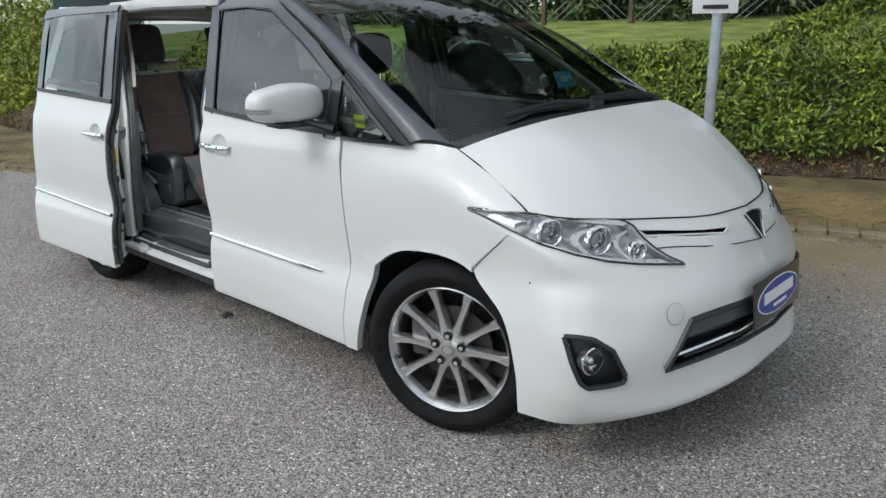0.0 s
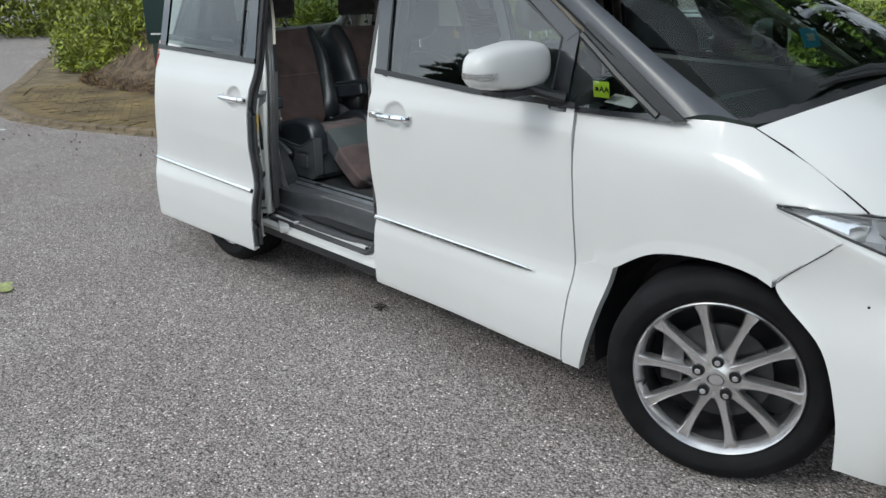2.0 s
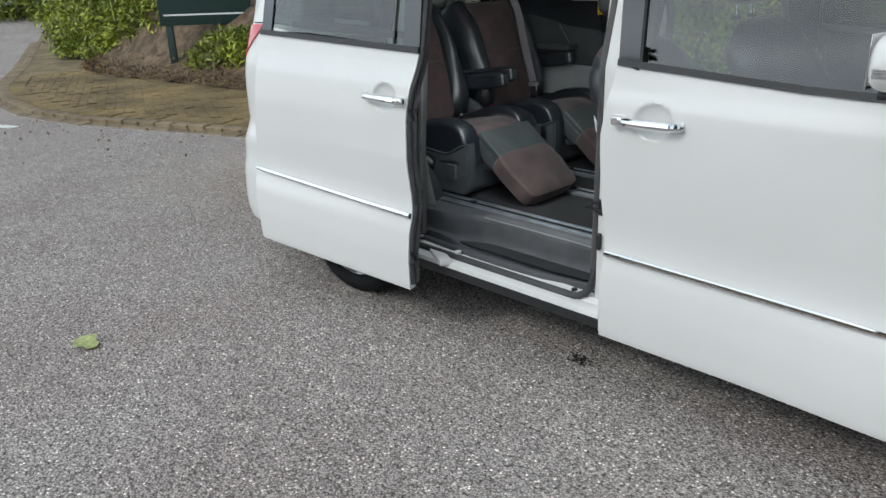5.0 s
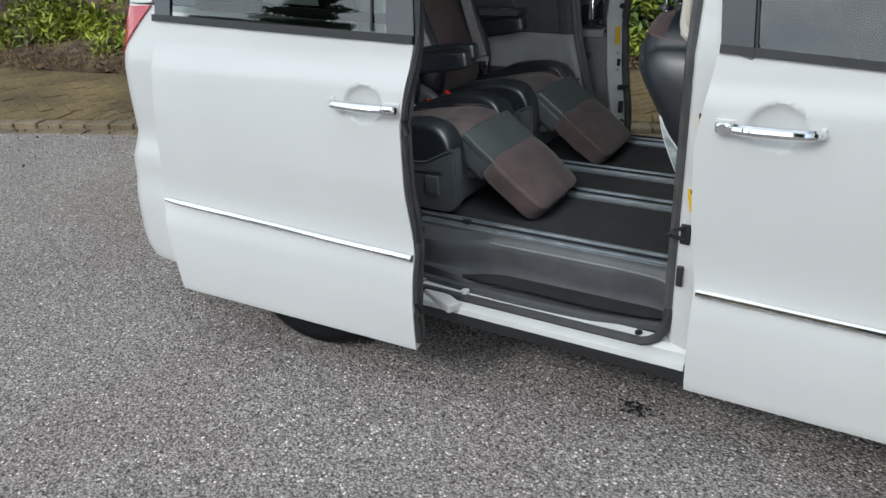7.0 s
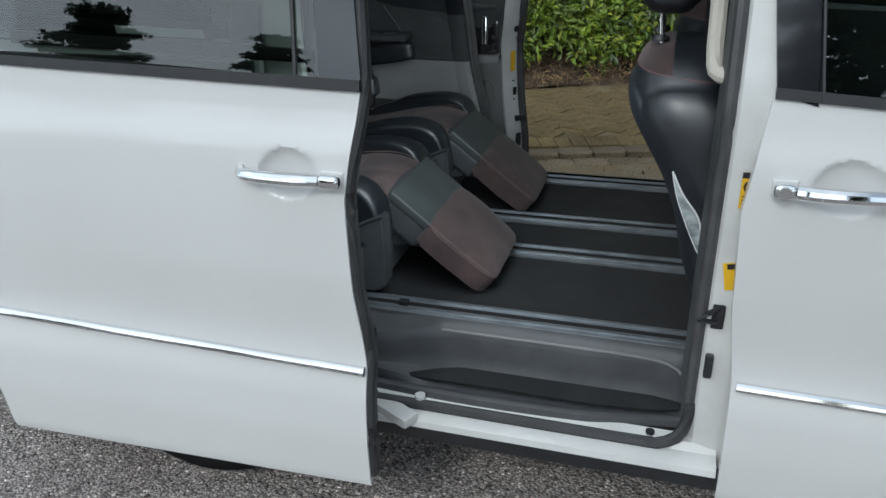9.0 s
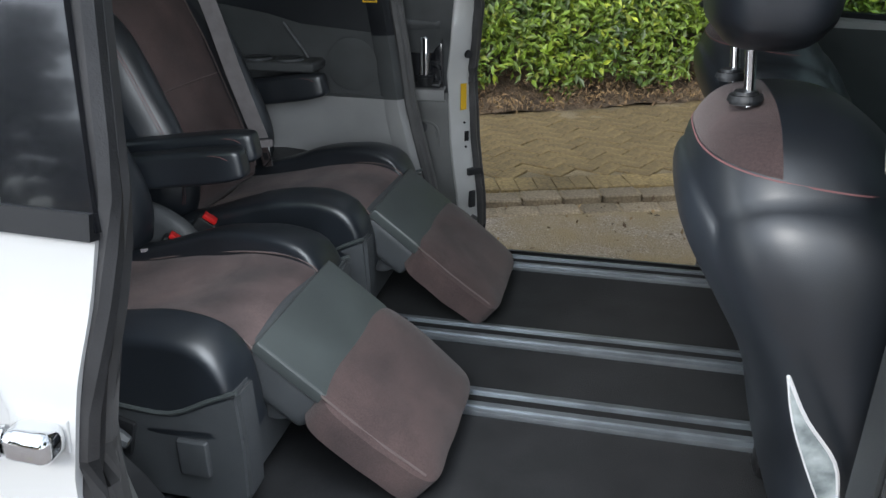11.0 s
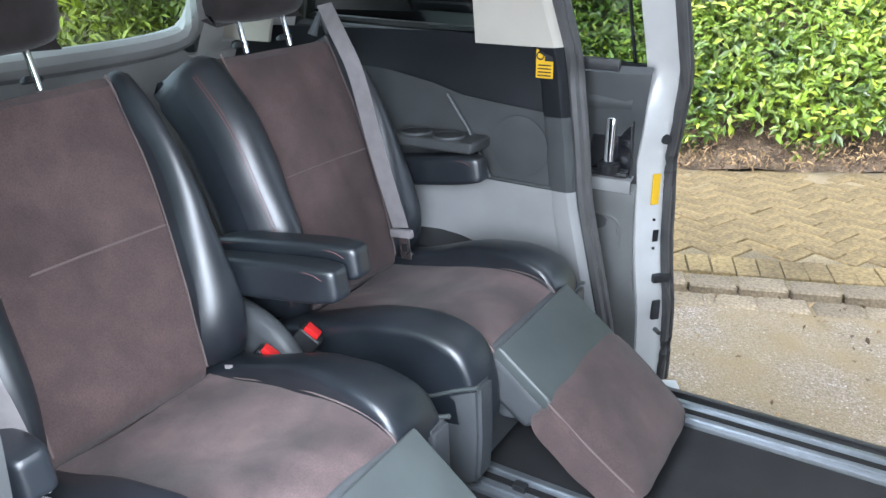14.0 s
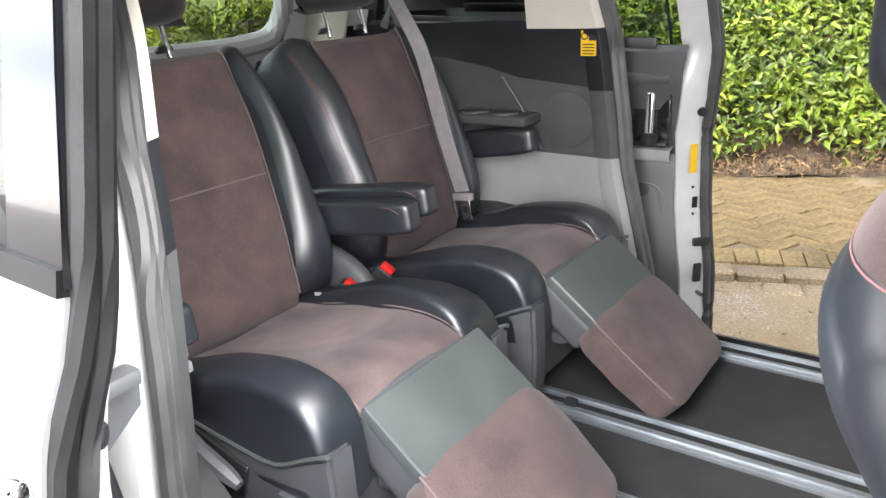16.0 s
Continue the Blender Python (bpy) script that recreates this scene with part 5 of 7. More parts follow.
def far_door(name, make, mat, label="", parent=None):
    """A piece of the far sliding door alone."""
    return part(name, shifted(mirrored(slid(make)()), LEFT_OUT), mat, parent or sliding_doors[1], label)


part("inner_trim", lean(slid(lambda: inner_trim(0.33, 1.17, -0.112, 0.30))()), TRIMDARK, sliding_doors[0], "dark grey inner door trim")
far_door("inner_trim", lambda: inner_trim(0.862, 1.17, -0.108), TRIMDARK, "dark grey inner door trim")
far_door("trim_roll", lambda: sweep([side_point(x, 1.085, -0.116) for x in (0.45, 0.8, 1.1, 1.235)], [0.016, 0.018, 0.018, 0.012], 10, 1.6), TRIMDARK)
far_door("lower_trim", lambda: inner_trim(0.33, 0.862, -0.116), DOORGREY, "mid grey lower door trim")
far_door("trim_ledge", lambda: thicken(grid([[side_point(x, z, o) for x in (0.45, 0.7, 0.95, 1.1, 1.20, 1.243)] for z, o in ((0.846, -0.118), (0.850, -0.136), (0.866, -0.140), (0.878, -0.136), (0.886, -0.112))]), 0.004), TRIMGREY, "pale ledge of the armrest")
POCKET = [(1.075, 0.775), (1.16, 0.778), (1.205, 0.77), (1.222, 0.74), (1.224, 0.66), (1.222, 0.61), (1.205, 0.582), (1.16, 0.576), (1.075, 0.58)]
far_door("storage_pocket", lambda: thicken(grid([[side_point(lerp_table([(0.576, 1.17), (0.61, 1.219), (0.74, 1.219), (0.778, 1.17)], z) * f + 1.05 * (1 - f), z, -0.1285 - 0.002 * math.sin(math.pi * f)) for f in [k / 8 for k in range(9)]] for z in [0.578 + 0.198 * k / 12 for k in range(13)]]), 0.004), TRIMDARK, "dark storage pocket in the door trim")
far_door("pocket_rim", lambda: sweep(curve_points([tuple(side_point(x, z, -0.128)) for x, z in POCKET], 50), 0.006, 8), DOORGREY)
far_door("pocket_lip", lambda: sweep([side_point(x, 0.592, -0.134) for x in (1.08, 1.15, 1.205)], 0.007, 8), DOORGREY)
HY = -half(1.178, 0.95)
far_door("handle_recess", lambda: box((0.115, 0.02, 0.160), pose(1.182, HY + 0.122, 0.970), 0.008), GLOSS, "gloss black handle recess")
far_door("recess_rim", lambda: sweep([V(x, HY + 0.131, z) for x, z in ((1.124, 0.892), (1.124, 1.048), (1.238, 1.050), (1.240, 0.892), (1.124, 0.892))], 0.0045, 8), TRIMDARK)
far_door("inner_handle", lambda: box((0.026, 0.026, 0.122), pose(1.184, HY + 0.142, 0.985, 4, 0, 0), 0.009, 4), CHROME, "upright chrome inner handle")
far_door("handle_cup", lambda: join(cyl(0.026, 0.03, 0.03, pose(1.184, HY + 0.142, 0.912), 20, 0.004), box((0.104, 0.03, 0.014), pose(1.182, HY + 0.134, 0.897), 0.005)), BLACK)


def on_edge(z, depth=0.07, lift=0.002, ry=0):
    """A place on the slanting white edge of the sliding door."""
    return pose(gap_x(GAP_B, z) - (depth - 0.043) + lift, -half(1.3, z) + depth + lift, z, 0, ry, 45)


both("edge_bolt", slid(lambda: cyl(0.014, 0.012, 0.012, on_edge(0.985, 0.062, 0.002, 90), 16, 0.002)), BLACK, sliding_doors, "black rubber buffer")
both("edge_label", slid(lambda: box((0.002, 0.022, 0.085), on_edge(0.85, 0.072))), YELLOW, sliding_doors, "yellow warning label")
both("edge_slot", slid(lambda: box((0.003, 0.016, 0.034), on_edge(0.72, 0.068), 0.001)), DARK, sliding_doors)
for z in (0.765, 0.685):
    both("edge_hole", slid(lambda: cyl(0.004, 0.004, 0.003, on_edge(z, 0.072, 0.001, 90), 10)), DARK, sliding_doors)
both("edge_bracket", slid(lambda: box((0.02, 0.05, 0.024), on_edge(0.60, 0.058), 0.004)), BLACK, sliding_doors, "black door bracket")
both("edge_latch", slid(lambda: box((0.012, 0.024, 0.06), on_edge(0.50, 0.072), 0.004)), BLACK, sliding_doors, "black door latch")
both("edge_pin", slid(lambda: cyl(0.007, 0.006, 0.03, on_edge(0.43, 0.07, 0.008, 90), 12)), STEEL, sliding_doors)

# rear side windows and pillars
both("rear_side_glass", lambda: pane([(-0.57, 1.235), (-0.2, 1.215), (0.225, 1.205)], [(-0.40, 1.535), (-0.1, 1.59), (0.22, 1.615)], -0.003, 24), REARGLASS, PAIR, "dark rear side window")
both("c_pillar", lambda: frame_piece([(0.215, 1.18), (0.285, 1.178)], [(0.205, 1.665), (0.275, 1.668)], 0.004), GLOSS, PAIR, "gloss black pillar")
both("side_glass_frame", lambda: join(frame_piece([(-0.62, 1.21), (0.225, 1.178)], [(-0.60, 1.235), (0.225, 1.208)], 0.003, 20), frame_piece([(-0.42, 1.53), (-0.1, 1.585), (0.225, 1.61)], [(-0.44, 1.62), (-0.1, 1.65), (0.225, 1.67)], 0.003, 20)), GLOSS, PAIR)
both("d_pillar", lambda: thicken(side_patch([(-0.84, 1.20), (-0.57, 1.21)], [(-0.62, 1.63), (-0.40, 1.64)], 8, 12, 0.001), -0.03), PAINT, PAIR)
both("roof_rail_moulding", lambda: sweep([V(x, -half(x, lerp_table(ROOF_EDGE, x)) - 0.004, lerp_table(ROOF_EDGE, x) - 0.006) for x in (-0.4, 0, 0.4, 0.8, 1.2, 1.6, 1.8)], 0.012, 6), GREYTRIM, PAIR)
both("tail_light", lambda: thicken(side_patch([(-0.84, 1.02), (-0.74, 1.10)], [(-0.82, 1.19), (-0.62, 1.20)], 10, 8, 0.008), -0.02), REDLENS, PAIR, "red tail light")


def tailgate(z0, z1, y_lim, n=16):
    rows = []
    for j in range(n):
        z = z0 + (z1 - z0) * j / (n - 1)
        x = lerp_table(REAR_X, z)
        rows.append([V(x + 0.06 * abs(k / 8) ** 4, CY + k / 8 * (y_lim + CY), z) for k in range(-8, 9)])
    return grid(rows)


part("tailgate", thicken(tailgate(0.55, 1.17, 0.70), 0.03), PAINT, car, "white tailgate")
part("rear_window", tailgate(1.17, 1.57, 0.56), TAILGLASS, car, "dark rear window")
for s in (-1, 1):
    part("tailgate_pillar", thicken(grid([[V(lerp_table(REAR_X, z) + 0.03, CY + s * (y + CY), z) for z in (1.17, 1.3, 1.45, 1.62)] for y in (0.56, 0.64, 0.70)]), 0.03), PAINT, car)
part("rear_bumper", thicken(tailgate(0.24, 0.56, 0.68), 0.03), PAINT, car, "white rear bumper")

# chrome side strips, handles, mirrors
both("side_strip", lambda: sweep([side_point(1.362 + (2.252 - 1.362) * k / 20, 0.531 - 0.014 * k / 20, 0.010) for k in range(21)], [0.011] * 18 + [0.010, 0.008, 0.004], 10, 1.0), CHROME, front_doors, "chrome side strip")
both("side_strip", slid(lambda: sweep([side_point(0.285 + (1.345 - 0.285) * k / 20, 0.557 - 0.024 * k / 20, 0.010) for k in range(21)], [0.007] + [0.011] * 20, 10)), CHROME, sliding_doors, "chrome side strip")


def pull_handle(xa, xb, z, keyhole):
    """A chrome pull handle whose fixed end is at xb."""
    L = xb - xa
    pts = curve_points([(xa, 0.006, z), (xa + 0.15 * L, 0.028, z + 0.002), (xa + 0.5 * L, 0.036, z + 0.002), (xa + 0.82 * L, 0.03, z), (xa + L, 0.018, z - 0.002)], 20)
    bm = sweep([side_point(p.x, p.z, p.y) for p in pts], [0.009, 0.011, 0.012] + [0.0135] * 10 + [0.014] * 7, 10, 1.0)
    if keyhole:
        e = side_point(xb - 0.03 * (1 if L > 0 else -1), z, 0.045)
        bm = join(bm, cyl(0.012, 0.012, 0.006, pose(*e, 90, 0, 0), 16))
    return bm


both("handle_shadow_gap", lambda: sweep([side_point(x, 0.978, 0.006) for x in (1.372, 1.384)], 0.016, 8), BLACK, front_doors)
h_front = both("door_handle", lambda: pull_handle(1.60, 1.412, 0.981, False), CHROME, front_doors, "chrome door handle")
h_slide = both("door_handle", slid(lambda: pull_handle(1.074, 1.262, 0.972, False)), CHROME, sliding_doors, "chrome door handle")


def pod(x0, x1, z, out, grow=0.0):
    """A rounded end pod of a handle, standing proud of the skin."""
    m = (x0 + x1) / 2
    return box((x1 - x0 + 2 * grow, out, 0.031 + 2 * grow), pose(m, -half(m, z) - out / 2 + 0.004, z, 0, 0, 0), min(0.0145, out * 0.45), 5)


both("handle_pod", slid(lambda: pod(1.262, 1.312, 0.969, 0.034)), CHROME, h_slide)
both("handle_gasket", slid(lambda: pod(1.262, 1.313, 0.969, 0.006, 0.001)), PAINT, h_slide)
both("handle_foot", slid(lambda: pod(1.07, 1.085, 0.973, 0.008, 0.0)), PAINT, h_slide)


def egg(c):
    """A point of the boxy mirror shell in the direction c."""
    c = c.normalized()
    q = (abs(c.x) ** 5 + abs(c.y) ** 5 + abs(c.z) ** 5) ** 0.2
    c = c / q * 0.62 + c * 0.38
    c.x = c.x * 0.085 if c.x > 0 else c.x * 0.05
    taper = 1 - 0.20 * max(0, -c.y)
    return V(c.x, c.y * 0.164, (c.z * 0.083 if c.z > 0 else c.z * 0.074) * taper + 0.004 * c.y)


def mirror_shell():
    bm = bmesh.new()
    bmesh.ops.create_uvsphere(bm, u_segments=44, v_segments=28, radius=1.0)
    for v in bm.verts:
        v.co = egg(v.co)
    return bm


def shell_strip(a0, a1, e0, e1, grow, n=16, m=5):
    """A strip on the mirror shell between two angles and two slopes."""
    rows = []
    for j in range(m):
        e = e0 + (e1 - e0) * j / (m - 1)
        rows.append([egg(V(math.cos(a), -math.sin(a), e)) * grow for a in [radians(a0 + (a1 - a0) * k / (n - 1)) for k in range(n)]])
    return grid(rows)


m_turn = pose(2.188, -0.912, 1.226, 0, 0, -8)
for s in (0, 1):
    shell = mirror_shell()
    bmesh.ops.transform(shell, matrix=m_turn, verts=shell.verts)
    mirror = part("wing_mirror", mirrored(shell) if s else shell, PAINT, car, "white wing mirror with a slim indicator")

    def placed(bm):
        bmesh.ops.transform(bm, matrix=m_turn, verts=bm.verts)
        return bm
    for name, bm, mat, lab in (
            ("foot", join(sweep([(2.23, -0.86, 1.16), (2.275, -0.82, 1.142), (2.325, -0.775, 1.125)], [0.032, 0.03, 0.04], 10, 0.55), box((0.12, 0.16, 0.02), pose(2.205, -0.90, 1.148, 0, 0, -8), 0.008)), BLACK, "black mirror foot"),
            ("indicator", placed(shell_strip(32, 112, -0.36, -0.04, 1.006)), SMOKE, "clear slim indicator"),
            ("indicator_bar", placed(shell_strip(36, 107, -0.16, -0.09, 1.012)), SILVER, ""),
            ("indicator_bar", placed(shell_strip(36, 107, -0.31, -0.24, 1.012)), SILVER, ""),
            ("indicator_lens", placed(shell_strip(31, 113, -0.37, -0.03, 1.022)), LENS, ""),
            ("mirror_glass", box((0.004, 0.22, 0.12), pose(2.136, -0.905, 1.226, 0, 0, -8), 0.002), CHROME, "mirror glass")):
        part(name, mirrored(bm) if s else bm, mat, mirror, lab)


# wipers
def wiper(x0, y0, x1, y1):
    def screen_z(x, y):
        return 1.187 - 0.05 * (abs(y) / 0.6) ** 3 + max(0, 3.10 - x) * 0.42 + 0.02
    a = sweep([(x0, y0, screen_z(x0, y0) + 0.01), ((x0 + x1) / 2, (y0 + y1) / 2, screen_z((x0 + x1) / 2, (y0 + y1) / 2) + 0.02), (x1, y1, screen_z(x1, y1) + 0.012)], [0.013, 0.01, 0.007], 8)
    d = V(x1 - x0, y1 - y0, 0).normalized()
    b = sweep([(x1 + d.x * t, y1 + d.y * t, screen_z(x1 + d.x * t, y1 + d.y * t) + 0.004) for t in (-0.44, -0.2, 0.0, 0.1)], 0.007, 6, 1.8)
    c = cyl(0.02, 0.016, 0.03, pose(x0, y0, screen_z(x0, y0)), 14)
    return join(a, b, c)


part("wiper", wiper(3.10, -0.10, 3.045, -0.46), BLACK, car, "black wiper arm and blade")
part("wiper", wiper(3.085, 0.46, 3.07, 0.06), BLACK, car, "black wiper arm and blade")


# ---------- wheels ----------
def wheel(x, y, flip, steer=0):
    out = pose(x, y, 0.341, 0, 0, steer) @ pose(0, 0, 0, -90 if flip else 90, 0, 0)     # local z points outward
    tyre = lathe([(0.249, -0.20), (0.275, -0.207), (0.315, -0.2), (0.335, -0.186), (0.3415, -0.165), (0.343, -0.13), (0.343, -0.06), (0.3415, -0.024), (0.335, -0.002), (0.322, 0.014), (0.300, 0.021), (0.294, 0.0225), (0.288, 0.021), (0.272, 0.016), (0.258, 0.006), (0.249, -0.010)], 84, out)
    w = part("wheel", tyre, TYRE, car, "black tyre on a ten-spoke alloy wheel")
    for k in (-0.055, -0.095, -0.135):
        part("tread_groove", lathe([(0.3432, k - 0.004), (0.344, k), (0.3432, k + 0.004)], 60, out), DARK, w)
    part("barrel", lathe([(0.226, -0.19), (0.223, -0.06), (0.228, -0.034)], 60, out), SHADED_METAL, w)
    part("rim", lathe([(0.226, -0.05), (0.2275, -0.034), (0.229, -0.027), (0.240, -0.013), (0.247, -0.007), (0.2505, -0.004), (0.2515, 0.003), (0.248, 0.006), (0.244, 0.002), (0.238, -0.010), (0.229, -0.022), (0.226, -0.036)], 84, out), ALLOY, w, "hyper silver alloy rim")
    spoke_rows = ((0.040, 0.0235, -0.010, 0.035), (0.062, 0.0215, -0.010, 0.038), (0.085, 0.016, -0.013, 0.04), (0.12, 0.0125, -0.018, 0.04), (0.165, 0.0125, -0.018, 0.036), (0.205, 0.0145, -0.012, 0.034), (0.228, 0.0195, -0.006, 0.03), (0.240, 0.0215, -0.008, 0.022))
    for k in range(10):
        turn_m = out @ pose(0, 0, 0, 0, 0, -2 + 36 * k)
        rows = []
        for r, hw, top, dep in spoke_rows:
            rows.append([turn_m @ V(r, q * hw, h) for q, h in ((-1.15, top - dep), (-1.05, top - 0.012), (-0.9, top - 0.002), (-0.78, top), (-0.68, top - 0.003), (0, top - 0.0045), (0.68, top - 0.003), (0.78, top), (0.9, top - 0.002), (1.05, top - 0.012), (1.15, top - dep))])
        part("spoke", fix_out(grid(rows)), ALLOY, w)
    part("hub", lathe([(0.078, -0.05), (0.078, -0.024), (0.070, -0.013), (0.040, -0.010), (0.034, -0.006), (0.0, -0.004)], 40, out), ALLOY, w)
    part("centre_cap", lathe([(0.031, -0.008), (0.030, -0.002), (0.0, -0.001)], 28, out), ALLOY, w, "silver centre cap with a plain ring mark")
    part("cap_mark", lathe([(0.0195, -0.0008), (0.0215, 0.0012), (0.0235, -0.0008)], 28, out @ Matrix.Diagonal((1.1, 0.85, 1, 1))), STEEL, w)
    for k in range(5):
        a = math.radians(90 + 72 * k)
        m = out @ pose(0.057 * math.cos(a), 0.057 * math.sin(a), -0.009)
        part("nut_seat", lathe([(0.018, 0.001), (0.0175, 0.0045), (0.0135, 0.002), (0.0, 0.002)], 20, m), DARK, w)
        part("wheel_nut", cyl(0.0115, 0.0095, 0.018, m @ pose(0, 0, 0.004), 6, 0.002), CHROME, w)
    part("brake_disc", lathe([(0.155, -0.085), (0.155, -0.07), (0.06, -0.07), (0.06, -0.05), (0.0, -0.05)], 48, out), SHADED_METAL, w)
    # added near-black disc, standing for the shade deep inside the wheel
    part("spoke_shade", lathe([(0.222, -0.13), (0.0, -0.135)], 36, out), DARK, w)
    part("brake_caliper", box((0.07, 0.16, 0.05), out @ pose(-0.14, 0.02, -0.075), 0.012), STEEL, w)
    part("valve", cyl(0.0045, 0.0035, 0.03, out @ pose(0.224 * math.cos(3.45), 0.224 * math.sin(3.45), -0.012), 8), BLACK, w)


for x, steer, out in ((2.952, 18, 0.80), (0.0, 0, 0.822)):
    wheel(x, -out, False, steer)
    wheel(x, out + 2 * CY, True, steer)
part("underbody", box((4.2, 1.4, 0.08), pose(1.45, CY, 0.25), 0.02), BLACK, car, "black underbody")
both("handle_pod", lambda: join(pod(1.366, 1.410, 0.980, 0.034), cyl(0.012, 0.012, 0.006, pose(1.386, -half(1.386, 0.98) - 0.031, 0.980, 90, 0, 0), 18)), CHROME, h_front)
both("handle_gasket", lambda: pod(1.366, 1.411, 0.980, 0.006, 0.001), PAINT, h_front)
both("handle_foot", lambda: pod(1.592, 1.604, 0.981, 0.008, 0.0), PAINT, h_front)
part("paint_chip", lathe([(0.004, 0.0006), (0.0, 0.001)], 7, on_nose(0.83, 0.52, 0.0)), INK, front_bumper)

# ---------- inside the car ----------
FLOOR = 0.462


def thin(f):
    """How far a cushion has narrowed at the share f of its length."""
    f = min(1, max(0, (f - 0.25) / 0.75))
    return f * f * (3 - 2 * f)


def bolster(profile, y_in, y_out, soft, fall, n=56):
    """A stuffed side roll: a closed side profile of (x, z) drawn across from y_in(x) to y_out, with rounded edges."""
    P = curve_points([(x, 0, z) for x, z in profile + profile[:1]], n + 1)[:-1]
    rows = []
    for f, inset in ((0.0, 1.0), (0.0, 0.6), (0.03, 0.3), (0.09, 0.09), (0.2, 0.0), (0.4, -0.12), (0.6, -0.12), (0.8, 0.0), (0.91, 0.12), (0.97, 0.36), (1.0, 0.66), (1.0, 1.0)):
        ring = []
        for i, p in enumerate(P):
            t = (P[(i + 1) % n] - P[i - 1]).normalized()
            q = p - V(-t.z, 0, t.x) * soft * inset
            ya = y_in(q.x)
            ring.append(V(q.x, ya + (y_out - ya) * f, q.z - fall * f * f * max(0, min(1, (q.z - 0.62) / 0.12))))
        rows.append(ring)
    bm = grid(rows, closed=True)
    bm.verts.ensure_lookup_table()
    for k in (0, len(rows) - 1):
        bm.faces.new([bm.verts[k * n + i] for i in range(n)])
    bmesh.ops.recalc_face_normals(bm, faces=bm.faces)
    return bm


def pad(path, y0, y1, thick, crown=0.0, edge=0.02, n=16, ny=11, blunt=0.45, drop=0.0, side=1, narrow=(0.0, 0.0)):
    """A stuffed pad whose face follows a side profile of (x, z); its back lies at thick behind the face.
    It falls away by drop towards the side named."""
    P = curve_points([(x, 0, z) for x, z in path], n)
    yc, hw = (y0 + y1) / 2, (y1 - y0) / 2
    rows = []
    for i, p in enumerate(P):
        t = (P[min(i + 1, n - 1)] - P[max(i - 1, 0)]).normalized()
        nr = V(-t.z, 0, t.x)
        e = min(i, n - 1 - i)
        cut = blunt * thick * (1 - min(1, e / 2.0)) ** 2
        ring = []
        for k in range(ny):
            s = math.sin(math.pi / 2 * (-1 + 2 * k / (ny - 1)))
            fall = drop * max(0, (s * side + 0.35) / 1.35) ** 2.4
            ring.append(V(p.x, yc + s * hw * (1 - narrow[s > 0] * thin(i / (n - 1))), p.z) + nr * (crown * (1 - s * s) - edge * abs(s) ** 5 - cut - fall))
        for k in range(ny):
            s = math.sin(math.pi / 2 * (1 - 2 * k / (ny - 1)))
            ring.append(V(p.x, yc + s * hw * (1 - narrow[s > 0] * thin(i / (n - 1))), p.z) - nr * (thick - edge * abs(s) ** 5 - cut))
        rows.append(ring)
    bm = grid(rows, closed=True)
    bm.verts.ensure_lookup_table()
    m = 2 * ny
    ends = [bm.verts[k] for k in range(m)], [bm.verts[(n - 1) * m + k] for k in range(m)]
    for ring in ends:
        mid = bm.verts.new(sum((v.co for v in ring), V(0, 0, 0)) / m)
        for k in range(m):
            bm.faces.new((ring[k], ring[(k + 1) % m], mid))
    bmesh.ops.recalc_face_normals(bm, faces=bm.faces)
    return bm


def pad_line(path, y, lift, n=30, i0=0, i1=None):
    """A line along a pad's profile at y, lifted off it by a little."""
    P = curve_points([(x, 0, z) for x, z in path], n)
    out = []
    for i, p in enumerate(P):
        t = (P[min(i + 1, n - 1)] - P[max(i - 1, 0)]).normalized()
        out.append(V(p.x, y, p.z) + V(-t.z, 0, t.x) * lift)
    return out[i0:i1]


def crumple(bm, size, scale, seed=0.0):
    bm.normal_update()
    for v in bm.verts:
        v.co += v.normal * size * noise.noise(v.co * scale + V(seed, 0, 0))
    return bm


def block(half_size, centre_x, z0, z1, cy, power=4.0, cuts=14):
    """A rounded block between two heights whose middle follows centre_x(z)."""
    bm = bmesh.new()
    bmesh.ops.create_cube(bm, size=2.0)
    bmesh.ops.subdivide_edges(bm, edges=bm.edges[:], cuts=cuts, use_grid_fill=True)
    for v in bm.verts:
        c = v.co
        q = (abs(c.x) ** power + abs(c.y) ** power + abs(c.z) ** (power * 1.6)) ** (1 / power)
        c = c / q
        z = (z0 + z1) / 2 + c.z * (z1 - z0) / 2
        v.co = V(centre_x(z) + c.x * half_size[0], cy + c.y * half_size[1], z)
    bmesh.ops.recalc_face_normals(bm, faces=bm.faces)
    return bm


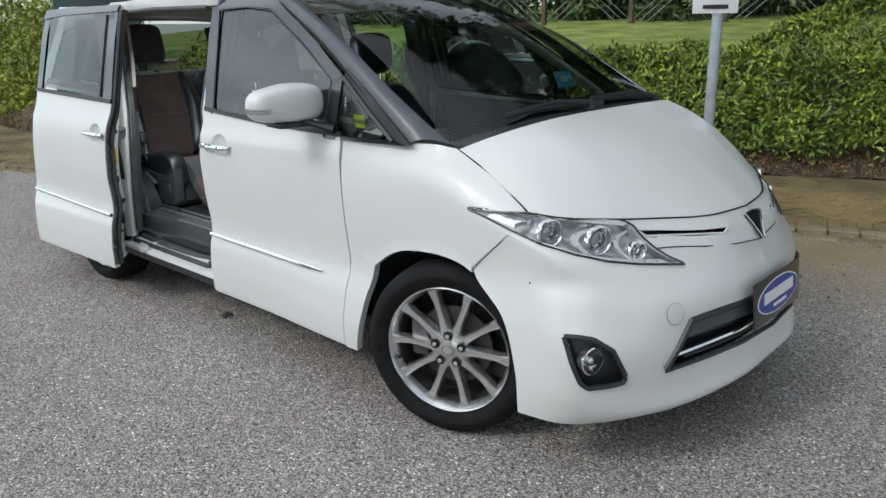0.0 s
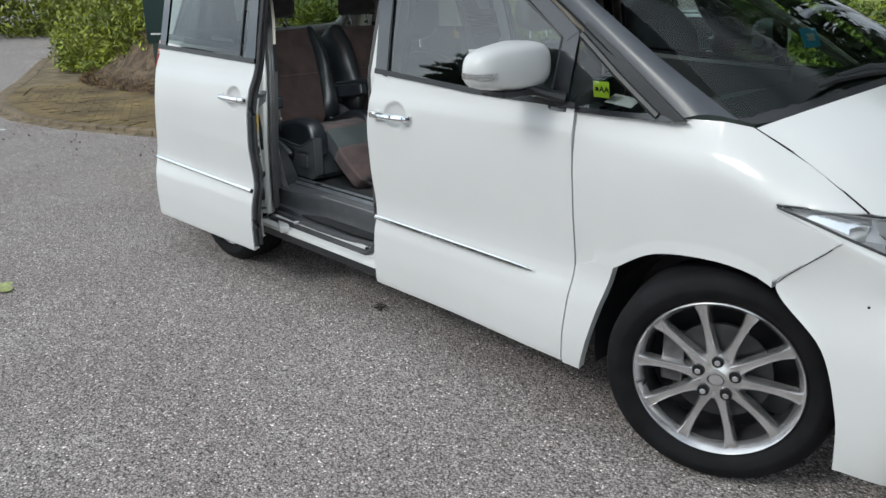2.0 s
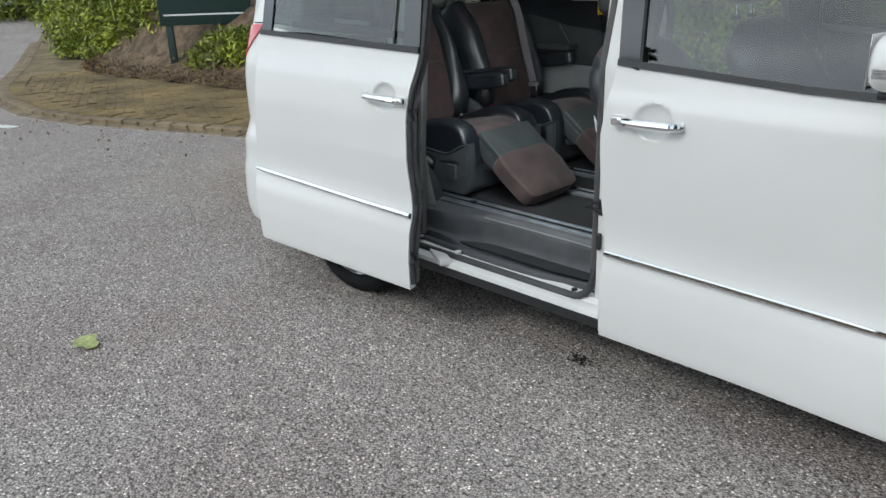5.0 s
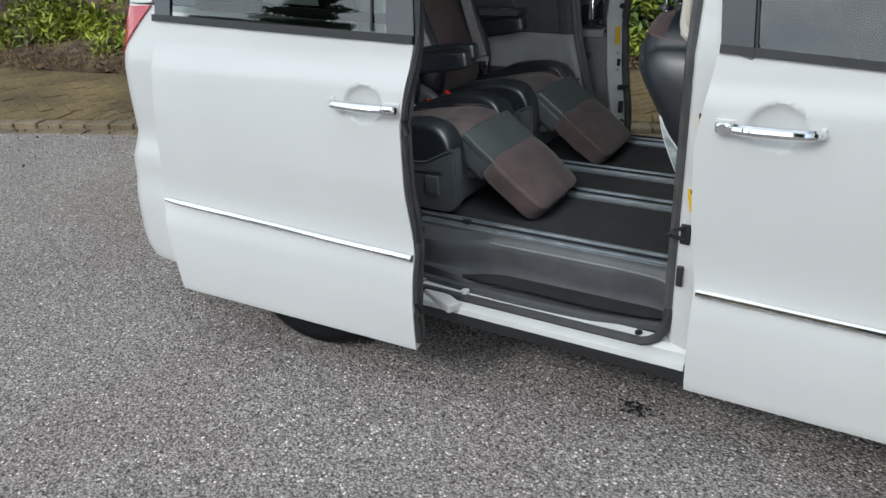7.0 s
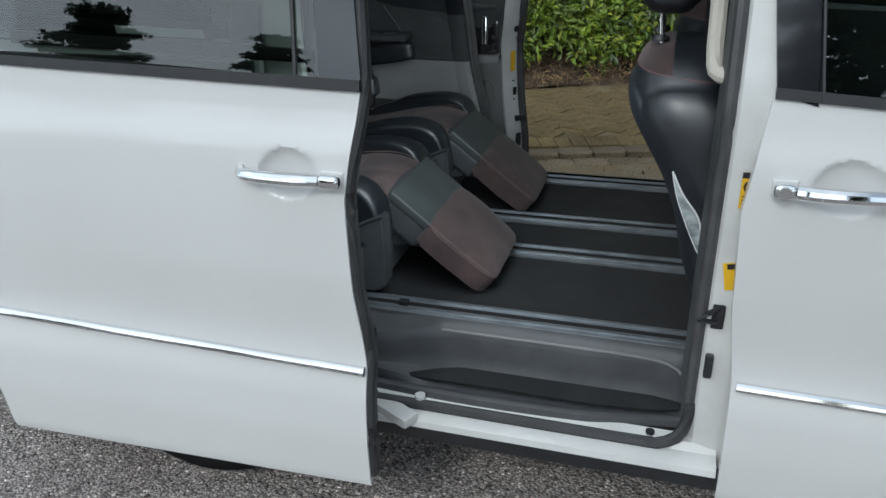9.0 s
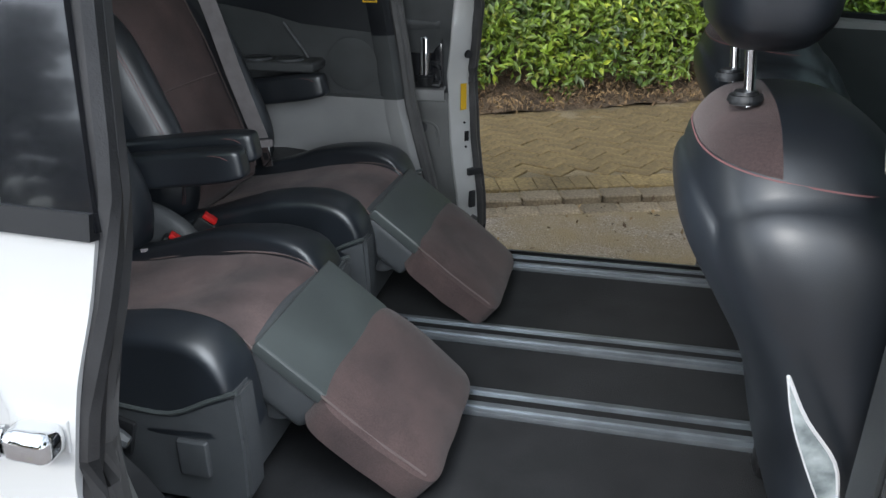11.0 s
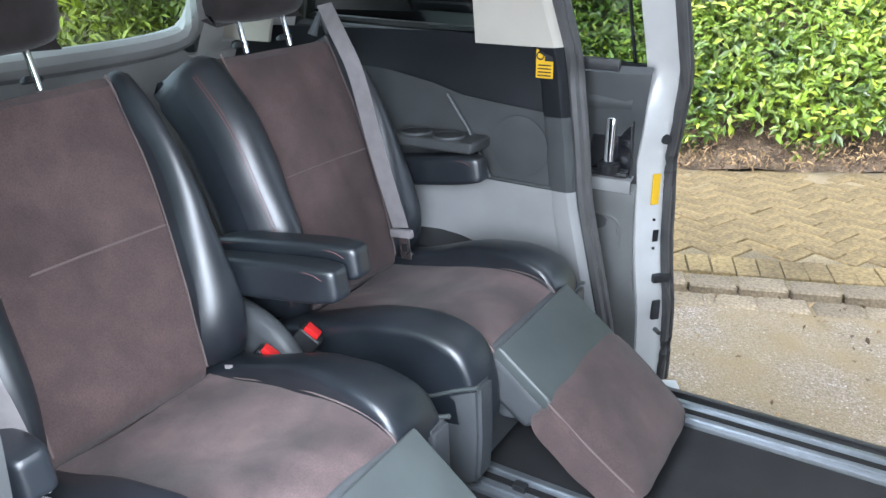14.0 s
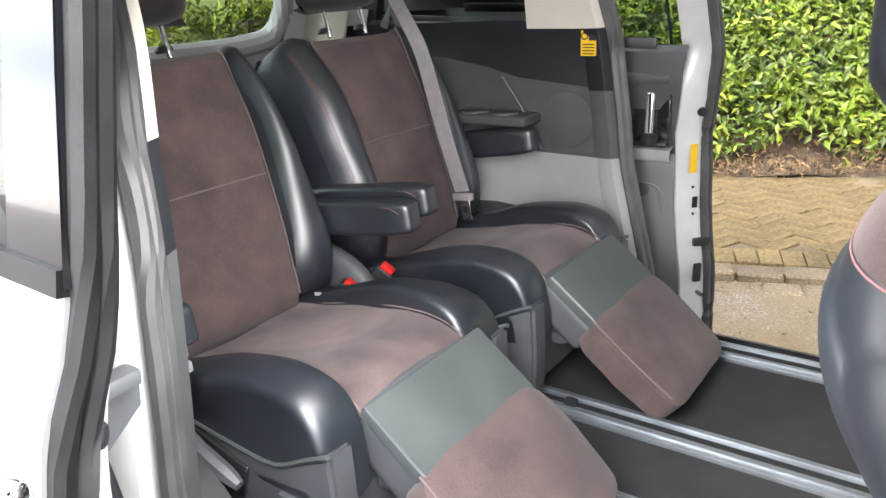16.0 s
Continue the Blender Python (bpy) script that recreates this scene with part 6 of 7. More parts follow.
def captain_seat(cy, label, outer):
    """A reclining captain seat with its leg rest out; outer is -1 or 1, the side of the wall."""
    seat = new("captain_seat")
    seat.parent = car
    tagged(seat, label=label)
    w = 0.176          # half the suede's width
    NARROW = (0.05, 0.25)
    cushion = [(-0.08, 0.69), (0.03, 0.705), (0.16, 0.735), (0.28, 0.757), (0.37, 0.762), (0.425, 0.742), (0.446, 0.70)]
    back = [(-0.262, 1.268), (-0.235, 1.235), (-0.18, 1.12), (-0.115, 0.98), (-0.06, 0.865), (-0.025, 0.77), (-0.005, 0.69)]
    part("seat_cushion", crumple(pad(cushion, cy - w, cy + w, 0.11, -0.010, 0.004, 34, 21, narrow=NARROW), 0.008, 8, cy), SUEDE_PALE, seat, "brown suede cushion, paler in patches")
    part("backrest", crumple(pad(back, cy - w + 0.03, cy + w + 0.03, 0.10, -0.012, 0.004, 30, 19, narrow=(-0.17, 0.34)), 0.006, 8, cy + 3), SUEDE, seat, "brown suede backrest")
    for s in (-1, 1):
        a, b = sorted((cy + s * (w - 0.002), cy + s * (w + 0.084)))
        slim = NARROW[s > 0]
        roll = [(-0.08, 0.60), (-0.085, 0.68), (-0.06, 0.706), (0.05, 0.738), (0.18, 0.782), (0.29, 0.799), (0.36, 0.795), (0.408, 0.774), (0.434, 0.732), (0.445, 0.68), (0.447, 0.63), (0.43, 0.606), (0.2, 0.60)]
        edge_y = lambda x: cy + s * (w * (1 - slim * thin((x + 0.08) / 0.545)) - 0.004)
        cushion_roll = part("cushion_bolster", crumple(bolster(roll, edge_y, cy + s * (w + 0.086), 0.020, 0.008 if s * outer > 0 or outer > 0 else 0.018), 0.003, 14, cy), LEATHER, seat, "black leather bolster")
        for e in (0.0, 0.007) if s * outer > 0 or outer > 0 else ():
            line = curve_points([(x, 0, z) for x, z in ((-0.04, 0.714), (0.05, 0.737), (0.18, 0.780), (0.29, 0.797), (0.36, 0.792), (0.405, 0.771), (0.431, 0.729), (0.442, 0.68), (0.444, 0.645))], 40)
            part("stitching", sweep([p + V(0, cy + s * (w + 0.068 - e), -0.0095 + 0.5 * e) for p in line], 0.0011, 4), STITCH, cushion_roll)
        a, b, slim = (cy - w - 0.086, cy - w + 0.034, (0.0, 0.5)) if s < 0 else (cy + w + 0.026, cy + w + 0.086, (-2.0, 0.0))
        side = [(-0.275, 1.262), (-0.225, 1.225), (-0.135, 1.12), (-0.075, 0.99), (-0.025, 0.87), (-0.012, 0.78), (-0.04, 0.69)]
        wing = part("backrest_bolster", crumple(pad(side, a, b, 0.13, 0.022, 0.012, 30, 15, 0.4, 0.035, s, slim), 0.003, 12, cy + s), LEATHER, seat, "black leather backrest bolster")
        for e in (0.0, 0.006):
            part("stitching", sweep(pad_line(side, cy + s * (w + 0.064 + e), 0.006 - e * 0.4, 30, 3, 27), 0.0008, 4), STITCH, wing)
    part("seam", sweep([(-0.128 + 0.004 * (k / 8) ** 2, cy + 0.012 + k * (w + 0.005) / 8, 0.985) for k in range(-8, 9)], 0.0025, 5), SEAM, seat)
    for s in (-1, 1):
        part("seam", sweep([p + V(0, 0.03 - 0.06 * (s > 0) * thin(k / 29) - 0.03 * (s < 0) * thin(k / 29), 0) for k, p in enumerate(pad_line(back, cy + s * (w - 0.004), 0.001, 30))][1:28], 0.0024, 5), SEAM, seat)
        part("seam", sweep([p + V(0, s * w * -NARROW[s > 0] * thin(k / 33), 0) for k, p in enumerate(pad_line(cushion, cy + s * (w - 0.003), 0.001, 34, 0, None))][6:32], 0.0024, 5), SEAM, seat)
    # base and side shells
    base = bmesh.new()
    bmesh.ops.create_cube(base, size=1.0, matrix=pose(0.17, cy, 0.565) @ Matrix.Diagonal((0.52, 0.44, 0.19, 1)))
    bmesh.ops.bevel(base, geom=base.edges[:], offset=0.03, segments=3, affect="EDGES")
    part("seat_base", base, SHELL, seat, "dark plastic seat base")
    for s in (-1, 1):
        prof = [(-0.12, 0.69), (0.10, 0.672), (0.27, 0.655), (0.335, 0.657), (0.40, 0.69), (0.452, 0.714), (0.456, 0.60), (0.452, 0.50), (0.42, 0.475), (-0.1, 0.48)]
        y0, y1 = cy + s * 0.205, cy + s * 0.262
        bm = bmesh.new()
        va = [bm.verts.new((x, y0, z)) for x, z in prof]
        vb = [bm.verts.new((x, y1, z)) for x, z in prof]
        bm.faces.new(va)
        bm.faces.new(vb[::-1])
        for k in range(len(prof)):
            bm.faces.new((va[k], va[(k + 1) % len(prof)], vb[(k + 1) % len(prof)], vb[k]))
        bmesh.ops.recalc_face_normals(bm, faces=bm.faces)
        bmesh.ops.bevel(bm, geom=bm.edges[:], offset=0.008, segments=2, affect="EDGES")
        part("side_shell", bm, SHELL, seat, "dark grey plastic side shell")
        part("shell_lip", sweep(curve_points([(-0.1, y1, 0.689), (0.10, y1, 0.673), (0.27, y1, 0.656), (0.335, y1, 0.658), (0.40, y1, 0.691), (0.450, y1, 0.713)], 22), 0.0045, 6), PANELGREY, seat)
    if outer < 0:
        part("lever_recess", box((0.17, 0.012, 0.07), pose(0.17, cy - 0.262, 0.617, 0, 16, 0), 0.005, 3), BLACK, seat)
        part("recline_lever", sweep(curve_points([(0.10, cy - 0.272, 0.655), (0.17, cy - 0.287, 0.640), (0.255, cy - 0.283, 0.600)], 12), [0.012, 0.013, 0.014, 0.015, 0.015, 0.015, 0.016, 0.016, 0.016, 0.016, 0.014, 0.01], 8), SHELL, seat, "grey recline lever")
        part("height_knob", box((0.055, 0.014, 0.07), pose(0.36, cy - 0.264, 0.575), 0.006, 3), SHELL, seat)
    # leg rest: vinyl panel, then a suede pad, sloping down to the front
    t = V(0.744 - 0.459, 0, 0.512 - 0.736).normalized()
    up = V(-t.z, 0, t.x)
    o = V(0.455, cy, 0.738)
    turn = Matrix(((t.x, 0, up.x, o.x), (0, 1, 0, o.y), (t.z, 0, up.z, o.z), (0, 0, 0, 1)))
    part("leg_rest_body", box((0.175, 0.322, 0.085), turn @ pose(0.052, 0, -0.062), 0.022, 4), SHELL, seat, "dark plastic leg rest body")
    part("leg_rest_panel", box((0.155, 0.335, 0.026), turn @ pose(0.06, 0, -0.012), 0.007, 3), PANELGREY, seat, "smooth grey leg rest panel")
    part("panel_edge", sweep([turn @ V(-0.012, -0.163, -0.001), turn @ V(0.118, -0.163, -0.001)], 0.0035, 6), PANELGREY, seat)
    foot = bmesh.new()
    bmesh.ops.create_cube(foot, size=2.0)
    bmesh.ops.subdivide_edges(foot, edges=foot.edges[:], cuts=15, use_grid_fill=True)
    for v in foot.verts:
        c = v.co.copy()
        q = (abs(c.x) ** 9 + abs(c.y) ** 9 + abs(c.z) ** 5) ** (1 / 9)
        k = (abs(c.x) ** 7 + abs(c.y) ** 7) ** (1 / 7)
        c = c / max(1.0, k if abs(c.z) < 0.99 else q)
        taper = 1 - 0.05 * max(0, c.x)
        v.co = turn @ V(0.245 + 0.1275 * c.x, -0.008 + 0.1825 * c.y * taper, -0.032 + 0.042 * c.z * (1 - 0.16 * max(abs(c.x), abs(c.y)) ** 4) + 0.008 * (1 - c.x ** 4) * (1 - c.y ** 4) * (1 if c.z > 0 else 0))
    part("leg_rest_pad", crumple(foot, 0.003, 14, cy), SUEDE, seat, "brown suede leg rest pad")
    ring = [turn @ V(x, y, 0.0035) for x, y in ((0.122, -0.176), (0.24, -0.178), (0.345, -0.170))]
    part("seam", sweep(curve_points([tuple(p) for p in ring], 12), 0.0025, 5), SEAM, seat)
    part("leg_rest_arm", join(cyl(0.062, 0.062, 0.27, turn @ pose(0.055, 0, -0.095, 90, 0, 0), 28, 0.006), box((0.12, 0.27, 0.07), turn @ pose(0.06, 0, -0.07), 0.01)), SHELL, seat, "dark plastic hinge cover")
    # head rest
    hr = part("head_rest", crumple(pad([(-0.30, 1.565), (-0.255, 1.545), (-0.222, 1.46), (-0.212, 1.38), (-0.23, 1.30)], cy - 0.135, cy + 0.135, 0.10, 0.012, 0.03, 18, 13), 0.002, 9), HEADCLOTH, seat, "black head rest on chrome posts")
    for s in (-1, 1):
        part("post", cyl(0.0065, 0.0065, 0.10, pose(-0.252, cy + s * 0.07, 1.295, 0, -14, 0), 12), CHROME, hr)
        part("post_collar", cyl(0.021, 0.016, 0.012, pose(-0.258, cy + s * 0.07, 1.264, 0, -14, 0), 16, 0.003), BLACK, hr)
    # arm rests
    for s in (-1, 1):
        yc = cy + s * (0.28 if s * outer < 0 else 0.305)
        lift = {(-1, -1): -0.015, (-1, 1): 0.0, (1, -1): 0.02, (1, 1): 0.035}[(outer, s)]
        x1 = 0.15 if (outer, s) == (1, 1) else 0.215
        zc = 0.878 + lift
        arm = block((0.19, 0.0325), lambda z: 0.0, -0.039, 0.039, 0.0, 5.0, 14)
        tilt = pose(x1 - 0.185, yc, zc, 0, -8, 0)
        bmesh.ops.transform(arm, matrix=tilt, verts=arm.verts)
        arm = part("arm_rest", arm, LEATHER, seat, "padded black leather arm rest")
        for q in (-1, 1):
            rim = curve_points([(-0.16, q * 0.0305, 0.028), (0.10, q * 0.0305, 0.028), (0.145, q * 0.030, 0.025), (0.166, q * 0.0285, 0.014)], 20)
            part("stitching", sweep([tilt @ p for p in rim], 0.0008, 4), STITCH, arm)
    part("back_shell", box((0.05, 0.44, 0.55), pose(-0.245, cy, 0.95, 0, -24, 0), 0.02, 3), SHELL, seat)
    # label loops at the cushion's root
    part("anchor_label", box((0.015, 0.002, 0.008), pose(0.01, cy + w - 0.002, 0.724, 0, 0, 30)), BELT, seat, "small grey anchor label")
    return seat


captain_seat(-0.245, "black leather and brown suede captain seat, leg rest raised", -1)
captain_seat(0.38, "black leather and brown suede captain seat beside the far wall", 1)

# buckles between the seats
for x, y, z, a in ((0.076, 0.096, 0.741, 20), (0.036, 0.012, 0.722, 25)):
    b = part("buckle", box((0.055, 0.032, 0.055), pose(x - 0.02, y, z - 0.03, 0, 40, a), 0.008, 3), BLACK, car, "black belt buckle with a red button")
    part("button", box((0.034, 0.024, 0.012), pose(x + 0.002, y, z + 0.0, 0, 40, a), 0.003), RED, b, "red release button")
    part("stalk", sweep([(x - 0.03, y, z - 0.05), (x - 0.08, y, z - 0.14)], 0.014, 8), BLACK, b)
part("buckle_cover", pad([(-0.16, 0.79), (-0.05, 0.775), (0.03, 0.735), (0.08, 0.67), (0.10, 0.62)], 0.03, 0.085, 0.16, 0.01, 0.02, 14, 9), SHELL, car, "moulded plastic cover between the seats")

# belts
def ribbon(pts, width, across):
    P = curve_points(pts, 20)
    a = Vector(across).normalized() * width / 2
    return thicken(grid([[p - a for p in P], [p + a for p in P]]), 0.0015)


for s in (1, -1):
    if s > 0:
        pts, low = [(-0.22, 0.56, 1.33), (-0.135, 0.505, 1.265), (-0.088, 0.50, 1.183), (-0.038, 0.50, 1.005), (0.022, 0.50, 0.82)], V(0.024, 0.50, 0.805)
    else:
        pts, low = [(-0.03, -0.64, 1.36), (0.085, -0.565, 1.118), (0.125, -0.535, 0.931), (0.125, -0.522, 0.80)], V(0.125, -0.52, 0.785)
    belt = part("seat_belt", ribbon(pts, 0.052, (0.98, -0.1 * s, 0.2) if s > 0 else (0.75, 0.6, 0.1)), BELT, car, "grey webbing seat belt hanging beside the seat")
    part("tongue_grip", box((0.068, 0.016, 0.022), pose(*low, 0, -8, -6 * s), 0.006, 2), BELT, belt)
    part("tongue", box((0.032, 0.004, 0.06), pose(*(low + V(0.010, -0.002, -0.035)), 0, -8, -6 * s), 0.0015), CHROME, belt, "steel belt tongue")
    part("tongue_slot", box((0.016, 0.006, 0.02), pose(*(low + V(0.010, -0.002, -0.035)), 0, -8, -6 * s)), DARK, belt)
    part("shoulder_guide", sweep([(-0.30, 0.60 * s, 1.25), (-0.285, 0.615 * s, 1.30), (-0.27, 0.635 * s, 1.25)], 0.013, 8), SHELL, belt)

# floor, rails and steps
part("cabin_floor", box((2.2, 1.20, 0.05), pose(0.30, CY, FLOOR - 0.03), 0.004), CARPET, car, "black carpet floor")
part("front_floor", box((1.3, 1.28, 0.04), pose(2.05, CY, 0.40), 0.004), CARPET, car)
for y in (-0.535, -0.095, 0.18, 0.605):
    rail = part("seat_rail", box((1.96, 0.088, 0.014), pose(0.34, y, FLOOR - 0.001), 0.003), RAIL, car, "long grey metal seat rail let into the floor")
    part("rail_slot", box((1.95, 0.016, 0.004), pose(0.34, y, FLOOR + 0.006)), DARK, rail)
    for q in (-0.026, 0.026):
        part("rail_rib", box((1.95, 0.007, 0.006), pose(0.34, y + q, FLOOR + 0.008), 0.002), RAIL, rail)
    part("rail_stop", box((0.028, 0.02, 0.016), pose(0.515, y - 0.005, FLOOR + 0.012), 0.004), BLACK, rail)


def step_depth(x):
    """How far the well is sunk at x: none behind the seat, full beside the doorway, rising again at the front."""
    a = min(1, max(0, (x - 0.44) / 0.26))
    b = min(1, max(0, (1.30 - x) / 0.06))
    return (a * a * (3 - 2 * a)) * (b * (2 - b))


def step_pan():
    prof = [(0.575, 0.466), (0.592, 0.463), (0.600, 0.455), (0.605, 0.447), (0.611, 0.440), (0.614, 0.425), (0.617, 0.385), (0.620, 0.354), (0.628, 0.340), (0.660, 0.334), (0.708, 0.334), (0.716, 0.337), (0.724, 0.345), (0.734, 0.347), (0.744, 0.343), (0.748, 0.326)]
    rows = []
    for i in range(72):
        x = 0.34 + 0.96 * i / 71
        d = step_depth(x)
        row = []
        for y, z in prof:
            if y < 0.60:
                row.append(V(x, -y, z))
            elif y < 0.715:      # the back wall swings out towards the rear seat
                yy = y + (1 - d) * (0.715 - y) * 0.75
                row.append(V(x, -yy, z + (1 - d) * max(0, 0.40 - z) * 0.55))
            else:
                wave = 0.010 * math.sin((x - 0.5) * 5.2)
                row.append(V(x, -(y + wave - 0.03 * max(0, (x - 1.05) / 0.25)), z))
        rows.append(row)
    return grid(rows)


def step_mat():
    low = resample([(0.585, -0.702, 0), (0.80, -0.699, 0), (1.05, -0.703, 0), (1.20, -0.690, 0), (1.262, -0.672, 0)], 30)
    high = resample([(0.575, -0.692, 0), (0.64, -0.655, 0), (0.70, -0.632, 0), (1.20, -0.632, 0), (1.266, -0.646, 0)], 30)
    return thicken(grid([[V(*(p.lerp(q, k / 4).xy), 0.344 + 0.003 * (k in (1, 2, 3))) for p, q in zip(low, high)] for k in range(5)]), 0.006)


both("step_pan", step_pan, STEPVINYL, PAIR, "grey moulded step inside the door")
# ridge of the step, coloured pale as if it caught the light
both("step_lip", lambda: sweep(curve_points([(0.36, -0.606, 0.452), (0.46, -0.609, 0.446), (0.60, -0.611, 0.446), (0.9, -0.611, 0.446), (1.15, -0.612, 0.444), (1.24, -0.620, 0.434), (1.278, -0.645, 0.40), (1.286, -0.68, 0.36)], 40), 0.0045, 8), STEP_HIGHLIGHT, PAIR)
for k in range(5):
    both("step_rib", lambda: sweep([(0.36, -0.585 - 0.004 * k, 0.4665 - 0.002 * k), (0.56 - 0.03 * k, -0.585 - 0.004 * k, 0.4665 - 0.002 * k)], 0.0016, 5), STEPVINYL, PAIR)
both("step_mat", step_mat, CARPET, PAIR, "black step mat")
both("sill", lambda: thicken(grid([[V(x, -y, z) for x in [0.33 + 1.02 * k / 20 for k in range(21)]] for y, z in ((0.735, 0.326), (0.762, 0.322), (0.776, 0.306), (0.806, 0.304), (0.820, 0.299), (0.823, 0.285))]), 0.004), PAINT_IN, PAIR, "white painted door sill")
both("sill_seal", lambda: sweep(curve_points([(0.40, -0.775, 0.318), (0.8, -0.776, 0.318), (1.17, -0.776, 0.317), (1.225, -0.775, 0.321), (1.262, -0.768, 0.342), (1.278, -0.757, 0.385), (1.280, -0.75, 0.43)], 40), 0.014, 8), RUBBER, PAIR, "black sill seal")
both("sill_skirt", lambda: box((1.1, 0.03, 0.045), pose(0.85, -0.804, 0.2635), 0.008), BLACK, PAIR)
both("sill_bolt", lambda: cyl(0.011, 0.011, 0.012, pose(1.20, -0.752, 0.327), 10), BLACK, PAIR)
both("slide_arm", lambda: join(box((0.16, 0.05, 0.028), pose(0.56, -0.80, 0.31, 0, 0, -28), 0.008), cyl(0.014, 0.014, 0.03, pose(0.63, -0.765, 0.325), 12)), PAINT_IN, PAIR, "white lower hinge arm of the sliding door")

# B pillars
both("b_pillar", lambda: thicken(grid([[V(x, -y + (0.0 if z < 1.13 else 0.27 * (z - 1.13)), z) for z in [0.27 + 1.38 * k / 24 for k in range(25)]] for x, y in ((1.27, 0.70), (1.278, 0.742), (1.295, 0.762), (1.33, 0.768), (1.36, 0.77), (1.372, 0.72))]), 0.006), PAINT_IN, PAIR, "white painted door pillar")
both("b_pillar_seal", lambda: sweep([(1.278, -0.748 + (0 if z < 1.13 else 0.27 * (z - 1.13)), z) for z in [0.36 + 1.27 * k / 24 for k in range(25)]], 0.014, 8), SEAL, PAIR, "grey rubber door seal")
both("b_pillar_trim", lambda: thicken(grid([[V(x, -y + (0 if z < 1.13 else 0.25 * (z - 1.13)), z) for z in [0.44 + 1.19 * k / 16 for k in range(17)]] for x, y in ((1.27, 0.73), (1.262, 0.69), (1.30, 0.665), (1.40, 0.66))]), 0.006), TRIMDARK, PAIR, "dark inner pillar trim")
both("door_striker", lambda: join(box((0.026, 0.006, 0.058), pose(1.31, -0.77, 0.668), 0.004), sweep([(1.308, -0.772, 0.688), (1.285, -0.80, 0.688), (1.27, -0.80, 0.672), (1.29, -0.78, 0.66), (1.308, -0.772, 0.655)], 0.006, 8)), BLACK, PAIR, "black door striker")
both("door_check", lambda: box((0.018, 0.014, 0.06), pose(1.305, -0.772, 0.545), 0.006, 3), BLACK, PAIR)
lab = part("pillar_label", box((0.034, 0.001, 0.075), pose(1.333, -0.7705, 0.955)), YELLOW, car, "yellow warning label with black print")
part("label_head", box((0.034, 0.001, 0.012), pose(1.333, -0.7712, 0.987)), INK, lab)
part("label_ring", lathe([(0.009, 0), (0.0115, 0.0008), (0.013, 0)], 20, pose(1.333, -0.7712, 0.963, 90, 0, 0)), INK, lab)
for k in range(3):
    part("print_bar", box((0.026, 0.0008, 0.003), pose(1.333, -0.7712, 0.943 - 0.008 * k)), INK, lab)
lab = part("pillar_label", box((0.026, 0.001, 0.062), pose(1.322, -0.769, 0.765, 0, -10, 0)), YELLOW, car, "yellow warning label with black print")
part("label_head", box((0.026, 0.001, 0.012), pose(1.326, -0.7697, 0.789, 0, -10, 0)), INK, lab)
both("grab_handle", lambda: sweep(curve_points([(1.29, -0.665, 1.44), (1.262, -0.64, 1.43), (1.24, -0.632, 1.36), (1.24, -0.65, 1.25), (1.245, -0.675, 1.17), (1.27, -0.69, 1.16)], 24), 0.017, 10), BEIGE, PAIR, "beige grab handle on the pillar")

# rear side walls, seen beside the seats
def wall_patch(x_z_low, x_z_high, y, n=16, m=8, bulge=0.0):
    a, b = resample([(x, 0, z) for x, z in x_z_low], n), resample([(x, 0, z) for x, z in x_z_high], n)
    return grid([[V(p.lerp(q, j / (m - 1)).x, -(y + bulge * math.sin(math.pi * j / (m - 1))), p.lerp(q, j / (m - 1)).z) for p, q in zip(a, b)] for j in range(m)])


both("lower_wall_trim", lambda: wall_patch([(-0.85, 0.46), (0.41, 0.46)], [(-0.85, 0.90), (0.322, 0.885)], 0.66, 16, 10, 0.012), TRIMGREY, PAIR, "pale grey lower wall trim")
both("trim_line", lambda: sweep([(-0.6, -0.664, 0.898), (0.1, -0.664, 0.892), (0.352, -0.667, 0.887)], 0.006, 6), TRIMDARK, PAIR)
both("speaker_panel", lambda: wall_patch([(-0.5, 0.905), (0.322, 0.888)], [(-0.5, 1.16), (-0.2, 1.15), (-0.05, 1.125), (0.05, 1.098), (0.30, 1.075)], 0.668, 24, 8, 0.008), TRIMDARK, PAIR, "dark grey speaker panel")
both("speaker_cloth", lambda: lathe([(0.078, 0.0), (0.07, 0.0006), (0.0, 0.0008)], 36, pose(0.21, -0.6615, 0.985, -90, 0, 0)), TRIMDARK, PAIR)
both("panel_rib", lambda: sweep([(0.0, -0.662, 1.10), (0.06, -0.661, 1.02), (0.13, -0.661, 0.895)], 0.005, 6), SHELL, PAIR)
both("cup_holder", lambda: join(*[lathe([(0.036, 0.004), (0.041, 0.006), (0.044, 0.0)], 28, pose(x, -0.62, 1.0)) for x in (-0.07, 0.03)]), SHELL, PAIR, "moulded cup holder")
both("cup_ledge", lambda: box((0.26, 0.11, 0.03), pose(-0.01, -0.63, 0.985), 0.012, 3), TRIMDARK, PAIR)
both("waist_trim", lambda: wall_patch([(-0.85, 1.10), (0.0, 1.10), (0.302, 1.07)], [(-0.85, 1.24), (0.0, 1.255), (0.275, 1.245)], 0.68, 18, 6, 0.01), WAIST, PAIR, "black waist trim below the window")
both("d_pillar_trim", lambda: thicken(grid([[V(x, -(0.66 - 0.15 * (z - 1.2)), z) for x in (-0.82 + 0.5 * max(0, z - 1.2), -0.6 + 0.42 * max(0, z - 1.2))] for z in (1.2, 1.3, 1.4, 1.5, 1.62)]), 0.01), BEIGE, PAIR, "beige pillar trim")
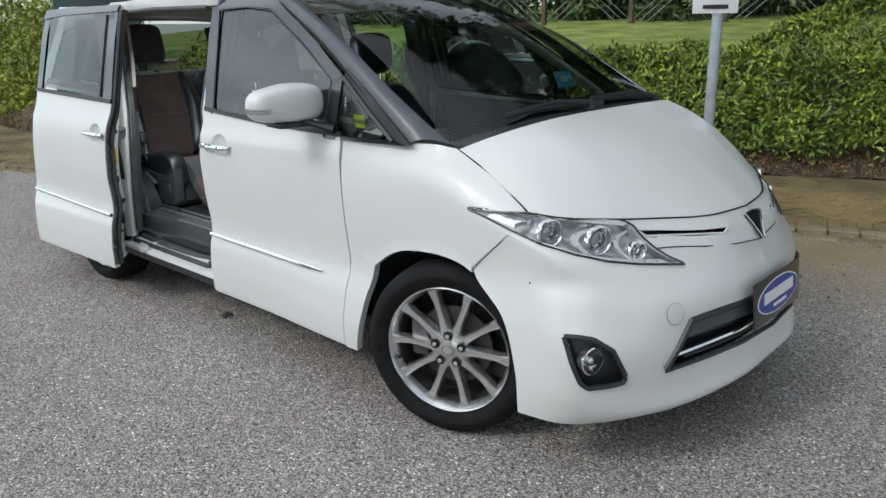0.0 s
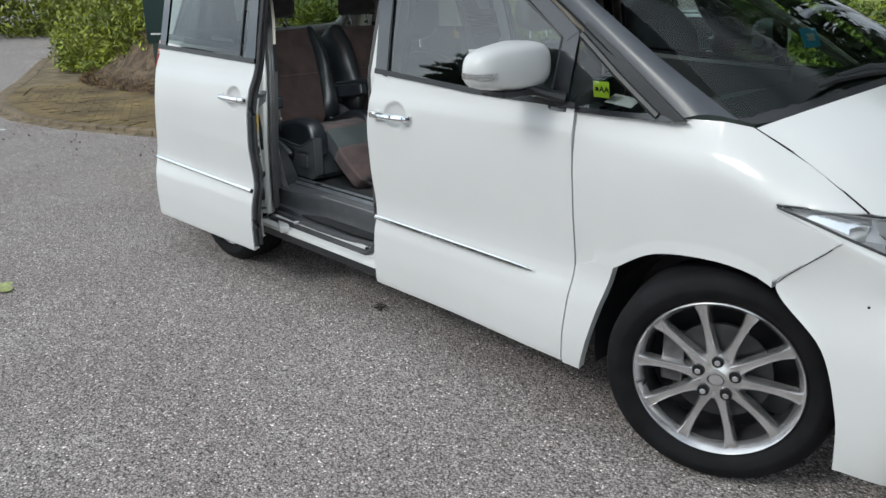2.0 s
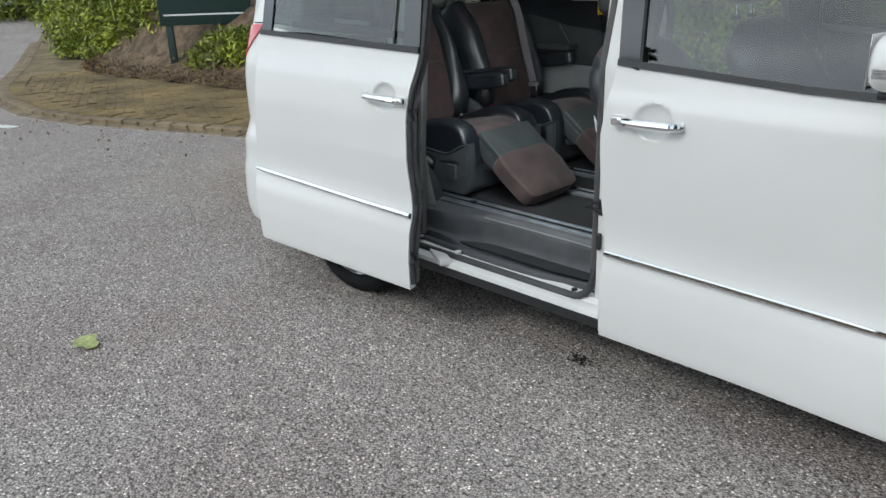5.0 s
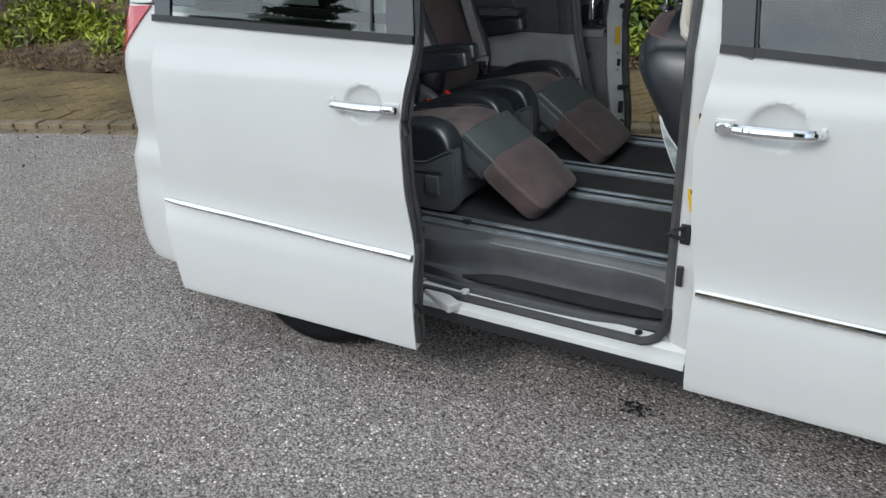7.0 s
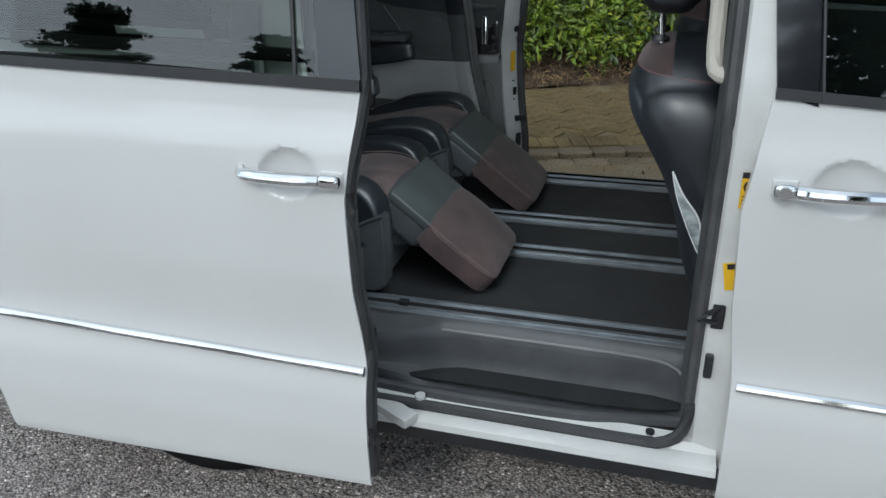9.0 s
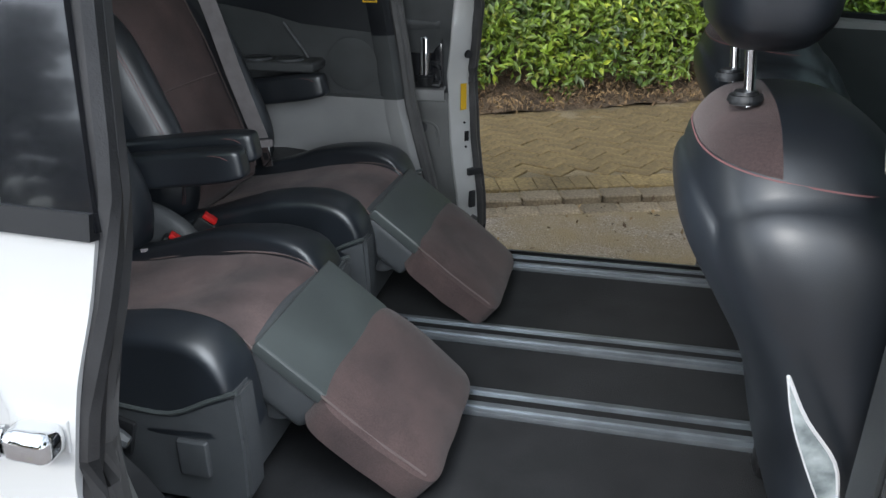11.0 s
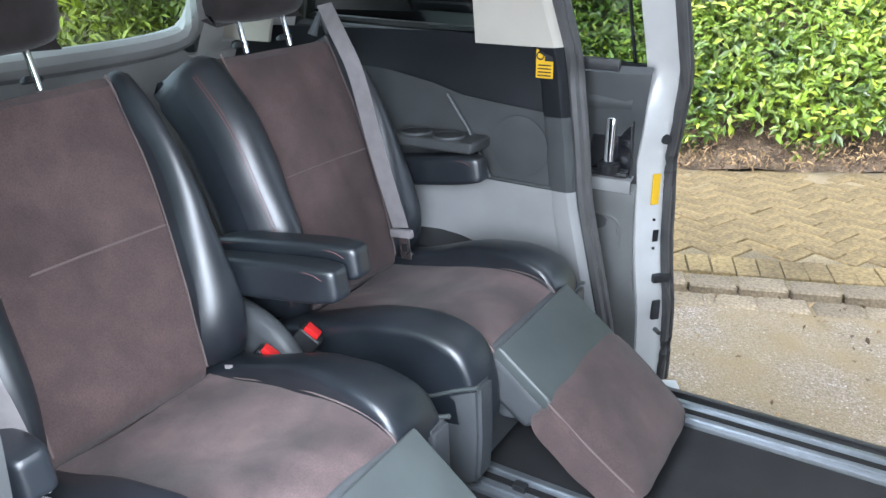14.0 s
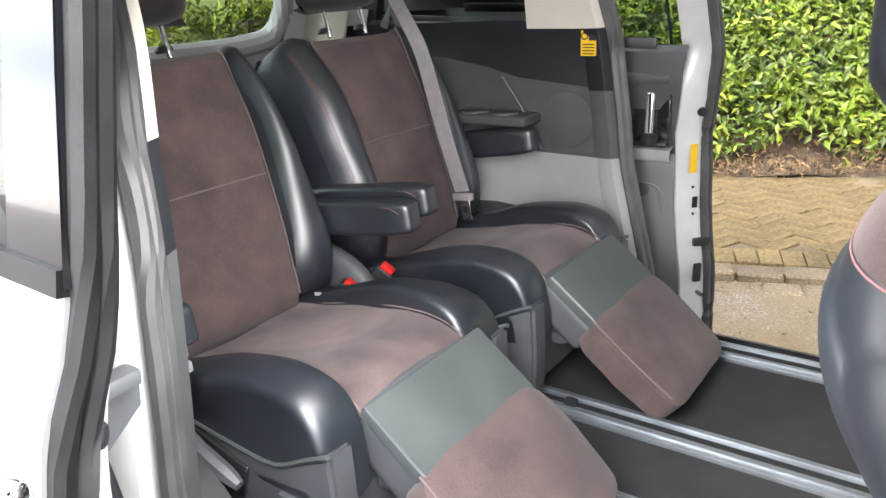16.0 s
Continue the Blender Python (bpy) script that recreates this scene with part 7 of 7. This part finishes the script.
both("window_reveal", lambda: sweep([side_point(x, z, -0.03) for x, z in ((0.2, 1.225), (-0.2, 1.232), (-0.54, 1.25), (-0.42, 1.52), (-0.1, 1.58), (0.18, 1.61))], 0.018, 8), TRIMDARK, PAIR)
lab = part("wall_label", box((0.044, 0.001, 0.066), pose(0.274, 0.757, 1.195)), YELLOW, car, "yellow warning label with black print")
part("label_ring", lathe([(0.007, 0), (0.009, 0.0008), (0.0105, 0)], 20, pose(0.263, 0.756, 1.214, 90, 0, 0)), INK, lab)
part("label_head", box((0.02, 0.0008, 0.026), pose(0.285, 0.756, 1.215)), INK, lab)
for k in range(4):
    part("print_bar", box((0.034, 0.0008, 0.003), pose(0.274, 0.756, 1.192 - 0.008 * k)), INK, lab)
# the rear edge of each door opening: the far one and the near one, by height
FAR_X = [(0.36, 0.468), (0.46, 0.452), (0.524, 0.440), (0.685, 0.402), (0.863, 0.360), (1.0, 0.345), (1.225, 0.313), (1.35, 0.280), (1.5, 0.232), (1.64, 0.190)]
FAR_Y = [(0.36, 0.690), (1.2, 0.690), (1.64, 0.628)]
NEAR_X = [(0.36, 0.394), (0.55, 0.379), (0.73, 0.366), (0.97, 0.368), (1.08, 0.370), (1.19, 0.358), (1.32, 0.356), (1.5, 0.30), (1.64, 0.25)]
NEAR_Y = [(0.36, 0.736), (0.55, 0.724), (0.73, 0.708), (0.97, 0.689), (1.08, 0.682), (1.19, 0.674), (1.32, 0.664), (1.5, 0.638), (1.64, 0.62)]


def opening_edge(xs, ys, flip):
    """The seal, painted frame and inner trim at the rear of one door opening."""
    def at(z, dx, dy):
        return V(smooth_table(xs, z) + dx, -(smooth_table(ys, z) + dy), z)

    def add(name, bm, mat, label=""):
        part(name, mirrored(bm) if flip else bm, mat, car, label)
    steps = [0.37 + 1.26 * k / 44 for k in range(45)]
    add("opening_seal", join(sweep([at(z, 0.010, 0.0) for z in steps], 0.015, 8), sweep([at(z, 0.022, 0.018) for z in steps], 0.013, 8)), SEAL, "grey rubber seal round the door opening")
    add("opening_frame", thicken(grid([[at(z, dx, dy) for z in [0.34 + 1.30 * k / 24 for k in range(25)]] for dx, dy in ((-0.004, 0.010), (0.006, 0.034), (0.002, 0.050), (-0.02, 0.064), (-0.09, 0.066), (-0.20, 0.066))]), 0.006), PAINT_IN, "white painted opening frame")
    split = 1.234 if flip else 1.209      # where the beige upper trim begins
    profile = ((0.004, -0.002), (-0.006, -0.022), (-0.014, -0.028), (-0.05, -0.026)) if flip else ((0.004, -0.002), (-0.002, -0.024), (-0.012, -0.042), (-0.05, -0.045), (-0.10, -0.040))
    for lo, hi, tone in ((0.46, 0.885, TRIMGREY if flip else TRIMDARK), (0.885, 1.07, TRIMDARK), (1.07, split, WAIST), (split, 1.64, BEIGE)):
        levels = [lo + (hi - lo) * k / 10 for k in range(11)]
        rows = [[at(z, dx, dy) for z in levels] for dx, dy in profile]
        if flip:      # the beige trim reaches back to the upright edge of the rear side window
            rows.append([at(z, (0.085 - smooth_table(xs, z)) if tone is BEIGE else -0.06, -0.020) for z in levels])
        add("frame_trim", thicken(grid(rows), 0.005), tone, "beige pillar trim" if tone is BEIGE else "")


opening_edge(NEAR_X, NEAR_Y, False)
opening_edge(FAR_X, FAR_Y, True)
both("frame_bumper", lambda: join(cyl(0.016, 0.013, 0.016, pose(0.305, -0.786, 0.80, 90, 0, 0), 14, 0.003), box((0.014, 0.012, 0.075), pose(0.325, -0.782, 0.79, 0, -14, 0), 0.005)), BLACK, PAIR, "black rubber bumper on the opening frame")
both("rail_recess", lambda: join(box((0.34, 0.006, 0.008), pose(0.10, -0.782, 1.172), 0.002), box((0.30, 0.008, 0.006), pose(0.08, -0.783, 1.135), 0.002)), STEEL, PAIR)
part("hinge_bracket", lean(slid(lambda: join(
    thicken(grid([[V(1.235, -0.765, 0.86), V(1.235, -0.765, 0.985)], [V(1.225, -0.715, 0.895), V(1.225, -0.715, 0.985)], [V(1.215, -0.645, 0.94), V(1.215, -0.645, 0.975)]]), 0.014, (0, 0, 0.9)),
    box((0.03, 0.05, 0.02), pose(1.225, -0.68, 0.985), 0.006)))()), SHELL, sliding_doors[0], "dark hinge bracket of the sliding door")
part("hinge_arm", lean(slid(lambda: sweep([(1.225, -0.715, 0.925), (1.215, -0.685, 0.80), (1.205, -0.672, 0.70)], [0.016, 0.018, 0.016], 10, 0.7))()), BLACK, sliding_doors[0])
both("slide_rail", lambda: box((0.80, 0.014, 0.03), pose(0.02, -half(0, 1.19) - 0.004, 1.196, 0, 1.5, 0), 0.004), BLACK, PAIR, "black slide rail below the rear window")
both("upper_rail", lambda: box((1.15, 0.06, 0.05), pose(0.78, -0.625, 1.655), 0.01), PAINT_IN, PAIR, "white opening rail under the roof")
both("upper_seal", lambda: sweep([(0.235, -0.64, 1.615), (0.7, -0.645, 1.63), (1.25, -0.645, 1.625)], 0.015, 8), SEAL, PAIR)
part("tailgate_trim", thicken(grid([[V(-0.83 + 0.05 * abs(y) ** 4, CY + y, z) for y in [-0.66 + 1.32 * k / 12 for k in range(13)]] for z in (0.5, 0.8, 1.1, 1.19)]), 0.01), TRIMGREY, car, "grey tailgate trim")
part("rear_window_trim", sweep(curve_points([(-0.82, -0.54, 1.22), (-0.82, 0.05, 1.20), (-0.82, 0.55, 1.205), (-0.79, 0.655, 1.27), (-0.72, 0.645, 1.42), (-0.64, 0.60, 1.56)], 40), 0.035, 10), TRIMGREY, car, "pale grey trim round the rear window")


# front seats
def split_above(bm, at, normal):
    """Cuts off what lies above a plane; gives the lower part, the upper part and the rim between them."""
    bmesh.ops.bisect_plane(bm, geom=bm.verts[:] + bm.edges[:] + bm.faces[:], plane_co=at, plane_no=normal)
    n = Vector(normal).normalized()
    top = bm.copy()
    for part_bm, s in ((bm, 1), (top, -1)):
        bmesh.ops.delete(part_bm, geom=[f for f in part_bm.faces if s * (f.calc_center_median() - at).dot(n) > 0], context="FACES")
    rim = [v.co.copy() for v in top.verts if any(e.is_boundary for e in v.link_edges)]
    mid = sum(rim, V(0, 0, 0)) / len(rim)
    rim.sort(key=lambda p: math.atan2((p.y - mid.y) / 0.235, (p.x - mid.x) / 0.1))
    return bm, top, rim


def front_seat(cy, label, dx=0.0):
    seat = new("front_seat")
    seat.parent = car
    tagged(seat, label=label)
    rear = [(0.46, 1.33), (0.675, 1.267), (0.80, 1.238), (0.89, 1.20), (0.96, 1.158), (1.03, 1.113), (1.10, 1.086), (1.19, 1.066)]
    body, top, rim = split_above(block((0.16, 0.25), lambda z: smooth_table(rear, z) + 0.155 + dx, 0.44, 1.195, cy, 2.8, 34), V(1.06 + dx, cy, 1.147), (0.10, 0, 1))
    part("backrest", body, LEATHER, seat, "black leather backrest")
    suede, patch, seam = split_above(top, V(1.20 + dx, cy, 1.15), (1, 0, 0))
    part("shoulder", suede, SUEDE, seat, "brown suede shoulder panel")
    part("shoulder_pad", patch, LEATHER, seat, "black leather shoulder pad")
    mid = sum(rim, V(0, 0, 0)) / len(rim)
    part("stitching", sweep([p + (p - mid) * 0.004 - V(0, 0, 0.003) for p in rim + rim[:1]], 0.0017, 5, caps=False), STITCH, seat)
    part("cushion", block((0.26, 0.245), lambda z: 1.62 + dx, 0.55, 0.72, cy, 5.0, 12), SUEDE, seat, "brown suede cushion")
    part("seat_base", box((0.5, 0.44, 0.14), pose(1.62, cy, 0.50), 0.02), SHELL, seat)
    hr = part("head_rest", block((0.068, 0.142), lambda z: 1.158 + dx * 0.3 - 0.3 * (z - 1.32) ** 2, 1.245, 1.49, cy, 3.6, 16), LEATHER, seat, "black leather head rest")
    for s in (-1, 1):
        part("post", cyl(0.0065, 0.0065, 0.10, pose(1.148 + dx * 0.5, cy + s * 0.07, 1.235, 0, -6, 0), 12), CHROME, hr)
        part("post_collar", cyl(0.022, 0.017, 0.014, pose(1.148 + dx * 0.5, cy + s * 0.07, 1.196, 0, -4, 0), 16, 0.004), BLACK, hr)
    part("rail_bracket", join(box((0.09, 0.05, 0.06), pose(1.36 + dx, cy + 0.19, 0.50), 0.012), cyl(0.018, 0.018, 0.06, pose(1.34, cy + 0.19, 0.495, 90, 0, 0), 14)), STEEL, seat, "steel rail bracket")
    return seat


driver = front_seat(-0.395, "black leather front seat with a brown suede shoulder, driver's side", -0.036)
front_seat(0.49, "black leather front seat with a brown suede shoulder, passenger's side", 0.05)
SLEEVE_A, SLEEVE_B = [(1.186, 0.945), (1.20, 0.89), (1.222, 0.835), (1.245, 0.785), (1.268, 0.742)], [(1.187, 0.945), (1.213, 0.895), (1.25, 0.845), (1.262, 0.80), (1.27, 0.742)]
sleeve = part("document_sleeve", thicken(grid([[V(x, -0.652, z) for x, z in line] for line in (SLEEVE_A, SLEEVE_B)]), 0.002), PRINTGREY, driver, "printed leaflet in a clear seat pocket")
part("sleeve_edge", sweep(curve_points([(x, -0.653, z) for x, z in SLEEVE_B], 16), 0.0022, 5), WHITE, sleeve, "white edge of the sleeve")
part("sleeve_edge", sweep(curve_points([(x, -0.653, z) for x, z in SLEEVE_A], 16), 0.0012, 5), WHITE, sleeve)

# dashboard and wheel, seen through the windscreen
part("dashboard", pad([(2.25, 0.86), (2.30, 0.98), (2.42, 1.04), (2.65, 1.06), (2.86, 1.09), (2.96, 1.12)], -0.66, 0.76, 0.12, 0.01, 0.05, 20, 25), DASH, car, "dark grey dashboard")
both("a_pillar_trim", lambda: sweep(curve_points([(2.72, -0.668, 1.10), (2.50, -0.672, 1.235), (2.17, -0.637, 1.43), (1.88, -0.585, 1.58)], 20), 0.024, 10), BEIGE, PAIR, "beige trim inside the windscreen pillar")
st = part("steering_wheel", lathe([(0.175, 0.0), (0.182, 0.012), (0.19, 0.012), (0.196, 0.0), (0.19, -0.012), (0.182, -0.012), (0.175, 0.0)], 40, pose(2.16, -0.38, 1.0, 0, -62, 0)), LEATHER, car, "black steering wheel")
part("wheel_hub", join(lathe([(0.06, -0.02), (0.055, 0.015), (0, 0.02)], 24, pose(2.16, -0.38, 1.0, 0, -62, 0)), box((0.04, 0.34, 0.015), pose(2.16, -0.38, 1.0, 0, -62, 0), 0.004)), BLACK, st)
both("front_door_trim", lambda: wall_patch([(1.42, 0.42), (2.40, 0.42)], [(1.42, 1.12), (2.40, 1.09)], 0.70, 16, 10, -0.02), TRIMDARK, PAIR)
both("b_pillar_upper_trim", lambda: thicken(grid([[V(x, -(0.70 - 0.25 * (z - 1.13)), z) for z in (1.13, 1.3, 1.5, 1.64)] for x in (1.29, 1.40)]), 0.01), BEIGE, PAIR)
part("rear_view_mirror", box((0.03, 0.22, 0.06), pose(2.18, CY, 1.50, 0, 0, 8), 0.012, 3), BLACK, car)
part("windscreen_card", box((0.003, 0.11, 0.085), pose(2.60, 0.46, 1.26, 0, -30, -12), 0.001), BLUECARD, car, "blue card behind the windscreen")
part("card_mark", box((0.002, 0.05, 0.03), pose(2.603, 0.46, 1.262, 0, -30, -12)), WHITE, car)
card = part("lime_card", box((0.064, 0.002, 0.052), pose(2.445, -0.742, 1.160, 8, 0, -4), 0.001), LIME, car, "lime green card behind the small window")
part("card_print", text_mesh("AA", 0.028, pose(2.458, -0.7465, 1.160, 98, 0, -4)), INK, card)
part("card_dot", lathe([(0.007, 0.0), (0.0, 0.001)], 16, pose(2.43, -0.7465, 1.161, 98, 0, -4)), INK, card)
part("paper_slip", box((0.10, 0.06, 0.001), pose(2.50, -0.70, 1.125, 20, 6, 0)), WHITE, car, "white paper slip on the dashboard")
part("print_bar", box((0.23, 0.002, 0.018), pose(0.03, -half(0.03, 1.225) - 0.001, 1.226, 12, 1.5, 0)), WHITE, car, "small white lettering strip on the rear window")

# ---------- paving, laid last ----------
def slab(sx, sy, h, bevel):
    bm = box((sx, sy, h), None, bevel, 1)
    me = bpy.data.meshes.new("brick")
    bm.to_mesh(me)
    bm.free()
    return me


brick_me = slab(0.1975, 0.0975, 0.06, 0.003)
brick_me.materials.append(PAVER)
sett_me = slab(0.20, 0.125, 0.12, 0.008)
sett_me.materials.append(KERB)

# kerb of setts along the road's edge
kerb = thing("kerb", "low kerb of weathered clay setts along the road", "kerb")
tagged(kerb, kind="structure")
path = [V(x, y, 0) for x, y in KERB_LINE if -16.5 < x < 8.5]
length = sum((b - a).length for a, b in zip(path, path[1:]))
count = int(length / 0.21)
pts = resample(path, count + 1)
rng = np.random.default_rng(31)
for a, b in zip(pts, pts[1:]):
    m = (a + b) / 2
    ang = math.degrees(math.atan2(b.y - a.y, b.x - a.x))
    ob = new("sett", sett_me)
    ob.parent = kerb
    ob.matrix_basis = pose(m.x, m.y, -0.018 + rng.normal() * 0.003, rng.normal() * 1.2, rng.normal() * 0.8, ang + rng.normal() * 1.0) @ Matrix.Translation((0, 0.03, 0))

    ob = new("sett", sett_me)      # the channel row at the road's level
    ob.parent = kerb
    ob.matrix_basis = pose(m.x, m.y, -0.052 + rng.normal() * 0.002, rng.normal() * 0.8, rng.normal() * 0.6, ang + rng.normal() * 1.0) @ Matrix.Translation((0.07, -0.10, 0))

# herringbone blocks
tmpl = bmesh.new()
tmpl.from_mesh(brick_me)
tv, tf = [v.co.copy() for v in tmpl.verts], [[v.index for v in f.verts] for f in tmpl.faces]
tmpl.free()
verts, faces, near = [], [], 0
turn = pose(0.5, 3.2, 0, 0, 0, 21 + 45)
L, W = 0.2, 0.1
for i in range(-80, 81):
    for j in range(-80, 81):
        for kind in (0, 1):
            # the pattern steps by one block's width along both diagonals
            ox, oy = i * W + j * 2 * L * 0.5, i * W - j * 2 * L * 0.5
            if kind == 0:
                c, a = V(ox + L / 2, oy + W / 2, 0), 0
            else:
                c, a = V(ox + W / 2 + L, oy + W - L / 2 + 0.0, 0), 90
            p = turn @ c
            if not -9.6 < p.x < 6.5:
                continue
            lo, hi = line_y(KERB_LINE, p.x) + 0.36, line_y(BASE_LINE, p.x) + 0.05
            if not lo < p.y < hi:
                continue
            m = turn @ pose(c.x, c.y, 0.018 + rng.normal() * 0.0022, rng.normal() * 0.9, rng.normal() * 0.9, a + rng.normal() * 0.7)
            if -0.6 < p.x < 2.3 and near < 300:
                ob = new("brick", brick_me)
                ob.parent = pavement
                ob.matrix_basis = m
                near += 1
            else:
                base = len(verts)
                verts += [m @ v for v in tv]
                faces += [[base + k for k in f] for f in tf]
edge = resample([V(x, y, 0) for x, y in KERB_LINE if -9.8 < x < 8.5], 183)      # a course of headers behind the kerb
for a, b in zip(edge, edge[1:]):
    m = pose(*((a + b) / 2), 0, 0, math.degrees(math.atan2(b.y - a.y, b.x - a.x)) + 90 + rng.normal() * 0.6) @ pose(0.197, 0, 0.019 + rng.normal() * 0.002, rng.normal() * 0.8, rng.normal() * 0.8, 0)
    base = len(verts)
    verts += [m @ v for v in tv]
    faces += [[base + k for k in f] for f in tf]
me = bpy.data.meshes.new("further_bricks")
me.from_pydata([tuple(v) for v in verts], [], faces)
me.materials.append(PAVER)
ob = new("further_bricks", me)
ob.parent = pavement
tagged(ob, kind="stuff")
